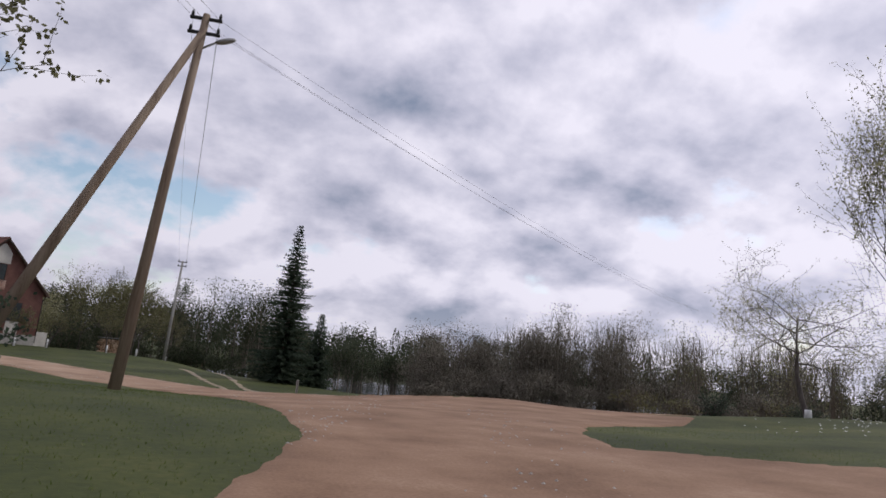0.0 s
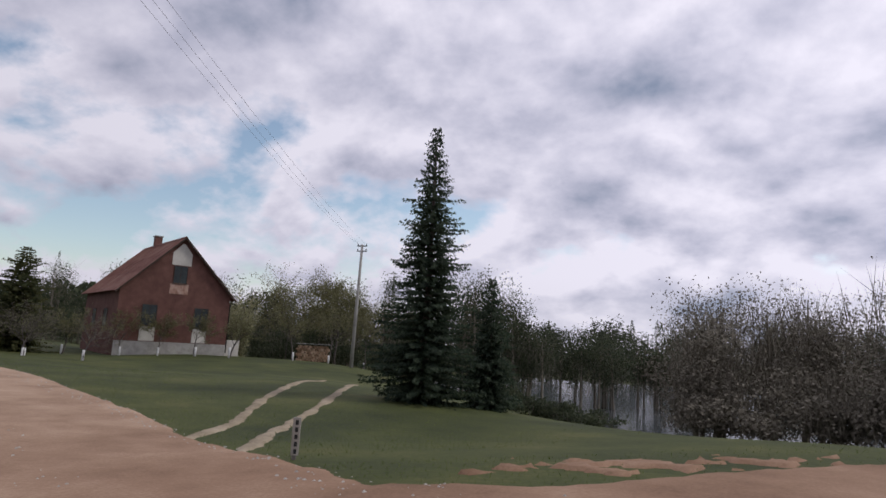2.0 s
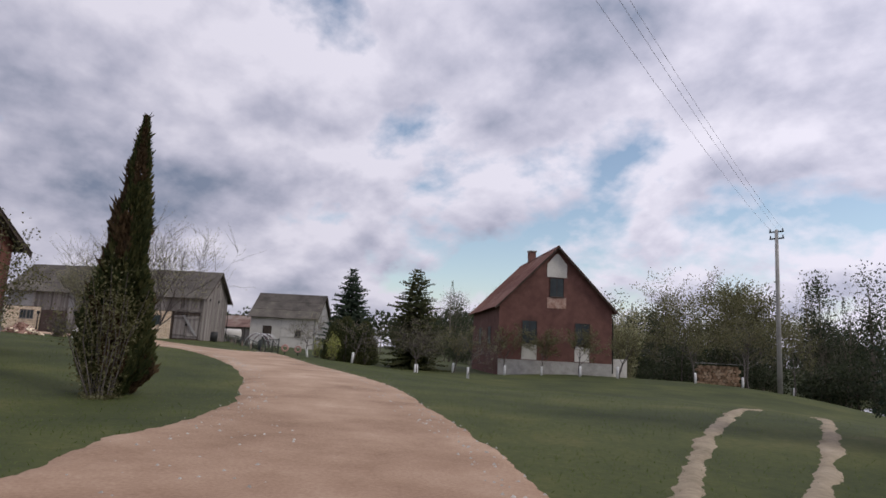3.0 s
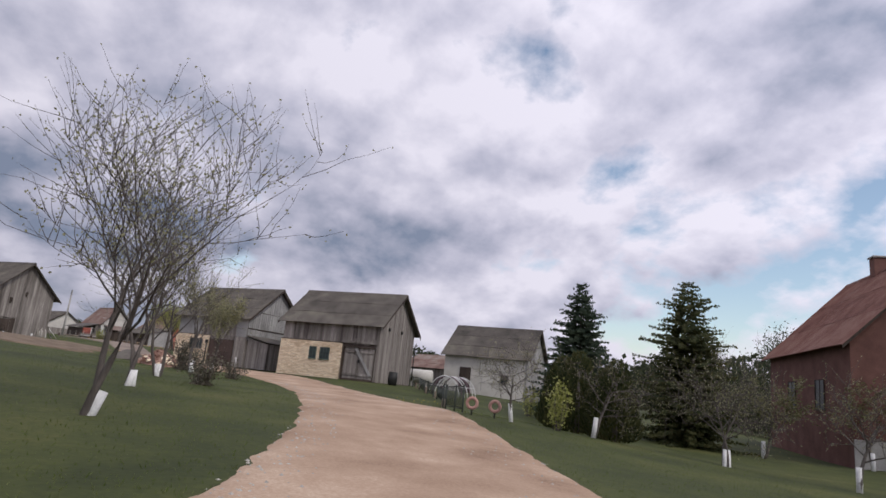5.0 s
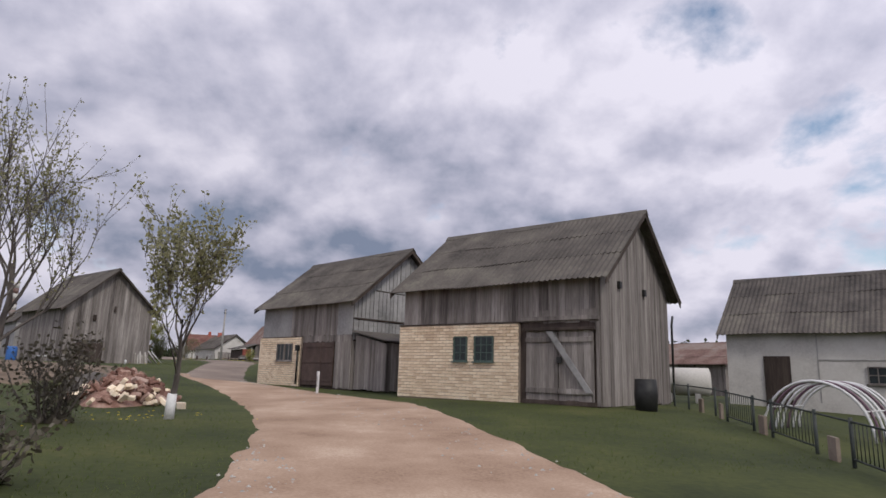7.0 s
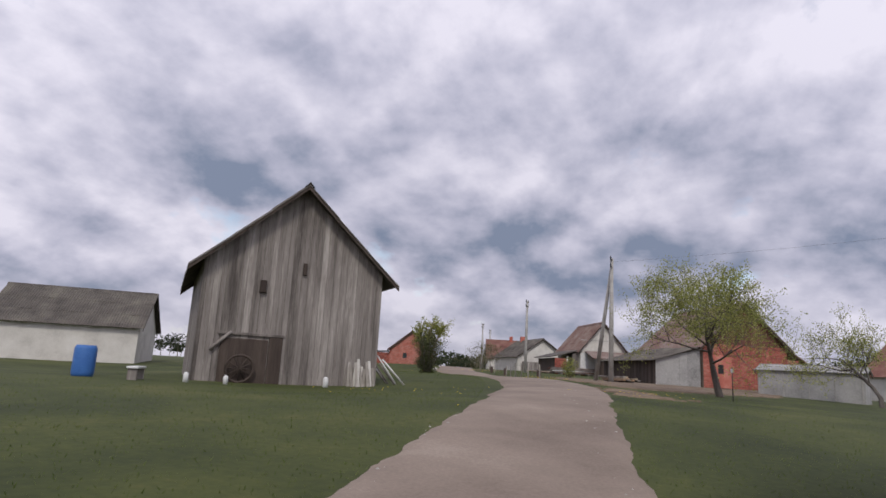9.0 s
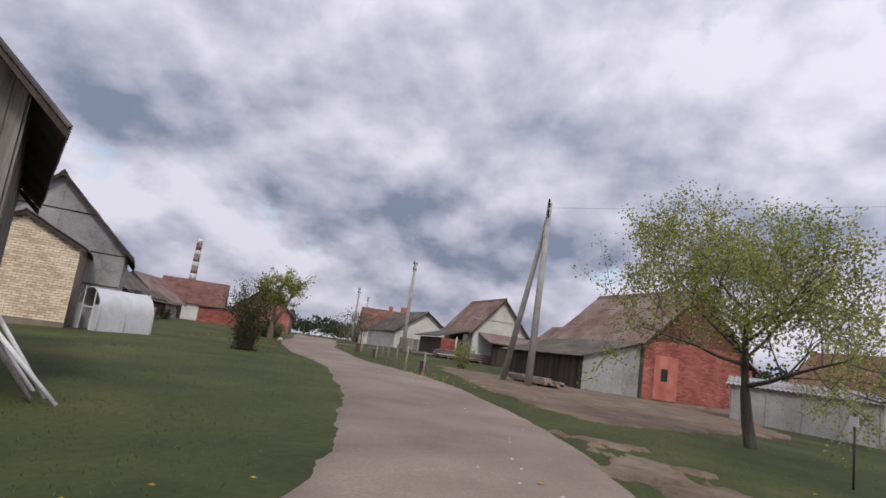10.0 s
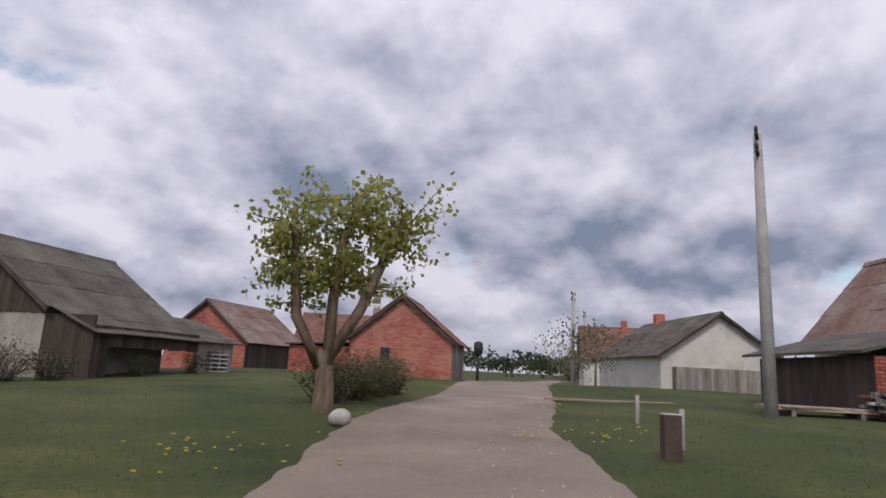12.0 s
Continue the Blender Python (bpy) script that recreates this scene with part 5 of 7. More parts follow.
def woods(name, places, label, mat="wood_far", leaf=0.5, per=110, seed=1, trunk=True, twigs=0):
    """Many far trees as one body. places: (x, y, height, radius, shape): shape 0 round crown, 1 conifer, 2 dense thicket."""
    rnd = random.Random(seed)
    V, F, TV, TF = [], [], [], []
    P = np.array([(p[0], p[1]) for p in places])
    zs = heights(P)
    for (x, y, hgt, rad, shape), z in zip(places, zs):
        b = Vector((x, y, z))
        n = int(per * (0.5 + rad / 3))
        if trunk:
            tube_lists(TV, TF, [b - Vector((0, 0, 0.3)), b + Vector((rnd.gauss(0, 0.2), rnd.gauss(0, 0.2), hgt * 0.85))], [0.02 * hgt + 0.02, 0.02], 4, cap=False)
        lumps = [Vector((rnd.gauss(0, 0.45), rnd.gauss(0, 0.45), rnd.uniform(-0.6, 0.75))) for _ in range(9)]
        for _ in range(n):
            if shape == 1:
                t = rnd.random() ** 1.4
                a, r = rnd.uniform(0, 6.283), rad * (1 - t) * rnd.uniform(0.5, 1.05)
                q = b + Vector((math.cos(a) * r, math.sin(a) * r, hgt * (0.06 + 0.94 * t)))
            else:
                c = lumps[rnd.randrange(9)]
                q = c + Vector((rnd.gauss(0, 0.3), rnd.gauss(0, 0.3), rnd.gauss(0, 0.2)))
                lo = 0.04 if shape == 2 else 0.28
                q = b + Vector((q.x * rad, q.y * rad, hgt * min(1.02, max(0.02, lo + (1 - lo) * (0.5 + 0.5 * q.z)))))
            leaf_quad(V, F, q, leaf * (0.6 if shape == 1 else 1), rnd)
        for _ in range(int(twigs * rad)):
            a, t = rnd.uniform(0, 6.283), rnd.random()
            q = b + Vector((math.cos(a) * rad * t, math.sin(a) * rad * t, hgt * rnd.uniform(0.2, 0.75)))
            e = q + Vector((rnd.gauss(0, 0.25), rnd.gauss(0, 0.25), rnd.uniform(0.5, 1.0))) * hgt * 0.28
            i = len(TV)
            s = Vector((rnd.gauss(0, 1), rnd.gauss(0, 1), 0)).normalized() * 0.016
            TV += [tuple(q - s), tuple(q + s), tuple(e)]
            TF.append((i, i + 1, i + 2))
    h = new(name)
    tagged(h, label, "woods", kind="stuff")
    tagged(from_lists("foliage", V, F, mat, h), kind="stuff")
    if TF:
        tagged(from_lists("trunk", TV, TF, "twig", h), kind="stuff")
    return h


def scatter_line(pts, step, jitter, hgt, rad, shape, seed):
    rnd = random.Random(seed)
    out = []
    for (x0, y0), (x1, y1) in zip(pts[:-1], pts[1:]):
        n = max(1, int(math.hypot(x1 - x0, y1 - y0) / step))
        for i in range(n):
            t = (i + rnd.random()) / n
            out.append((x0 + (x1 - x0) * t + rnd.gauss(0, jitter), y0 + (y1 - y0) * t + rnd.gauss(0, jitter), rnd.uniform(*hgt), rnd.uniform(*rad), shape if shape >= 0 else rnd.choice((0, 0, 1))))
    return out


spruce(0.3, 39.2, 4.7, 1.15, 31, "small spruce beside the tall one", dens=1.2, fine=0.6)
spruce(-1.7, 37.7, 9.85, 2.08, 3, "tall dark spruce standing on the grass by the junction", dens=1.45, fine=0.6)
column(-13.46, 26.6, 5.5, 0.62, 4, "tall thuja column with browned sprays on the verge", n=20000, brown="thuja_brown", size=0.135, power=0.95, ragged=0.5)
spruce(-41.8, 50.0, 7.4, 2.4, 5, "dark garden spruce behind the clipped thujas", dens=1.3, power=0.62)
spruce(-37.38, 53.05, 7.8, 2.7, 6, "young green pine in the garden", dens=1.2, mat="thuja", power=0.55)
tree(-27.4, 75.1, 10.2, 78, "feathery young larch in first leaf behind the house", r=0.1, leaves=5, leaf=0.13, leaf_spread=0.16, mat="leaf_bud", kids=(16, 6, 4), spread=0.75, up=0.05, trunk_part=0.72, wander=0.08)
tree(-21.2, 73.7, 9.1, 79, "round-crowned far tree in first leaf by the pole", r=0.12, leaves=7, leaf=0.14, leaf_spread=0.2, mat="leaf_bud", kids=(10, 6, 5), spread=0.8, up=0.25, trunk_part=0.5)
shrub(-29.3, 69.4, 6.0, 2.2, 133, "tall bush with pale blossom beside the house", n=5200, leaf=0.13, mat="leaf_pale", stems=34, fill=0.8)
for i, (x, y, hh, rr) in enumerate(((-34.75, 44.59, 2.7, 0.9), (-33.78, 44.64, 2.9, 0.9), (-31.44, 44.53, 2.6, 0.8), (-32.44, 44.91, 2.4, 0.8), (-38.55, 46.87, 2.6, 1.0))):
    column(x, y, hh, rr, 20 + i, "clipped dense thuja in the garden", n=2600, power=0.45, size=0.14)
APPLE = "young apple tree with whitewashed trunk and opening buds"
for i, (x, y, hh, st, ln) in enumerate(((-24.2, 30.2, 5.9, 2, (-0.1, 0.1)), (-29.8, 30.2, 5.8, 2, (0.05, 0.1)), (-35.0, 30.6, 5.6, 2, (-0.05, 0.1)), (-43.7, 31.4, 5.0, 1, (0.1, 0)), (-47.5, 32.3, 4.6, 1, (0.05, 0.05)),
                                       (-31.4, 40.7, 3.0, 1, (-0.1, -0.1)), (-30.9, 43.3, 3.0, 1, (0.1, 0.05)), (-28.3, 46.0, 3.6, 2, (0.05, 0.1)), (-25.5, 47.5, 3.4, 1, (0, 0)))):
    open_crown = y > 38
    tree(x, y, hh, 40 + i, APPLE, r=0.06 if open_crown else 0.1, white=0.6, leaves=1 if x > -43 else 3, leaf=0.035 if open_crown else 0.045 if x > -44 else 0.075, kids=(9, 6, 4) if open_crown else (8, 6, 5), up=0.15 if open_crown else 0.3 if x > -43 else 0.42, spread=0.95 if open_crown else 0.72 if x > -43 else 0.55, wander=0.13, leaf_spread=0.03, mat="leaf_pale", stems=st, lean=ln, group="orchard apple trees", name="apple_tree")
for i, (x, y, hh) in enumerate(((-31.49, 56.95, 3.8), (-29.11, 58.24, 3.4), (-26.76, 59.60, 3.6), (-24.70, 61.08, 3.3), (-34.61, 54.68, 3.6), (-20.42, 63.62, 4.6), (-18.52, 66.42, 5.2), (-16.23, 68.96, 6.0))):
    tree(x, y, hh, 60 + i, APPLE, r=0.07, white=0.7, leaves=4, leaf=0.08, mat="leaf_bud", group="orchard apple trees", name="apple_tree")
tree(-91.32, 28.93, 5.8, 71, "apple tree in first leaf beside the vegetable bed", r=0.15, leaves=10, leaf=0.065, leaf_spread=0.11, mat="leaf_young", kids=(10, 8, 6), spread=0.95, up=0.16, wander=0.09, lean=(0.03, 0.05), name="apple_tree")
tree(-97.2, 35.6, 5.0, 72, "apple tree in first leaf behind the garden", r=0.12, leaves=4, leaf=0.07, leaf_spread=0.09, mat="leaf_young", kids=(8, 6, 6), spread=0.9, name="apple_tree")


def pollard(x, y, seed):
    """An old tree cut back to three thick limbs, with thin leafy shoots."""
    rnd = random.Random(seed)
    h = holder("tree", x, y, None, 0, "pollarded tree with three thick limbs and fresh leaves", "tree")
    V, F, LV, LF = [], [], [], []
    tube_lists(V, F, [(0, 0, -0.3), (0.02, 0.0, 0.5), (0.06, -0.05, 1.1)], [0.22, 0.17, 0.16], 10, cap=False)
    limbs = ([(0.12, -0.1, 0.8), (0.45, -0.45, 1.7), (0.52, -0.5, 2.6), (0.6, -0.6, 3.7)],
             [(0.05, 0.0, 0.85), (-0.05, 0.05, 2.0), (0.0, 0.1, 3.0), (-0.22, 0.28, 4.1)],
             [(0.0, 0.05, 0.95), (-0.35, 0.45, 1.9), (-0.6, 0.7, 2.9), (-0.85, 1.05, 3.6)])
    for pts in limbs:
        pts = [Vector(p) + Vector((rnd.gauss(0, 0.03), rnd.gauss(0, 0.03), 0)) for p in pts]
        tube_lists(V, F, pts, [0.115, 0.1, 0.085, 0.065], 8)
        for k in range(34):
            t = rnd.uniform(1.2, 3.0)
            i = min(int(t), 2)
            p = pts[i].lerp(pts[i + 1], t - i)
            a = rnd.uniform(0, 6.283)
            d = Vector((math.cos(a), math.sin(a), rnd.uniform(0.0, 0.9)))
            ln = rnd.uniform(0.45, 1.25) * (1.1 if t > 2.4 else 0.75)
            q = [p]
            for s in range(4):
                d = (d + Vector((rnd.gauss(0, 0.25), rnd.gauss(0, 0.25), rnd.gauss(0.02, 0.25)))).normalized()
                q.append(q[-1] + d * ln / 4)
            tube_lists(V, F, q, [0.018, 0.015, 0.012, 0.009, 0.005], 4, cap=False)
            for s in range(1, 5):
                for _ in range(11):
                    leaf_quad(LV, LF, q[s] + Vector((rnd.gauss(0, 0.11), rnd.gauss(0, 0.11), rnd.gauss(0, 0.1))), 0.125, rnd)
    from_lists("trunk", V, F, "bark_warm", h, smooth=True)
    from_lists("crown", LV, LF, "leaf_young", h)


pollard(-111.5, 6.2, 73)
tree(19.42, 20.40, 7.3, 74, "spreading apple tree with bare twigs and small buds", r=0.13, leaves=3, leaf=0.065, leaf_spread=0.05, mat="leaf_pale", kids=(11, 8, 6), spread=1.15, up=0.08, trunk_part=0.5, white=0.35, name="apple_tree")
tree(16.4, 12.4, 10.5, 75, "young tree with small opening leaves", r=0.08, leaves=4, leaf=0.08, mat="leaf_pale", kids=(11, 6, 5), spread=0.5, up=0.4)
tree(-5.6, 7.6, 8.2, 76, "tree with small opening leaves by the pole", r=0.1, leaves=6, leaf=0.1, mat="leaf_bud", kids=(8, 5, 3), spread=0.6)
shrub(-96.33, 13.29, 2.5, 1.3, 81, "rounded green bush beside the road", n=11000, leaf=0.055, mat="leaf_dull", stems=60, fill=0.8)
shrub(-30.88, 41.97, 1.45, 0.5, 82, "small yellow-green bush on the lawn", n=700, leaf=0.09, mat="leaf_young", stems=16)
# woods round the lake and behind the village
woods("lake_thicket", scatter_line([(7.35, 42.75), (9.57, 43.23)], 0.6, 0.9, (4.2, 5.6), (1.2, 1.7), 2, 1) + scatter_line([(9.57, 43.23), (13.65, 40.50), (17.61, 39.17)], 0.7, 1.3, (5.2, 7.4), (1.4, 2.0), 2, 16) + scatter_line([(17.61, 39.17), (20.55, 38.51)], 0.9, 1.3, (6, 8), (1.4, 2.0), 2, 17), "dense brown thicket above the lake shore", mat="twig", leaf=0.1, per=3000, seed=2, twigs=240)
woods("thicket_edge", scatter_line([(7.37, 41.57), (10.87, 39.66), (15.87, 37.31), (19.78, 36.38), (24.80, 35.40), (29.80, 34.89)], 0.75, 0.7, (1.4, 2.8), (1.0, 1.5), 2, 12), "low brush at the foot of the thicket", mat="twig", leaf=0.11, per=1700, seed=13, twigs=200, trunk=False)
woods("lake_trees", scatter_line([(20.59, 37.97), (27.58, 39.07), (38.58, 38.33)], 1.5, 1.3, (5.2, 8.0), (1.1, 1.8), 0, 3) + scatter_line([(22.02, 33.67), (30.91, 32.83), (45.62, 29.46)], 2.6, 1.5, (4.5, 6.5), (1.2, 1.9), 0, 33) + scatter_line([(15.95, 28.49), (25.41, 28.43)], 2.5, 1.0, (1.0, 1.8), (0.8, 1.2), 2, 31), "budding trees and low bushes along the shore", mat="leaf_bud", leaf=0.11, per=520, seed=4, twigs=160)
woods("shore_trees", scatter_line([(-72.31, 91.12), (-48.32, 89.27), (-29.40, 87.07), (-13.17, 83.22), (-6.08, 77.58), (-8.02, 90.62)], 1.5, 2.0, (8, 13), (1.8, 2.8), -1, 5) + scatter_line([(-72.37, 84.93), (-29.84, 81.41), (-9.09, 76.89), (-4.08, 75.31)], 1.4, 1.5, (2.5, 5), (1.8, 2.6), 2, 51) + scatter_line([(-6.08, 79.61), (-0.07, 84.11), (5.93, 89.73), (14.87, 93.35)], 0.9, 1.5, (6.5, 9.5), (1.5, 2.2), 0, 52) + scatter_line([(-4.06, 67.90), (0.86, 63.18), (3.78, 58.66)], 1.0, 1.2, (0.8, 1.8), (0.9, 1.3), 2, 53), "mixed woods on the near lake shore", leaf=0.2, per=950, seed=6, twigs=60)
woods("far_woods", scatter_line([(-177.79, 168.52), (-58.08, 161.04), (-8.13, 159.85), (30.96, 176.21), (80.19, 170.53), (139.56, 119.90), (169.38, 59.91), (179.44, 0.20)], 2.3, 6, (11.5, 15.5), (3.0, 4.6), -1, 7) + scatter_line([(-177.28, 158.39), (-57.94, 151.08), (1.75, 151.86), (40.83, 166.09), (90.07, 155.34), (129.63, 109.87), (159.44, 39.94)], 2.6, 3, (7, 12), (3, 4.5), 2, 71), "far mixed forest beyond the lake", leaf=0.46, per=520, seed=8)
woods("village_woods", scatter_line([(-310.34, -50.89), (-283.06, -100.29), (-246.62, -150.26), (-171.14, -181.70)], 4, 6, (5, 9), (3, 5), 0, 9) + scatter_line([(-320.65, -41.35), (-284.62, 24.30), (-212.04, 88.07), (-116.76, 108.26), (-57.70, 100.91)], 3.5, 6, (6, 10), (3, 5), 0, 10) + scatter_line([(-310.63, -60.71), (-233.85, -42.13), (-216.16, 12.69)], 5, 8, (3, 6), (3, 5), 2, 91), "far trees behind the village", leaf=0.9, per=110, seed=10)
woods("roadside_bushes", scatter_line([(-144.17, -0.76), (-151.55, -2.58)], 2.0, 1.0, (2.0, 3.6), (1.2, 2.0), 2, 92) + scatter_line([(-135.27, -9.14), (-143.22, -10.38)], 2.5, 1.0, (1.5, 3.0), (1.2, 1.8), 2, 93) + [(-132.27, 3.39, 3.4, 1.8, 0), (-134.19, 4.00, 3.0, 1.6, 0)], "loose bushes beside the village road", mat="leaf_bud", leaf=0.16, per=260, seed=11, twigs=60)
shrub(-12.80, 26.30, 2.4, 0.95, 83, "budding shrub at the foot of the thuja", n=3400, leaf=0.05, mat="leaf_bud", stems=18, fill=0.9)
for i, (x, y) in enumerate(((-20.5, 24.7), (-19.6, 22.7))):
    shrub(x, y, 3.9, 1.7, 141 + i, "tall twiggy budding bush before the wooden house", n=6000, leaf=0.07, mat="leaf_bud", stems=60, fill=0.8, group="tall budding bushes")
shrub(-46.00, 30.97, 1.5, 0.9, 84, "dark dense bush on the lawn", n=1800, leaf=0.08, mat="twig", stems=40, fill=0.9)
shrub(-33.44, 31.77, 1.0, 0.7, 85, "dark dense bush on the lawn", n=1300, leaf=0.07, mat="twig", stems=30, fill=0.9)
shrub(-41.14, 32.98, 0.7, 0.6, 86, "dark dense bush on the lawn", n=900, leaf=0.07, mat="twig", stems=24, fill=0.9)
for i, (x, y) in enumerate(((-113.05, 4.87), (-114.36, 4.59), (-115.67, 4.22), (-116.82, 3.83))):
    shrub(x, y, 1.0, 0.9, 87 + i, "low twiggy bush at the road's edge", n=1700, leaf=0.07, mat="leaf_bud", stems=40, group="low roadside bushes")
shrub(-108.45, 19.06, 1.5, 0.7, 95, "yellow-green bush inside the fence", n=1100, leaf=0.09, mat="leaf_young", stems=20)
shrub(-5.91, 12.32, 1.9, 1.3, 96, "dark hedge bush by the braced pole", n=2600, leaf=0.1, mat="needle", stems=40, fill=0.9)
shrub(-8.17, 13.85, 2.2, 1.3, 97, "dark hedge bush by the braced pole", n=2600, leaf=0.1, mat="needle", stems=40, fill=0.9)
for i, (x, y, rr) in enumerate(((17.9, 24.2, 1.1), (24.8, 27.2, 1.2))):
    shrub(x, y, 1.1, rr, 131 + i, "dense dark clipped bush under the apple tree", n=2600, leaf=0.07, mat="needle", stems=50, group="clipped bushes", fill=0.95)
water = holder("lake", 30.54, 80.35, -4.75, 0, "pale lake water between the trees", "water", kind="structure")
bm = bmesh.new()
bmesh.ops.create_grid(bm, x_segments=4, y_segments=4, size=70)
part("water_surface", bm, "water", water)


# ---------------------------------------------------------------- poles and wires
def power_pole(x, y, height, label, brace=None, lamp=False, turn=0.0, lean=(0, 0), mat="pole_wood", arms=2, z=None):
    h = holder("power_pole", x, y, z, turn, label, "pole")
    tube("pole", [(0, 0, -0.4), (lean[0] * 0.5, lean[1] * 0.5, height * 0.5), (lean[0], lean[1], height)], [0.15, 0.125, 0.095], mat, h, 12)
    if brace:
        tube("brace", [(brace[0], brace[1], -0.3), (lean[0], lean[1], height - 0.45)], [0.14, 0.09], mat, h, 12)
    for k in range(arms):
        zc = height - 0.12 - 0.42 * k
        a = part("crossarm", bevelled_box(lean[0] - 0.42, lean[1] - 0.04, zc - 0.04, lean[0] + 0.42, lean[1] + 0.04, zc + 0.04, 0.01), "iron", h)
        for s in (-1, 1):
            tube("insulator", [(lean[0] + s * 0.36, lean[1], zc + 0.04), (lean[0] + s * 0.36, lean[1], zc + 0.12), (lean[0] + s * 0.36, lean[1], zc + 0.2)], [0.035, 0.045, 0.025], "iron", a, 8)
    if lamp:
        arm = tube("lamp_arm", [(lean[0], lean[1], height - 1.0), (lean[0] + 0.2, lean[1] + 0.06, height - 0.82), (lean[0] + 0.34, lean[1] + 0.1, height - 0.7)], 0.03, "steel", h)
        bm = bmesh.new()
        bmesh.ops.create_uvsphere(bm, u_segments=12, v_segments=8, radius=1)
        bmesh.ops.scale(bm, vec=(0.3, 0.11, 0.075), verts=bm.verts)
        o = part("lamp_head", bm, "steel", h, smooth=True)
        o.matrix_basis = pose(lean[0] + 0.55, lean[1] + 0.15, height - 0.6, 0, -26, 15)
    return h


def wire(a, b, sag):
    a, b = Vector(a), Vector(b)
    pts = [a.lerp(b, i / 14) - Vector((0, 0, sag * 4 * (i / 14) * (1 - i / 14))) for i in range(15)]
    w = tube("overhead_wire", pts, 0.0045, "wire", None, 5)
    return tagged(w, "thin overhead power wire between the poles", "wire", "overhead wires")


power_pole(-3.6, 15.0, 10.0, "leaning timber pole with brace and street lamp", brace=(-2.3, -2.4), lamp=True, lean=(0.5, 0.2))
power_pole(-14.84, 62.74, 9.8, "slender grey power pole by the woodpile", mat="concrete", lean=(0.15, 0))
power_pole(-100.10, 23.25, 7.2, "timber power pole with a long brace at the garden corner", brace=(-2.2, -1.3), lean=(0.35, 0.1), mat="concrete")
power_pole(-118.46, 12.89, 6.6, "slender concrete power pole", mat="concrete", lean=(-0.1, 0))
power_pole(-145.97, -1.41, 6.8, "slender concrete power pole", mat="concrete")
power_pole(-162.96, -6.24, 7.5, "slender concrete power pole", mat="concrete")
power_pole(-189.69, -15.38, 7.5, "slender concrete power pole", mat="concrete")
for dx, dz in ((-0.35, 9.9), (0.35, 9.9), (0.35, 9.5)):
    z0, z1 = ground_z(-3.6, 15.0), ground_z(-14.84, 62.74)
    wire((-3.1 + dx, 15.2, z0 + dz), (-14.69 + dx, 62.74, z1 + dz - 0.1), 0.7)
    wire((-3.1 + dx, 15.2, z0 + dz), (33 + dx, 50.0, 7.0 + dz * 0.1), 0.6)
    wire((-3.1 + dx, 15.2, z0 + dz), (-12 + dx, -18.0, 8.4 + dz * 0.1), 0.5)
wire((-99.75, 23.35, ground_z(-100.1, 23.25) + 7.0), (-88.5, 55.0, 9.6), 0.5)

for i, (x, y, hh, rr) in enumerate(((-110.11, -6.30, 1.7, 1.3), (-111.07, -5.10, 1.1, 1.2), (-112.30, -4.85, 0.8, 0.9), (-109.18, -7.33, 2.1, 1.2))):
    shrub(x, y, hh, rr, 101 + i, "tangled brown brush before the barn", n=1700, leaf=0.07, mat="twig", stems=46, group="tangled brush", fill=0.9)
for i, (x, y) in enumerate(((-115.33, -5.52), (-118.04, -6.39))):
    shrub(x, y, 0.8, 0.5, 111 + i, "small green bush in the yard grass", n=800, leaf=0.07, mat="leaf_dull", stems=18)

for i, (x, y) in enumerate(((-42.43, 47.58), (-39.20, 53.52), (-43.12, 66.53))):
    shrub(x, y, 1.5, 0.6, 121 + i, "yellow-green bush among the orchard trees", n=700, leaf=0.08, mat="leaf_young", stems=18, group="garden bushes")


# ---------------------------------------------------------------- things in the yards
def sign_post(x, y):
    h = holder("sign_post", x, y, None, 35, "short pale sign board on a stake, dark marks down it", "sign")
    plain((-0.03, 0.0, -0.3, 0.03, 0.04, 0.52), "stake", "wood", h)
    b = plain((-0.055, -0.02, 0.06, 0.055, 0.0, 0.58), "sign_board", "post_wood", h, 0.006)
    for k in range(5):
        plain((-0.022, -0.025, 0.51 - 0.098 * k - 0.032, 0.022, -0.021, 0.51 - 0.098 * k + 0.032), "mark", "iron", b, 0.002)


sign_post(0.06, 25.41)


def log_stack(x, y, turn, cols, rows, r, length, label, mat="log", lid=True):
    rnd = random.Random(int(abs(x * 10)))
    h = holder("log_stack", x, y, None, turn, label, "firewood")
    V, F = [], []
    tube_lists(V, F, [(0, -length / 2, 0), (0, length / 2, 0)], [r, r * 0.95], 9)
    proto = None
    for j in range(rows):
        for i in range(cols - (j % 2)):
            m = pose((i - cols / 2 + 0.5 * (j % 2)) * 2 * r + rnd.uniform(-0.02, 0.02), rnd.uniform(-0.05, 0.05), r + j * r * 1.74, rnd.uniform(-2, 2), rnd.uniform(0, 360), rnd.uniform(-3, 3)) @ Matrix.Diagonal((*[rnd.uniform(0.82, 1.05)] * 3, 1))
            if proto is None:
                proto = from_lists("log", V, F, mat, h)
                proto.matrix_basis = m
            else:
                again(proto, h, m)
    if lid:
        plain((-cols * r - 0.2, -length / 2 - 0.1, rows * r * 1.74 + 0.16, cols * r + 0.2, length / 2 + 0.1, rows * r * 1.74 + 0.2), "cover_sheet", "sheet", h)


log_stack(-22.04, 70.79, 35, 11, 6, 0.14, 1.0, "stack of orange cut logs under a pale sheet")
log_stack(-117.18, 21.47, 30, 8, 6, 0.11, 0.6, "stack of split pale firewood beside the lean-to", lid=False)


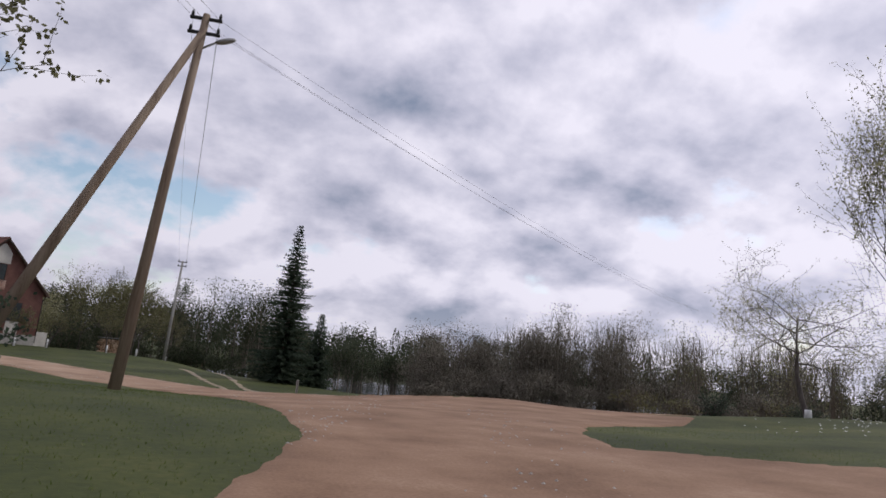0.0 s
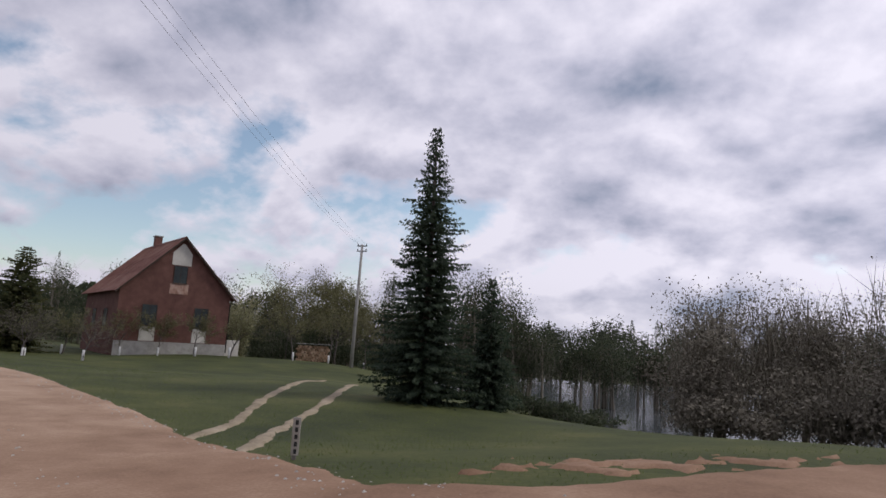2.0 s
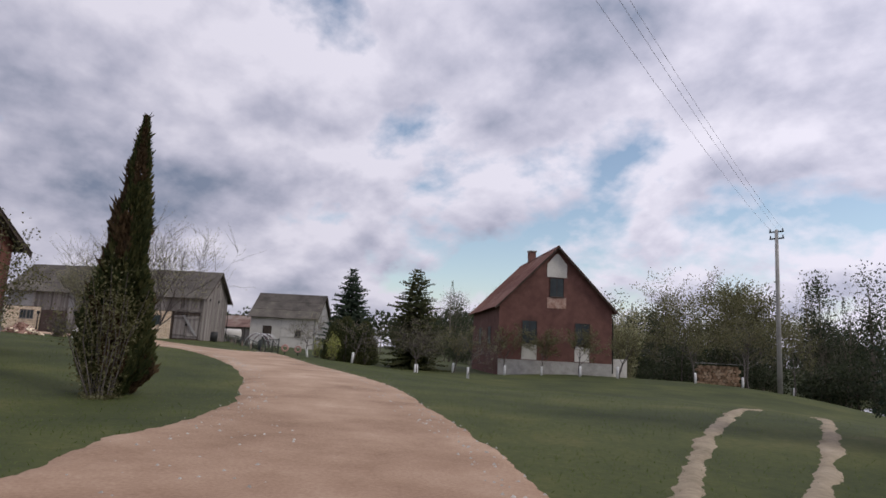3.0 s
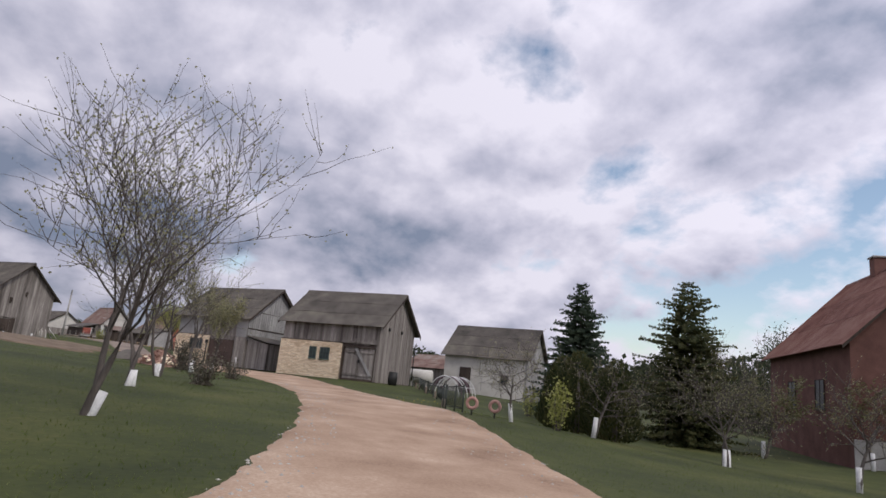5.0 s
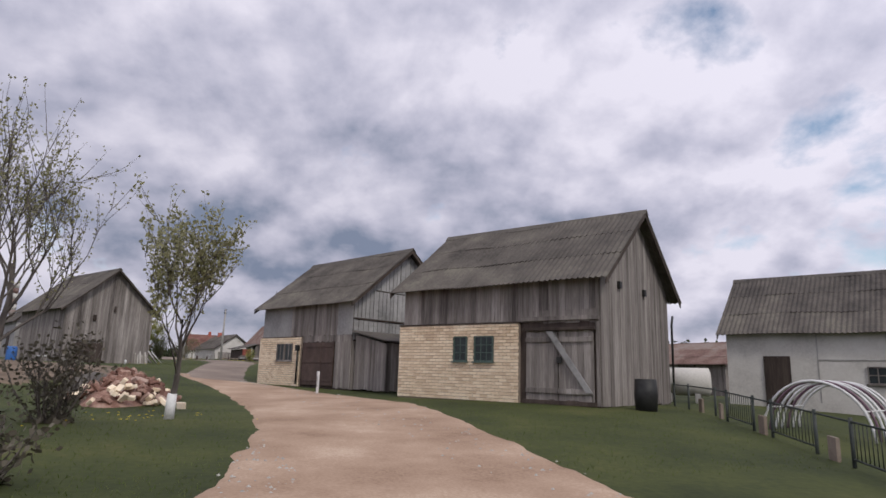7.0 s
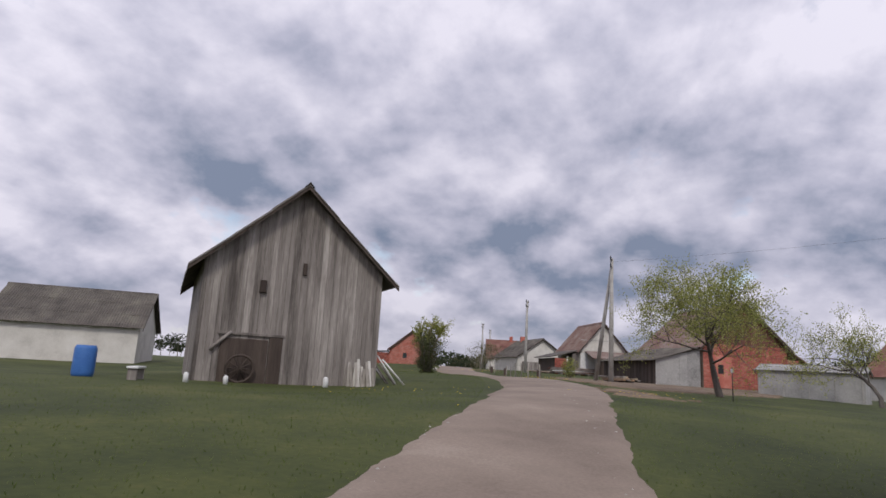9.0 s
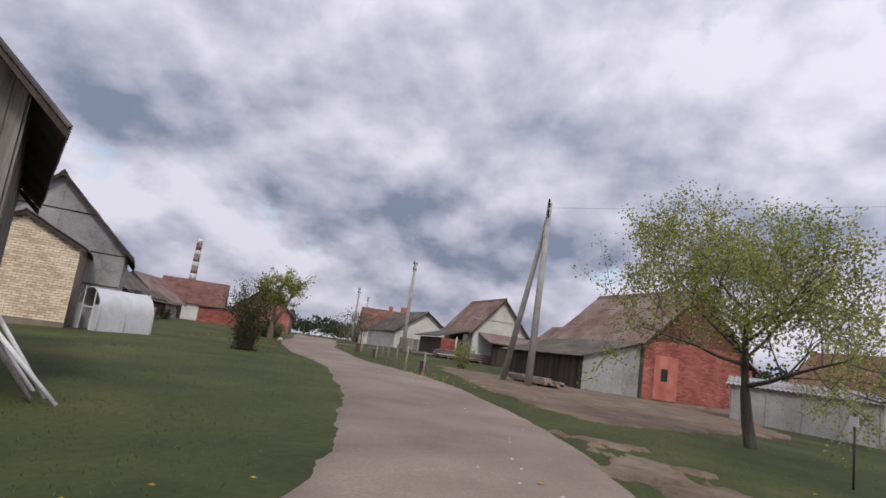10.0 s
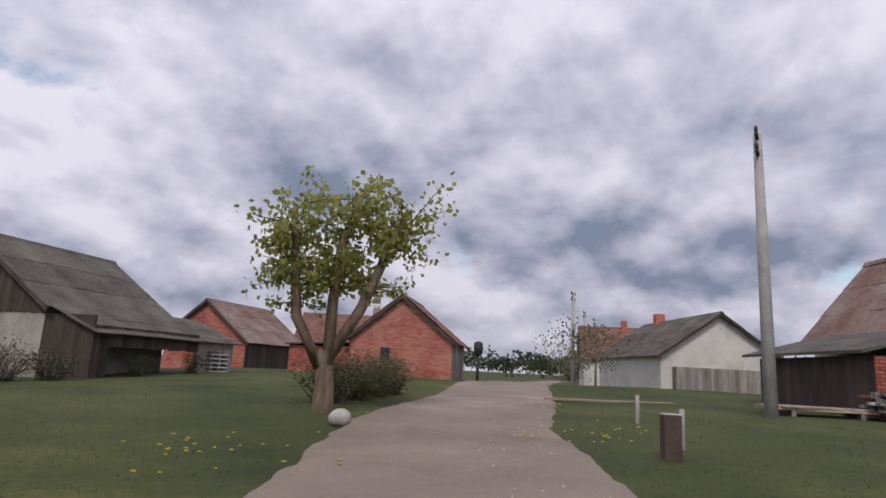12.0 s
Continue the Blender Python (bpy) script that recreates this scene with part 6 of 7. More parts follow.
def iron_fence():
    posts = [(-54.6, 45.2), (-53.0, 44.9), (-50.9, 44.6), (-49.6, 44.2), (-48.0, 43.9), (-47.2, 43.8), (-45.5, 43.5), (-44.4, 43.3), (-42.4, 42.8), (-40.3, 42.0), (-38.9, 41.4), (-38.3, 41.2), (-37.4, 40.9), (-36.9, 40.75), (-35.2, 40.4), (-33.8, 40.1)]
    kinds = "r..b.b.bbb.h.bb"
    f = holder("iron_fence", *posts[0], None, 0, "low dark green iron garden fence with barred panels", "fence")
    o = f.matrix_basis.translation
    for i, (x, y) in enumerate(posts):
        z = ground_z(x, y)
        tube("fence_post", [(x - o.x, y - o.y, z - o.z - 0.3), (x - o.x, y - o.y, z - o.z + (0.92 if i > 8 else 0.72))], 0.03, "fence_paint", f, 8)
    for i, kind in enumerate(kinds):
        (x0, y0), (x1, y1) = posts[i], posts[i + 1]
        a, b = Vector((x0 - o.x, y0 - o.y, ground_z(x0, y0) - o.z)), Vector((x1 - o.x, y1 - o.y, ground_z(x1, y1) - o.z))
        top = 0.85 if i > 7 else 0.66
        p = new("panel")
        p.parent = f
        if kind == "h":
            tube("hoop_frame", [a, a + Vector((0, 0, 0.95)), a.lerp(b, 0.12) + Vector((0, 0, 1.05)), a.lerp(b, 0.88) + Vector((0, 0, 1.05)), b + Vector((0, 0, 0.95)), b], 0.022, "fence_paint", p, 6)
            continue
        for hh in ((0.12, top) if kind == "b" else (top,)):
            tube("rail", [a + Vector((0, 0, hh)), b + Vector((0, 0, hh))], 0.018, "fence_paint", p, 6)
        if kind == ".":
            c, d = a.lerp(b, 0.5), (b - a).normalized() * 0.13
            plate = bmesh.new()
            n = Vector((-d.y, d.x, 0)).normalized() * 0.03
            vs = [plate.verts.new(c + e) for e in (-d - n, d - n, d + n, -d + n)] + [plate.verts.new(c + e + Vector((0, 0, 0.36))) for e in (-d - n, d - n, d + n, -d + n)]
            for q in ((3, 2, 1, 0), (4, 5, 6, 7), (0, 1, 5, 4), (1, 2, 6, 5), (2, 3, 7, 6), (3, 0, 4, 7)):
                plate.faces.new([vs[k] for k in q])
            part("plate", plate, "mortar", p, "small pale concrete plate")
        if kind == "b":
            n = max(3, int((b - a).length / 0.12))
            for k in range(1, n):
                q = a.lerp(b, k / n)
                tube("bar", [q + Vector((0, 0, 0.12)), q + Vector((0, 0, top))], 0.008, "fence_paint", p, 5)


iron_fence()


def ring(name, R, r, mat, parent, m, seg=28, sides=10, label=""):
    V, F = [], []
    for i in range(seg):
        a = 2 * math.pi * i / seg
        for k in range(sides):
            b = 2 * math.pi * k / sides
            V.append(((R + r * math.cos(b)) * math.cos(a), r * 1.15 * math.sin(b), (R + r * math.cos(b)) * math.sin(a)))
    for i in range(seg):
        for k in range(sides):
            F.append((i * sides + k, ((i + 1) % seg) * sides + k, ((i + 1) % seg) * sides + (k + 1) % sides, i * sides + (k + 1) % sides))
    ob = from_lists(name, V, F, mat, parent, label, smooth=True)
    ob.matrix_basis = m
    return ob


for x, y, tt in ((-32.2, 39.7, 60), (-31.9, 40.35, 60)):
    h = holder("tyre_planter", x, y, None, tt, "old car tyre painted faded pink, upright in the garden", "tyre", "painted tyres")
    ring("tyre", 0.155, 0.05, "pink", h, pose(0, 0, 0.36))
    tube("support", [(0, 0.04, -0.2), (0, 0.04, 0.25)], 0.025, "iron", h)


def climbing_tunnel(x, y, turn):
    h = holder("climbing_tunnel", x, y, None, turn, "playground tunnel of white and violet hoops", "playground frame")
    for k in range(7):
        yy = -1.0 + k * 0.34
        pts = [(1.0 * math.cos(a), yy, 1.12 * math.sin(a)) for a in [math.pi * i / 18 for i in range(19)]]
        tube("hoop", pts, 0.028, "purple_paint" if k % 3 == 1 else "white_paint", h, 8)
    for a in (30, 90, 150):
        tube("tie_bar", [(1.0 * math.cos(radians(a)), -1.0, 1.12 * math.sin(radians(a))), (1.0 * math.cos(radians(a)), 1.04, 1.12 * math.sin(radians(a)))], 0.018, "white_paint", h, 6)


climbing_tunnel(-48.17, 45.71, 38)

tank = holder("storage_tank", -58.35, 47.27, None, 60, "pale horizontal steel storage tank on blocks", "tank")
tube("tank_body", [(-0.95, 0, 0.75), (-0.88, 0, 0.75), (0.88, 0, 0.75), (0.95, 0, 0.75)], [0.35, 0.52, 0.52, 0.35], "plaster", tank, 24)
for x in (-0.5, 0.5):
    plain((x - 0.1, -0.4, -0.2, x + 0.1, 0.4, 0.32), "support_block", "concrete", tank)

bin_h = holder("scrap_barrel", -51.29, 42.96, None, 52, "dark barrel of scrap beside the barn corner", "barrel")
tube("barrel", [(0, 0, -0.05), (0, 0, 0.4), (0, 0, 0.8)], [0.27, 0.3, 0.27], "iron", bin_h, 16)

shell("low_barn", -78.32, 57.60, 0.2, 25, 9.0, 6.0, 1.9, 3.3, "low board barn with brown roof behind the yard", ("wood",) * 4, roof="slate_red", category="barn")
shell("red_roof_house", -150.5, -26.8, 2.0, 120, 8.0, 7.0, 2.4, 5.4, "house with mottled red roof behind the brick hut", ("plaster",) * 4, roof="tile_red", category="house")
shell("far_house", -92.96, -12.57, 1.2, 130, 9.0, 7.0, 2.3, 4.8, "pale house with dark grey roof behind the barn", ("plaster",) * 4, roof="slate", category="house")
shell("far_house", -143.60, 24.08, 1.2, 210, 8.0, 7.0, 2.6, 5.6, "far house with pale gable and dark window", ("plaster",) * 4, roof="slate_red", category="house")
shell("far_house", -126.88, 45.23, 1.0, 215, 7.0, 6.0, 2.4, 5.2, "house with faded red roof behind the apple trees", ("plaster",) * 4, roof="tile_red", category="house")


def rubble_heap(x, y):
    rnd = random.Random(77)
    h = holder("brick_rubble_heap", x, y, None, 0, "heap of broken red and pale bricks dumped on the grass", "rubble heap")
    protos = {}
    V, F = [], []
    n = 26
    for i in range(n):
        a = 2 * math.pi * i / n
        for t, zz in ((1.0, -0.1), (0.6, 0.32), (0.25, 0.62)):
            rr = t * (1 + 0.15 * math.sin(3 * a + 1))
            V.append((math.cos(a) * rr * 1.7, math.sin(a) * rr * 1.1, zz))
    V.append((0, 0, 0.72))
    for i in range(n):
        j = (i + 1) % n
        F += [(i * 3, j * 3, j * 3 + 1, i * 3 + 1), (i * 3 + 1, j * 3 + 1, j * 3 + 2, i * 3 + 2), (i * 3 + 2, j * 3 + 2, 3 * n)]
    from_lists("rubble_core", V, F, "rubble", h)
    for k in range(230):
        a, t = rnd.uniform(0, 6.283), rnd.random() ** 0.6
        px_, py_ = math.cos(a) * t * 1.75, math.sin(a) * t * 1.15
        zz = max(0.03, 0.74 * (1 - t) ** 0.8 + rnd.uniform(-0.02, 0.08))
        ang = math.atan2(py_, px_)
        pale = (px_ * 0.9 + py_ * 0.5 > 0.95 and rnd.random() < 0.5) or rnd.random() < 0.05
        mat = "white_brick" if pale else "rubble"
        m = pose(px_ * (1.12 if pale else 1), py_ * (1.1 if pale else 1), zz, rnd.uniform(-50, 50), rnd.uniform(-50, 50), rnd.uniform(0, 360)) @ Matrix.Diagonal((rnd.uniform(0.6, 1.25), rnd.uniform(0.8, 1.3), rnd.uniform(0.8, 1.3), 1))
        if mat not in protos:
            protos[mat] = part("brick", bevelled_box(-0.125, -0.06, -0.045, 0.125, 0.06, 0.045, 0.01), mat, h)
            protos[mat].matrix_basis = m
        else:
            again(protos[mat], h, m)
    return h


rubble_heap(-51.69, 29.69)
blk = holder("pale_block", -50.26, 31.57, None, 20, "single pale building block on the grass", "block")
part("block", bevelled_box(-0.2, -0.1, -0.05, 0.2, 0.1, 0.14, 0.012), "white_brick", blk)
tarp = holder("tarpaulin_heap", -53.58, 27.98, None, 15, "grey tarpaulin over a low heap", "tarpaulin")
V, F = [], []
for j in range(9):
    for i in range(13):
        u, v = i / 6 - 1, j / 4 - 1
        V.append((u * 1.3, v * 0.9, max(-0.1, 0.55 * (1 - u * u) * (1 - v * v) + 0.06 * noise.noise((u * 3, v * 3, 1)) - 0.04)))
for j in range(8):
    for i in range(12):
        a = j * 13 + i
        F.append((a, a + 1, a + 14, a + 13))
from_lists("tarpaulin", V, F, "slate", tarp, smooth=True)

post = holder("marker_post", -56.09, 33.88, None, 40, "short pale marker post by the gates", "post")
plain((-0.05, -0.03, -0.2, 0.05, 0.03, 0.75), "post", "white_paint", post)
plain((-0.03, -0.036, 0.25, 0.03, -0.031, 0.6), "mark", "concrete", post, 0.001)

# by the tall barn: leaning pickets, junk and a blue barrel
rnd = random.Random(5)
pk = holder("picket_bundle", -81.25, 17.95, None, 138, "bundle of old pale pickets leaning on the barn corner", "pickets")
for k in range(15):
    x = -0.45 + 0.062 * k
    o = plain((-0.045, -0.012, -0.1, 0.045, 0.012, rnd.uniform(0.6, 0.9)), "picket", "post_wood" if rnd.random() < 0.85 else "plaster", pk, 0.004)
    o.matrix_basis = pose(x, rnd.uniform(-0.2, 0.05), 0.0, rnd.uniform(-20, -8), rnd.uniform(-9, 9), rnd.uniform(-15, 15))
ps = holder("pole_bundle", -82.58, 17.68, None, 48, "peeled poles leaning against the barn side", "poles")
for k in range(6):
    tube("peeled_pole", [(0.3 * k - 0.6, rnd.uniform(0.5, 0.8), 0.03), (0.3 * k - 0.75, 0.0, rnd.uniform(0.7, 1.0))], 0.03, "white_paint" if k % 2 else "wood", ps, 7)
br = holder("blue_barrel", -75.2, 12.6, None, 0, "blue plastic barrel behind the barn corner", "barrel")
tube("barrel", [(0, 0, -0.05), (0, 0, 0.1), (0, 0, 0.75), (0, 0, 0.85)], [0.26, 0.29, 0.29, 0.25], "blue", br, 18)
bn = holder("plank_bench", -75.6, 14.2, None, 40, "low bench of pale planks", "bench")
plain((-0.6, -0.15, 0.3, 0.6, 0.15, 0.36), "bench_top", "white_paint", bn)
for x in (-0.5, 0.5):
    plain((x - 0.04, -0.12, -0.15, x + 0.04, 0.12, 0.3), "leg", "wood", bn)
wh = holder("old_cart_wheel", -78.38, 15.3, None, 138, "dark spoked cart wheel leaning on the barn wall", "wheel")
ring("rim", 0.42, 0.04, "wood_dark", wh, pose(0, 0, 0.43, 12, 0, 0))
for k in range(6):
    a = math.pi * k / 6
    tube("spoke", [(0.4 * math.cos(a), -0.085 * math.sin(a), 0.43 + 0.4 * math.sin(a)), (-0.4 * math.cos(a), 0.085 * math.sin(a), 0.43 - 0.4 * math.sin(a))], 0.018, "wood_dark", wh, 6)
for i, (x, y, s) in enumerate(((-77.2, 15.9, 0.11), (-76.4, 15.2, 0.12), (-80.0, 17.4, 0.14))):
    cn = holder("white_canister", x, y, None, 30 * i, "small white canister standing in the grass", "canister", "canisters")
    tube("canister", [(0, 0, -0.03), (0, 0, s * 1.9), (0, 0, s * 2.3)], [s * 0.6, s * 0.6, s * 0.25], "white_paint", cn, 12)


def polytunnel(x, y, turn):
    h = holder("polytunnel", x, y, None, turn, "small polythene greenhouse with arched wooden frame", "greenhouse")
    W, Hh, L = 0.85, 1.6, 2.2
    arc = [(W * math.cos(a), 0.75 + (Hh - 0.75) * math.sin(a)) for a in [math.pi * i / 16 for i in range(17)]]
    outline = [(W, -0.1)] + arc + [(-W, -0.1)]
    V, F = [], []
    for yy in (-L / 2, L / 2):
        V += [(p[0], yy, p[1]) for p in outline] + [(p[0] * 0.985, yy, p[1] - 0.012) for p in outline]
    n = len(outline)
    for i in range(n - 1):
        F += [(i, i + 1, 2 * n + i + 1, 2 * n + i), (n + i, 3 * n + i, 3 * n + i + 1, n + i + 1)]
    from_lists("film", V, F, "plastic", h, smooth=True)
    for yy in (-L / 2, 0, L / 2):
        tube("arch", [(p[0] * 1.01, yy, p[1]) for p in outline], 0.022, "white_paint", h, 6)
    for yy in (-L / 2, L / 2):
        for x0 in (-0.4, 0.4):
            plain((x0 - 0.03, yy - 0.02, -0.1, x0 + 0.03, yy + 0.02, 1.62), "door_jamb", "white_paint", h)
        plain((-0.4, yy - 0.018, 0.8, 0.4, yy + 0.018, 0.86), "cross_rail", "white_paint", h)
        for x0, x1 in ((-0.93, -0.43), (0.43, 0.93)):
            plain((x0, yy - 0.006, -0.05, x1, yy + 0.006, 0.95), "end_film", "plastic", h, 0.002)


polytunnel(-97.2, 6.9, 250)

# fence along the village road
POSTS = [(-97.17, 19.82, 0.8), (-100.06, 18.35, 0.95), (-102.73, 17.14, 0.95), (-104.56, 16.18, 0.95), (-106.63, 15.21, 0.75), (-107.21, 14.69, 0.7), (-111.55, 12.30, 0.5), (-114.56, 10.99, 0.5)]
for x, y, hh in POSTS:
    p = holder("fence_post", x, y, None, 30, "weathered grey wooden fence post in the verge", "post", "roadside fence posts")
    tube("post", [(0, 0, -0.3), (0.01, 0, hh * 0.5), (0.02 * math.sin(x), 0.02 * math.cos(x), hh), (0.02 * math.sin(x), 0.02 * math.cos(x), hh + 0.012)], [0.045, 0.04, 0.037, 0.025], "post_wood", p, 7)
    tube("staple", [(0, -0.055, hh * 0.7), (0, -0.06, hh * 0.7 + 0.04)], 0.006, "iron", p, 4)
for x, y in ((-97.50, 19.69), (-110.69, 12.34), (-107.32, 14.56)):
    p = holder("bollard", x, y, None, 28, "short rusty brown square bollard with pale rim", "bollard", "rusty bollards")
    plain((-0.1, -0.1, -0.2, 0.1, 0.1, 0.5), "sleeve", "gate_brown", p)
    plain((-0.107, -0.107, 0.5, 0.107, 0.107, 0.52), "rim", "concrete", p)
for (x0, y0, h0), (x1, y1, h1) in zip(POSTS[:-2], POSTS[1:-2]):
    for k in (0.25, 0.55, 0.8):
        xa, ya, xb, yb = x0, y0, x1, y1
        w = tube("fence_wire", [(xa, ya, ground_z(xa, ya) + k), (xb, yb, ground_z(xb, yb) + k)], 0.003, "wire", None, 4)
        tagged(w, "thin wire strung between the fence posts", "wire", "fence wires")


def board_pile(x, y, turn, n, length, label, mats=("wood", "log"), step=0.05):
    rr = random.Random(int(abs(x + y) * 7))
    h = holder("board_pile", x, y, None, turn, label, "boards")
    for xx in (-length * 0.3, length * 0.3):
        plain((xx - 0.05, -0.5, -0.1, xx + 0.05, 0.5, 0.12), "bearer", "wood", h)
    for k in range(n):
        o = plain((-length / 2, -0.09, 0, length / 2, 0.09, step * 0.9), "board", mats[k % len(mats)], h, 0.006)
        o.matrix_basis = pose(rr.uniform(-0.25, 0.25), -0.4 + 0.2 * (k % 5), 0.125 + step * (k // 5), 0, 0, rr.uniform(-4, 4))


board_pile(-102.79, 23.32, 32, 12, 3.4, "stack of sawn yellowish beams behind the braced pole", ("log", "wood", "sand"), 0.09)
board_pile(-121.21, 16.77, 118, 34, 4.2, "stack of weathered boards in front of the porch", ("wood", "slate_red", "post_wood", "wood", "white_paint", "wood_brown"), 0.075)
board_pile(-120.33, 13.79, 110, 10, 2.4, "loose pile of old boards and firewood on the grass", ("log", "wood"))
plank1 = holder("long_plank", -120.42, 8.82, None, 135, "long pale plank lying in the grass", "plank")
part("plank", bevelled_box(-2.0, -0.09, -0.02, 2.0, 0.09, 0.05, 0.01), "sand", plank1)
st = holder("field_stone", -110.54, 7.43, None, 0, "pale rounded field stone at the road's edge", "stone")
bm = bmesh.new()
bmesh.ops.create_icosphere(bm, subdivisions=3, radius=0.18)
for v in bm.verts:
    v.co *= 1 + 0.16 * noise.noise(v.co * 4)
    v.co.z = v.co.z * 0.8 + 0.12
part("stone", bm, "stone", st, smooth=True)

pal = holder("pallet_stack", -119.73, -7.41, None, 10, "stack of pale wooden pallets by the barn", "pallets")
for k in range(5):
    plain((-0.5, -0.4, 0.02 + 0.17 * k, 0.5, 0.4, 0.05 + 0.17 * k), "pallet_deck", "white_paint", pal)
    for x in (-0.45, 0, 0.45):
        plain((x - 0.05, -0.4, 0.055 + 0.17 * k, x + 0.05, 0.4, 0.165 + 0.17 * k), "pallet_block", "wood", pal)

low = shell("low_shed", -103.12, 33.70, ground_z(-103.12, 33.70), 74, 5.0, 2.6, 1.45, 1.75, "long low shed clad in grey sheeting beside the garden", ("sheet",) * 4, over=0.15, roof="sheet", category="shed")
for k in range(5):
    plain((-2.45 + k * 1.2, -1.335, 0.0, -2.39 + k * 1.2, -1.304, 1.4), "cover_strip", "concrete", low, 0.004)
    plain((-2.45 + k * 1.2, 1.304, 0.0, -2.39 + k * 1.2, 1.335, 1.4), "cover_strip", "concrete", low, 0.004)

# water tower and banded chimney far off
wt = holder("water_tower", -160.54, -16.94, None, 0, "far dark water tower on a thin shaft", "water tower")
tube("shaft", [(0, 0, -0.5), (0, 0, 2.6)], 0.16, "iron", wt, 12)
tube("tank", [(0, 0, 2.6), (0, 0, 2.9), (0, 0, 4.0), (0, 0, 4.2)], [0.16, 0.48, 0.48, 0.15], "iron", wt, 16)
cz = holder("factory_chimney", -216.83, -74.45, None, 25, "tall far chimney banded in white and red", "chimney")
for k in range(14):
    tube("chimney_band", [(0, 0, k * 1.55 - 0.3), (0, 0, k * 1.55 + 1.24)], [1.1 - 0.03 * k, 1.08 - 0.03 * k], "plaster" if k % 2 else "slate_red", cz, 12)


# ---------------------------------------------------------------- grass, flowers and loose stones
def off_road(P):
    poly = JUNCTION
    d = seg_dist(P, poly, True)
    free = ~inside(P, poly) & (d > 0.05)
    for line, w in ((ROAD_NARROW, 1.3), (ROAD_WIDE, 1.58)):
        free &= seg_dist(P, line, False) > w + 0.05
    bed = BED
    return free & ~inside(P, bed)


def along(line, n, spread, rng):
    a = np.array(line, float)
    seg = np.hypot(*np.diff(a, axis=0).T)
    t = rng.random(n) * seg.sum()
    k = np.minimum(np.searchsorted(np.cumsum(seg), t), len(seg) - 1)
    f = (t - np.r_[0, np.cumsum(seg)][k]) / seg[k]
    p = a[k] + (a[k + 1] - a[k]) * f[:, None]
    d = (a[k + 1] - a[k]) / seg[k][:, None]
    off = rng.normal(0, 1, n)
    off = np.sign(off) * (np.abs(off) * spread + 1.0)
    return p + np.stack([-d[:, 1], d[:, 0]], 1) * off[:, None]


DRIVE = [(0, -6), (1.5, 4), (3.68, 12.13), (3.89, 17.73), (-0.74, 24.06), (-7.64, 28.61), (-19.46, 33.45), (-31.78, 36.86), (-41.84, 36.76), (-52.00, 33.01), (-62.41, 28.58), (-75.13, 25.32), (-84.41, 22.31), (-94.21, 18.42), (-107.15, 10.35), (-118.04, 5.42), (-130.45, 0.27)]


def tufts(n, seed):
    rng = np.random.default_rng(seed)
    P = along(DRIVE, n, 6.0, rng)
    P = P[off_road(P)]
    k = len(P)
    z = heights(P)
    h = rng.uniform(0.02, 0.05, k) * (0.7 + 0.6 * rng.random(k))
    a = rng.random(k) * 2 * np.pi
    w = rng.uniform(0.004, 0.010, k)
    lean = rng.normal(0, 0.025, (k, 2))
    base = np.c_[P, z - 0.01]
    d = np.c_[np.cos(a) * w, np.sin(a) * w, np.zeros(k)]
    tip = base + np.c_[lean, h]
    V = np.stack([base - d, base + d, tip], 1).reshape(-1, 3)
    F = np.arange(3 * k).reshape(-1, 3)
    ob = from_lists("grass_blades", V.tolist(), F.tolist(), "blade")
    tagged(ob, "uneven blades of spring grass along the road", "grass", kind="stuff")


tufts(260000, 3)


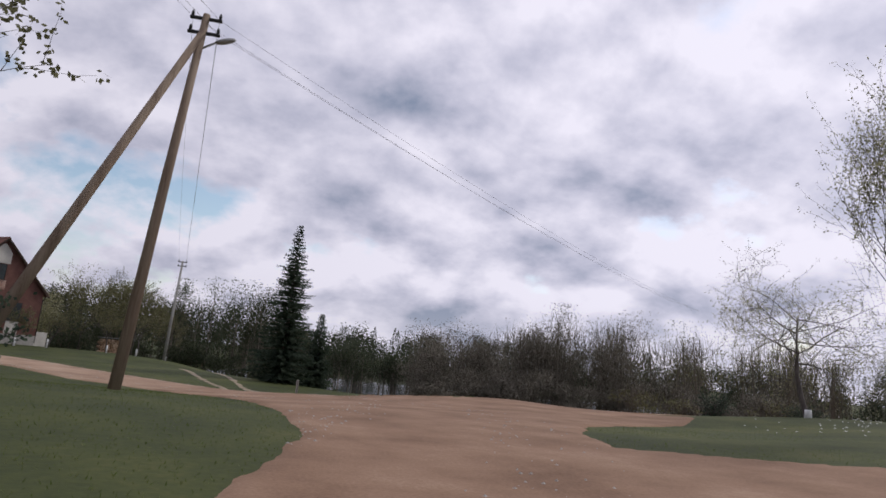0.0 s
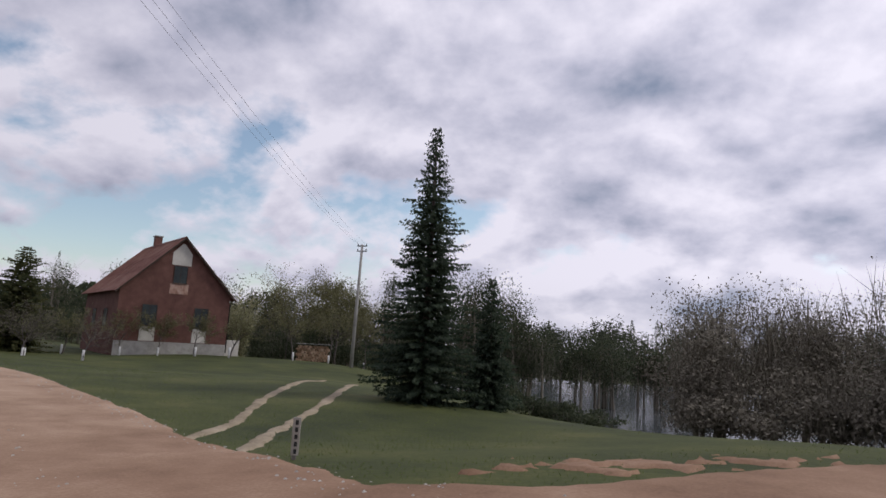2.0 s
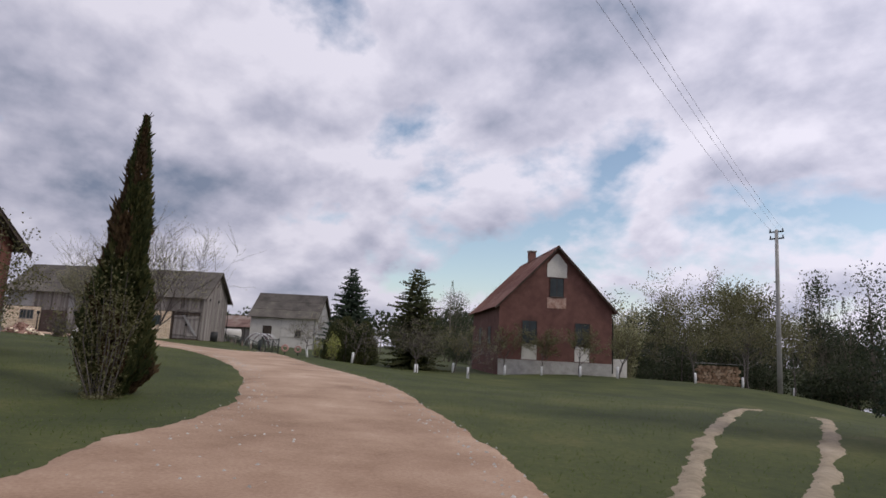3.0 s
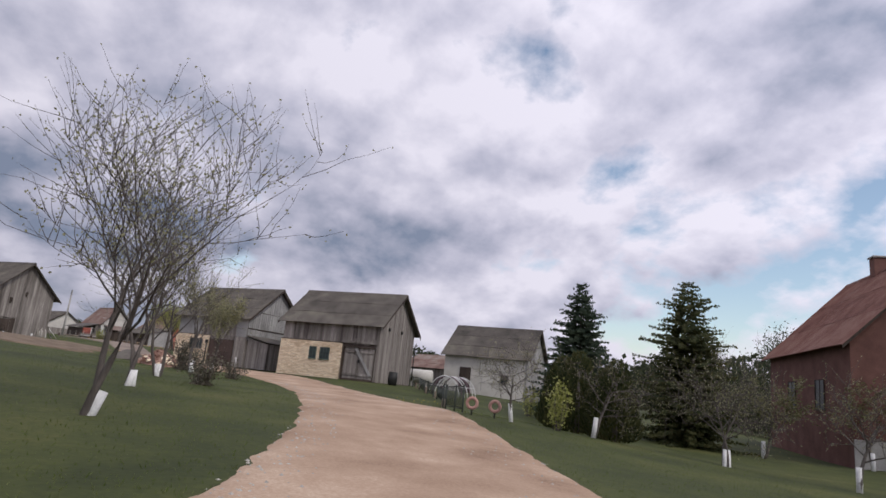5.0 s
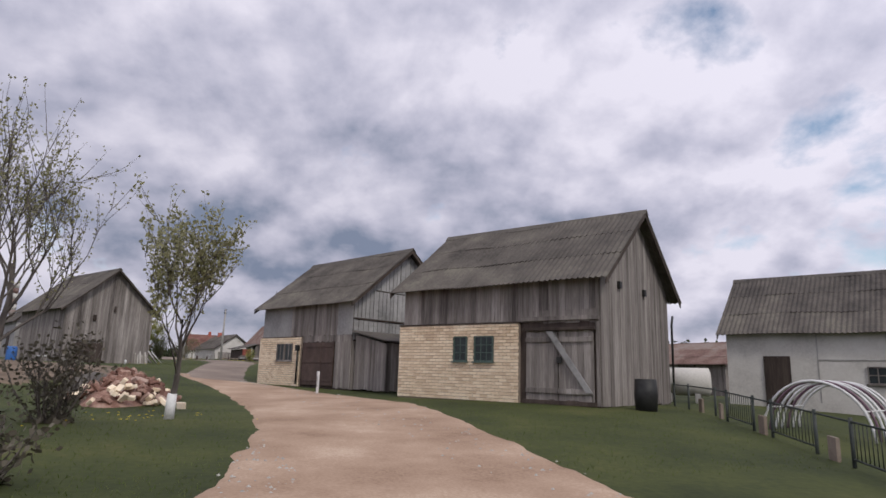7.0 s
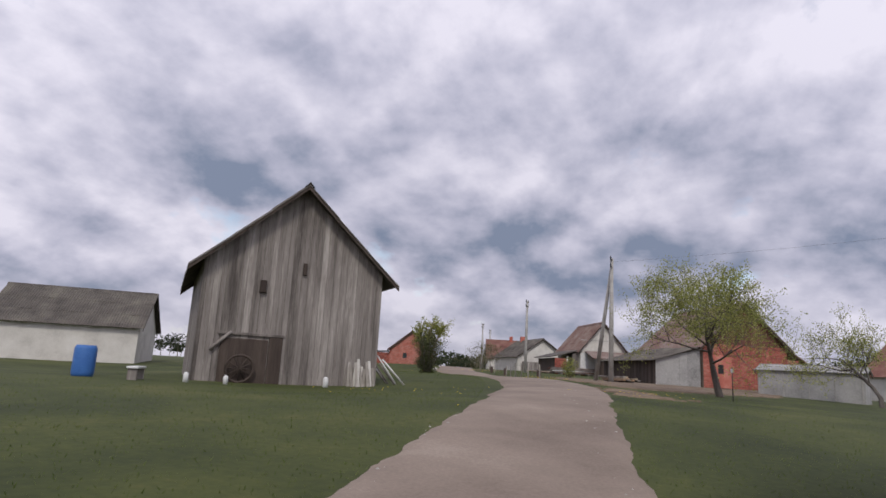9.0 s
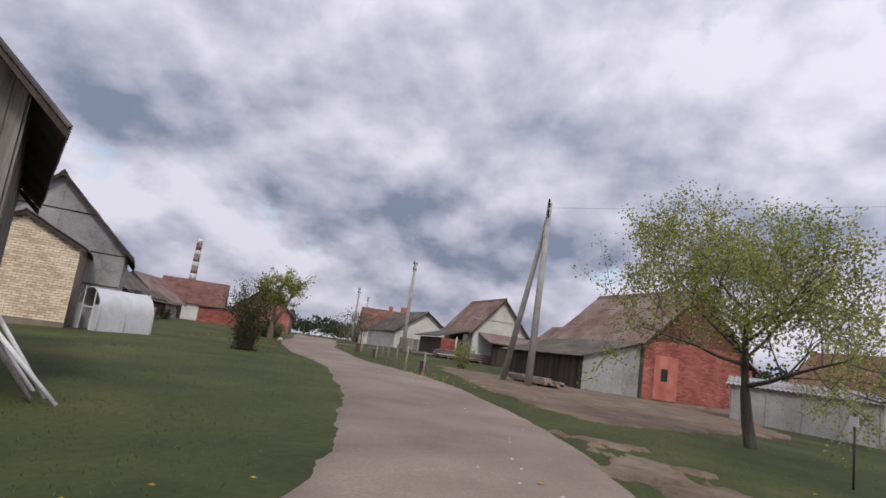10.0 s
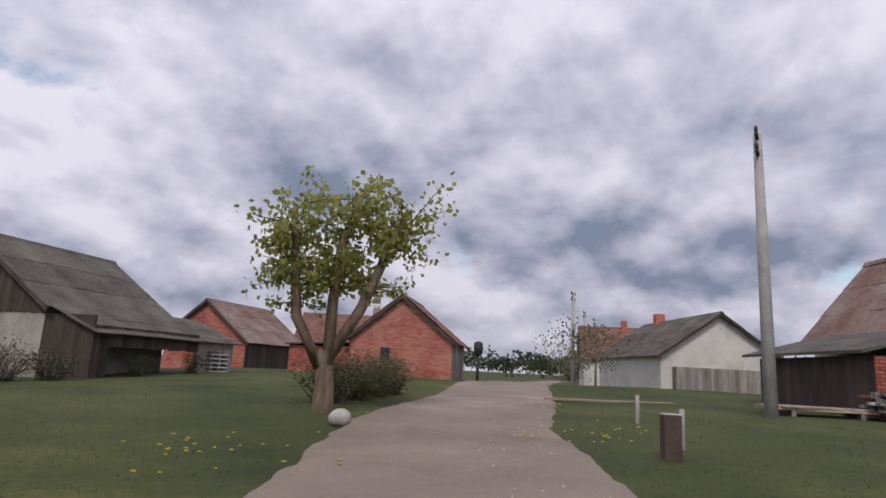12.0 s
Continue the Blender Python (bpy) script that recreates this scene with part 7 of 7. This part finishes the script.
def weeds(name, spots, mat, label, category, size, per, hgt, seed):
    rnd = random.Random(seed)
    V, F = [], []
    for x, y, r in spots:
        for _ in range(per):
            px_, py_ = x + rnd.gauss(0, r), y + rnd.gauss(0, r)
            zz = ground_z(px_, py_) + rnd.uniform(*hgt)
            n, s = len(V), size * rnd.uniform(0.7, 1.3)
            m = 6
            V.append((px_, py_, zz + 0.012))
            for k in range(m):
                V.append((px_ + s * math.cos(k * 1.047), py_ + s * math.sin(k * 1.047), zz))
            F += [(n, n + 1 + k, n + 1 + (k + 1) % m) for k in range(m)]
    tagged(from_lists(name, V, F, mat), label, category, kind="stuff")


weeds("dandelions", [(-92.98, 21.99, 0.9), (-94.73, 20.86, 0.7), (-96.38, 20.10, 0.6), (-107.57, 8.19, 0.8), (-104.64, 16.77, 1.2), (-111.70, 10.96, 0.7), (-116.02, 8.48, 0.6), (-104.30, 8.33, 1.0), (-82.14, 26.65, 0.9), (-46.85, 32.10, 0.8), (-39.33, 40.69, 1.0), (-78.01, 21.32, 1.5)], "dandelion", "yellow dandelions in the verge", "flowers", 0.028, 26, (0.06, 0.14), 5)
weeds("white_flowers", [(14.76, 13.73, 1.0), (16.48, 14.83, 0.9), (18.18, 16.45, 0.9)], "white_paint", "white spring flowers in the grass", "flowers", 0.035, 24, (0.05, 0.2), 6)


def loose_stones(n, seed):
    rng = np.random.default_rng(seed)
    P = along(DRIVE, n, 0.9, rng)
    free = off_road(P)
    d = seg_dist(P, JUNCTION, True)
    P = P[~free & ((d < 0.7) | (rng.random(n) < 0.25))]
    V, F = [], []
    for (x, y), z in zip(P, heights(P)):
        s = rng.uniform(0.008, 0.03)
        m = len(V)
        j = rng.uniform(0.7, 1.3, 6) * s
        V += [(x + j[0], y, z + 0.05), (x - j[1], y, z + 0.05), (x, y + j[2], z + 0.05), (x, y - j[3], z + 0.05), (x, y, z + 0.05 + j[4] * 0.7), (x, y, z + 0.0)]
        F += [(m, m + 2, m + 4), (m + 2, m + 1, m + 4), (m + 1, m + 3, m + 4), (m + 3, m, m + 4)]
    tagged(from_lists("loose_stones", V, F, "stone"), "loose pale stones on the gravel and its edges", "stones", kind="stuff")


loose_stones(9000, 9)

tagp = holder("marker_stake", -87.07, 29.27, None, 20, "thin iron stake with a small white tag beside the garden", "stake")
tube("stake", [(0, 0, -0.3), (0, 0, 1.15)], 0.018, "iron", tagp, 6)
plain((-0.09, -0.02, 0.95, 0.09, -0.012, 1.1), "tag", "white_paint", tagp, 0.003)
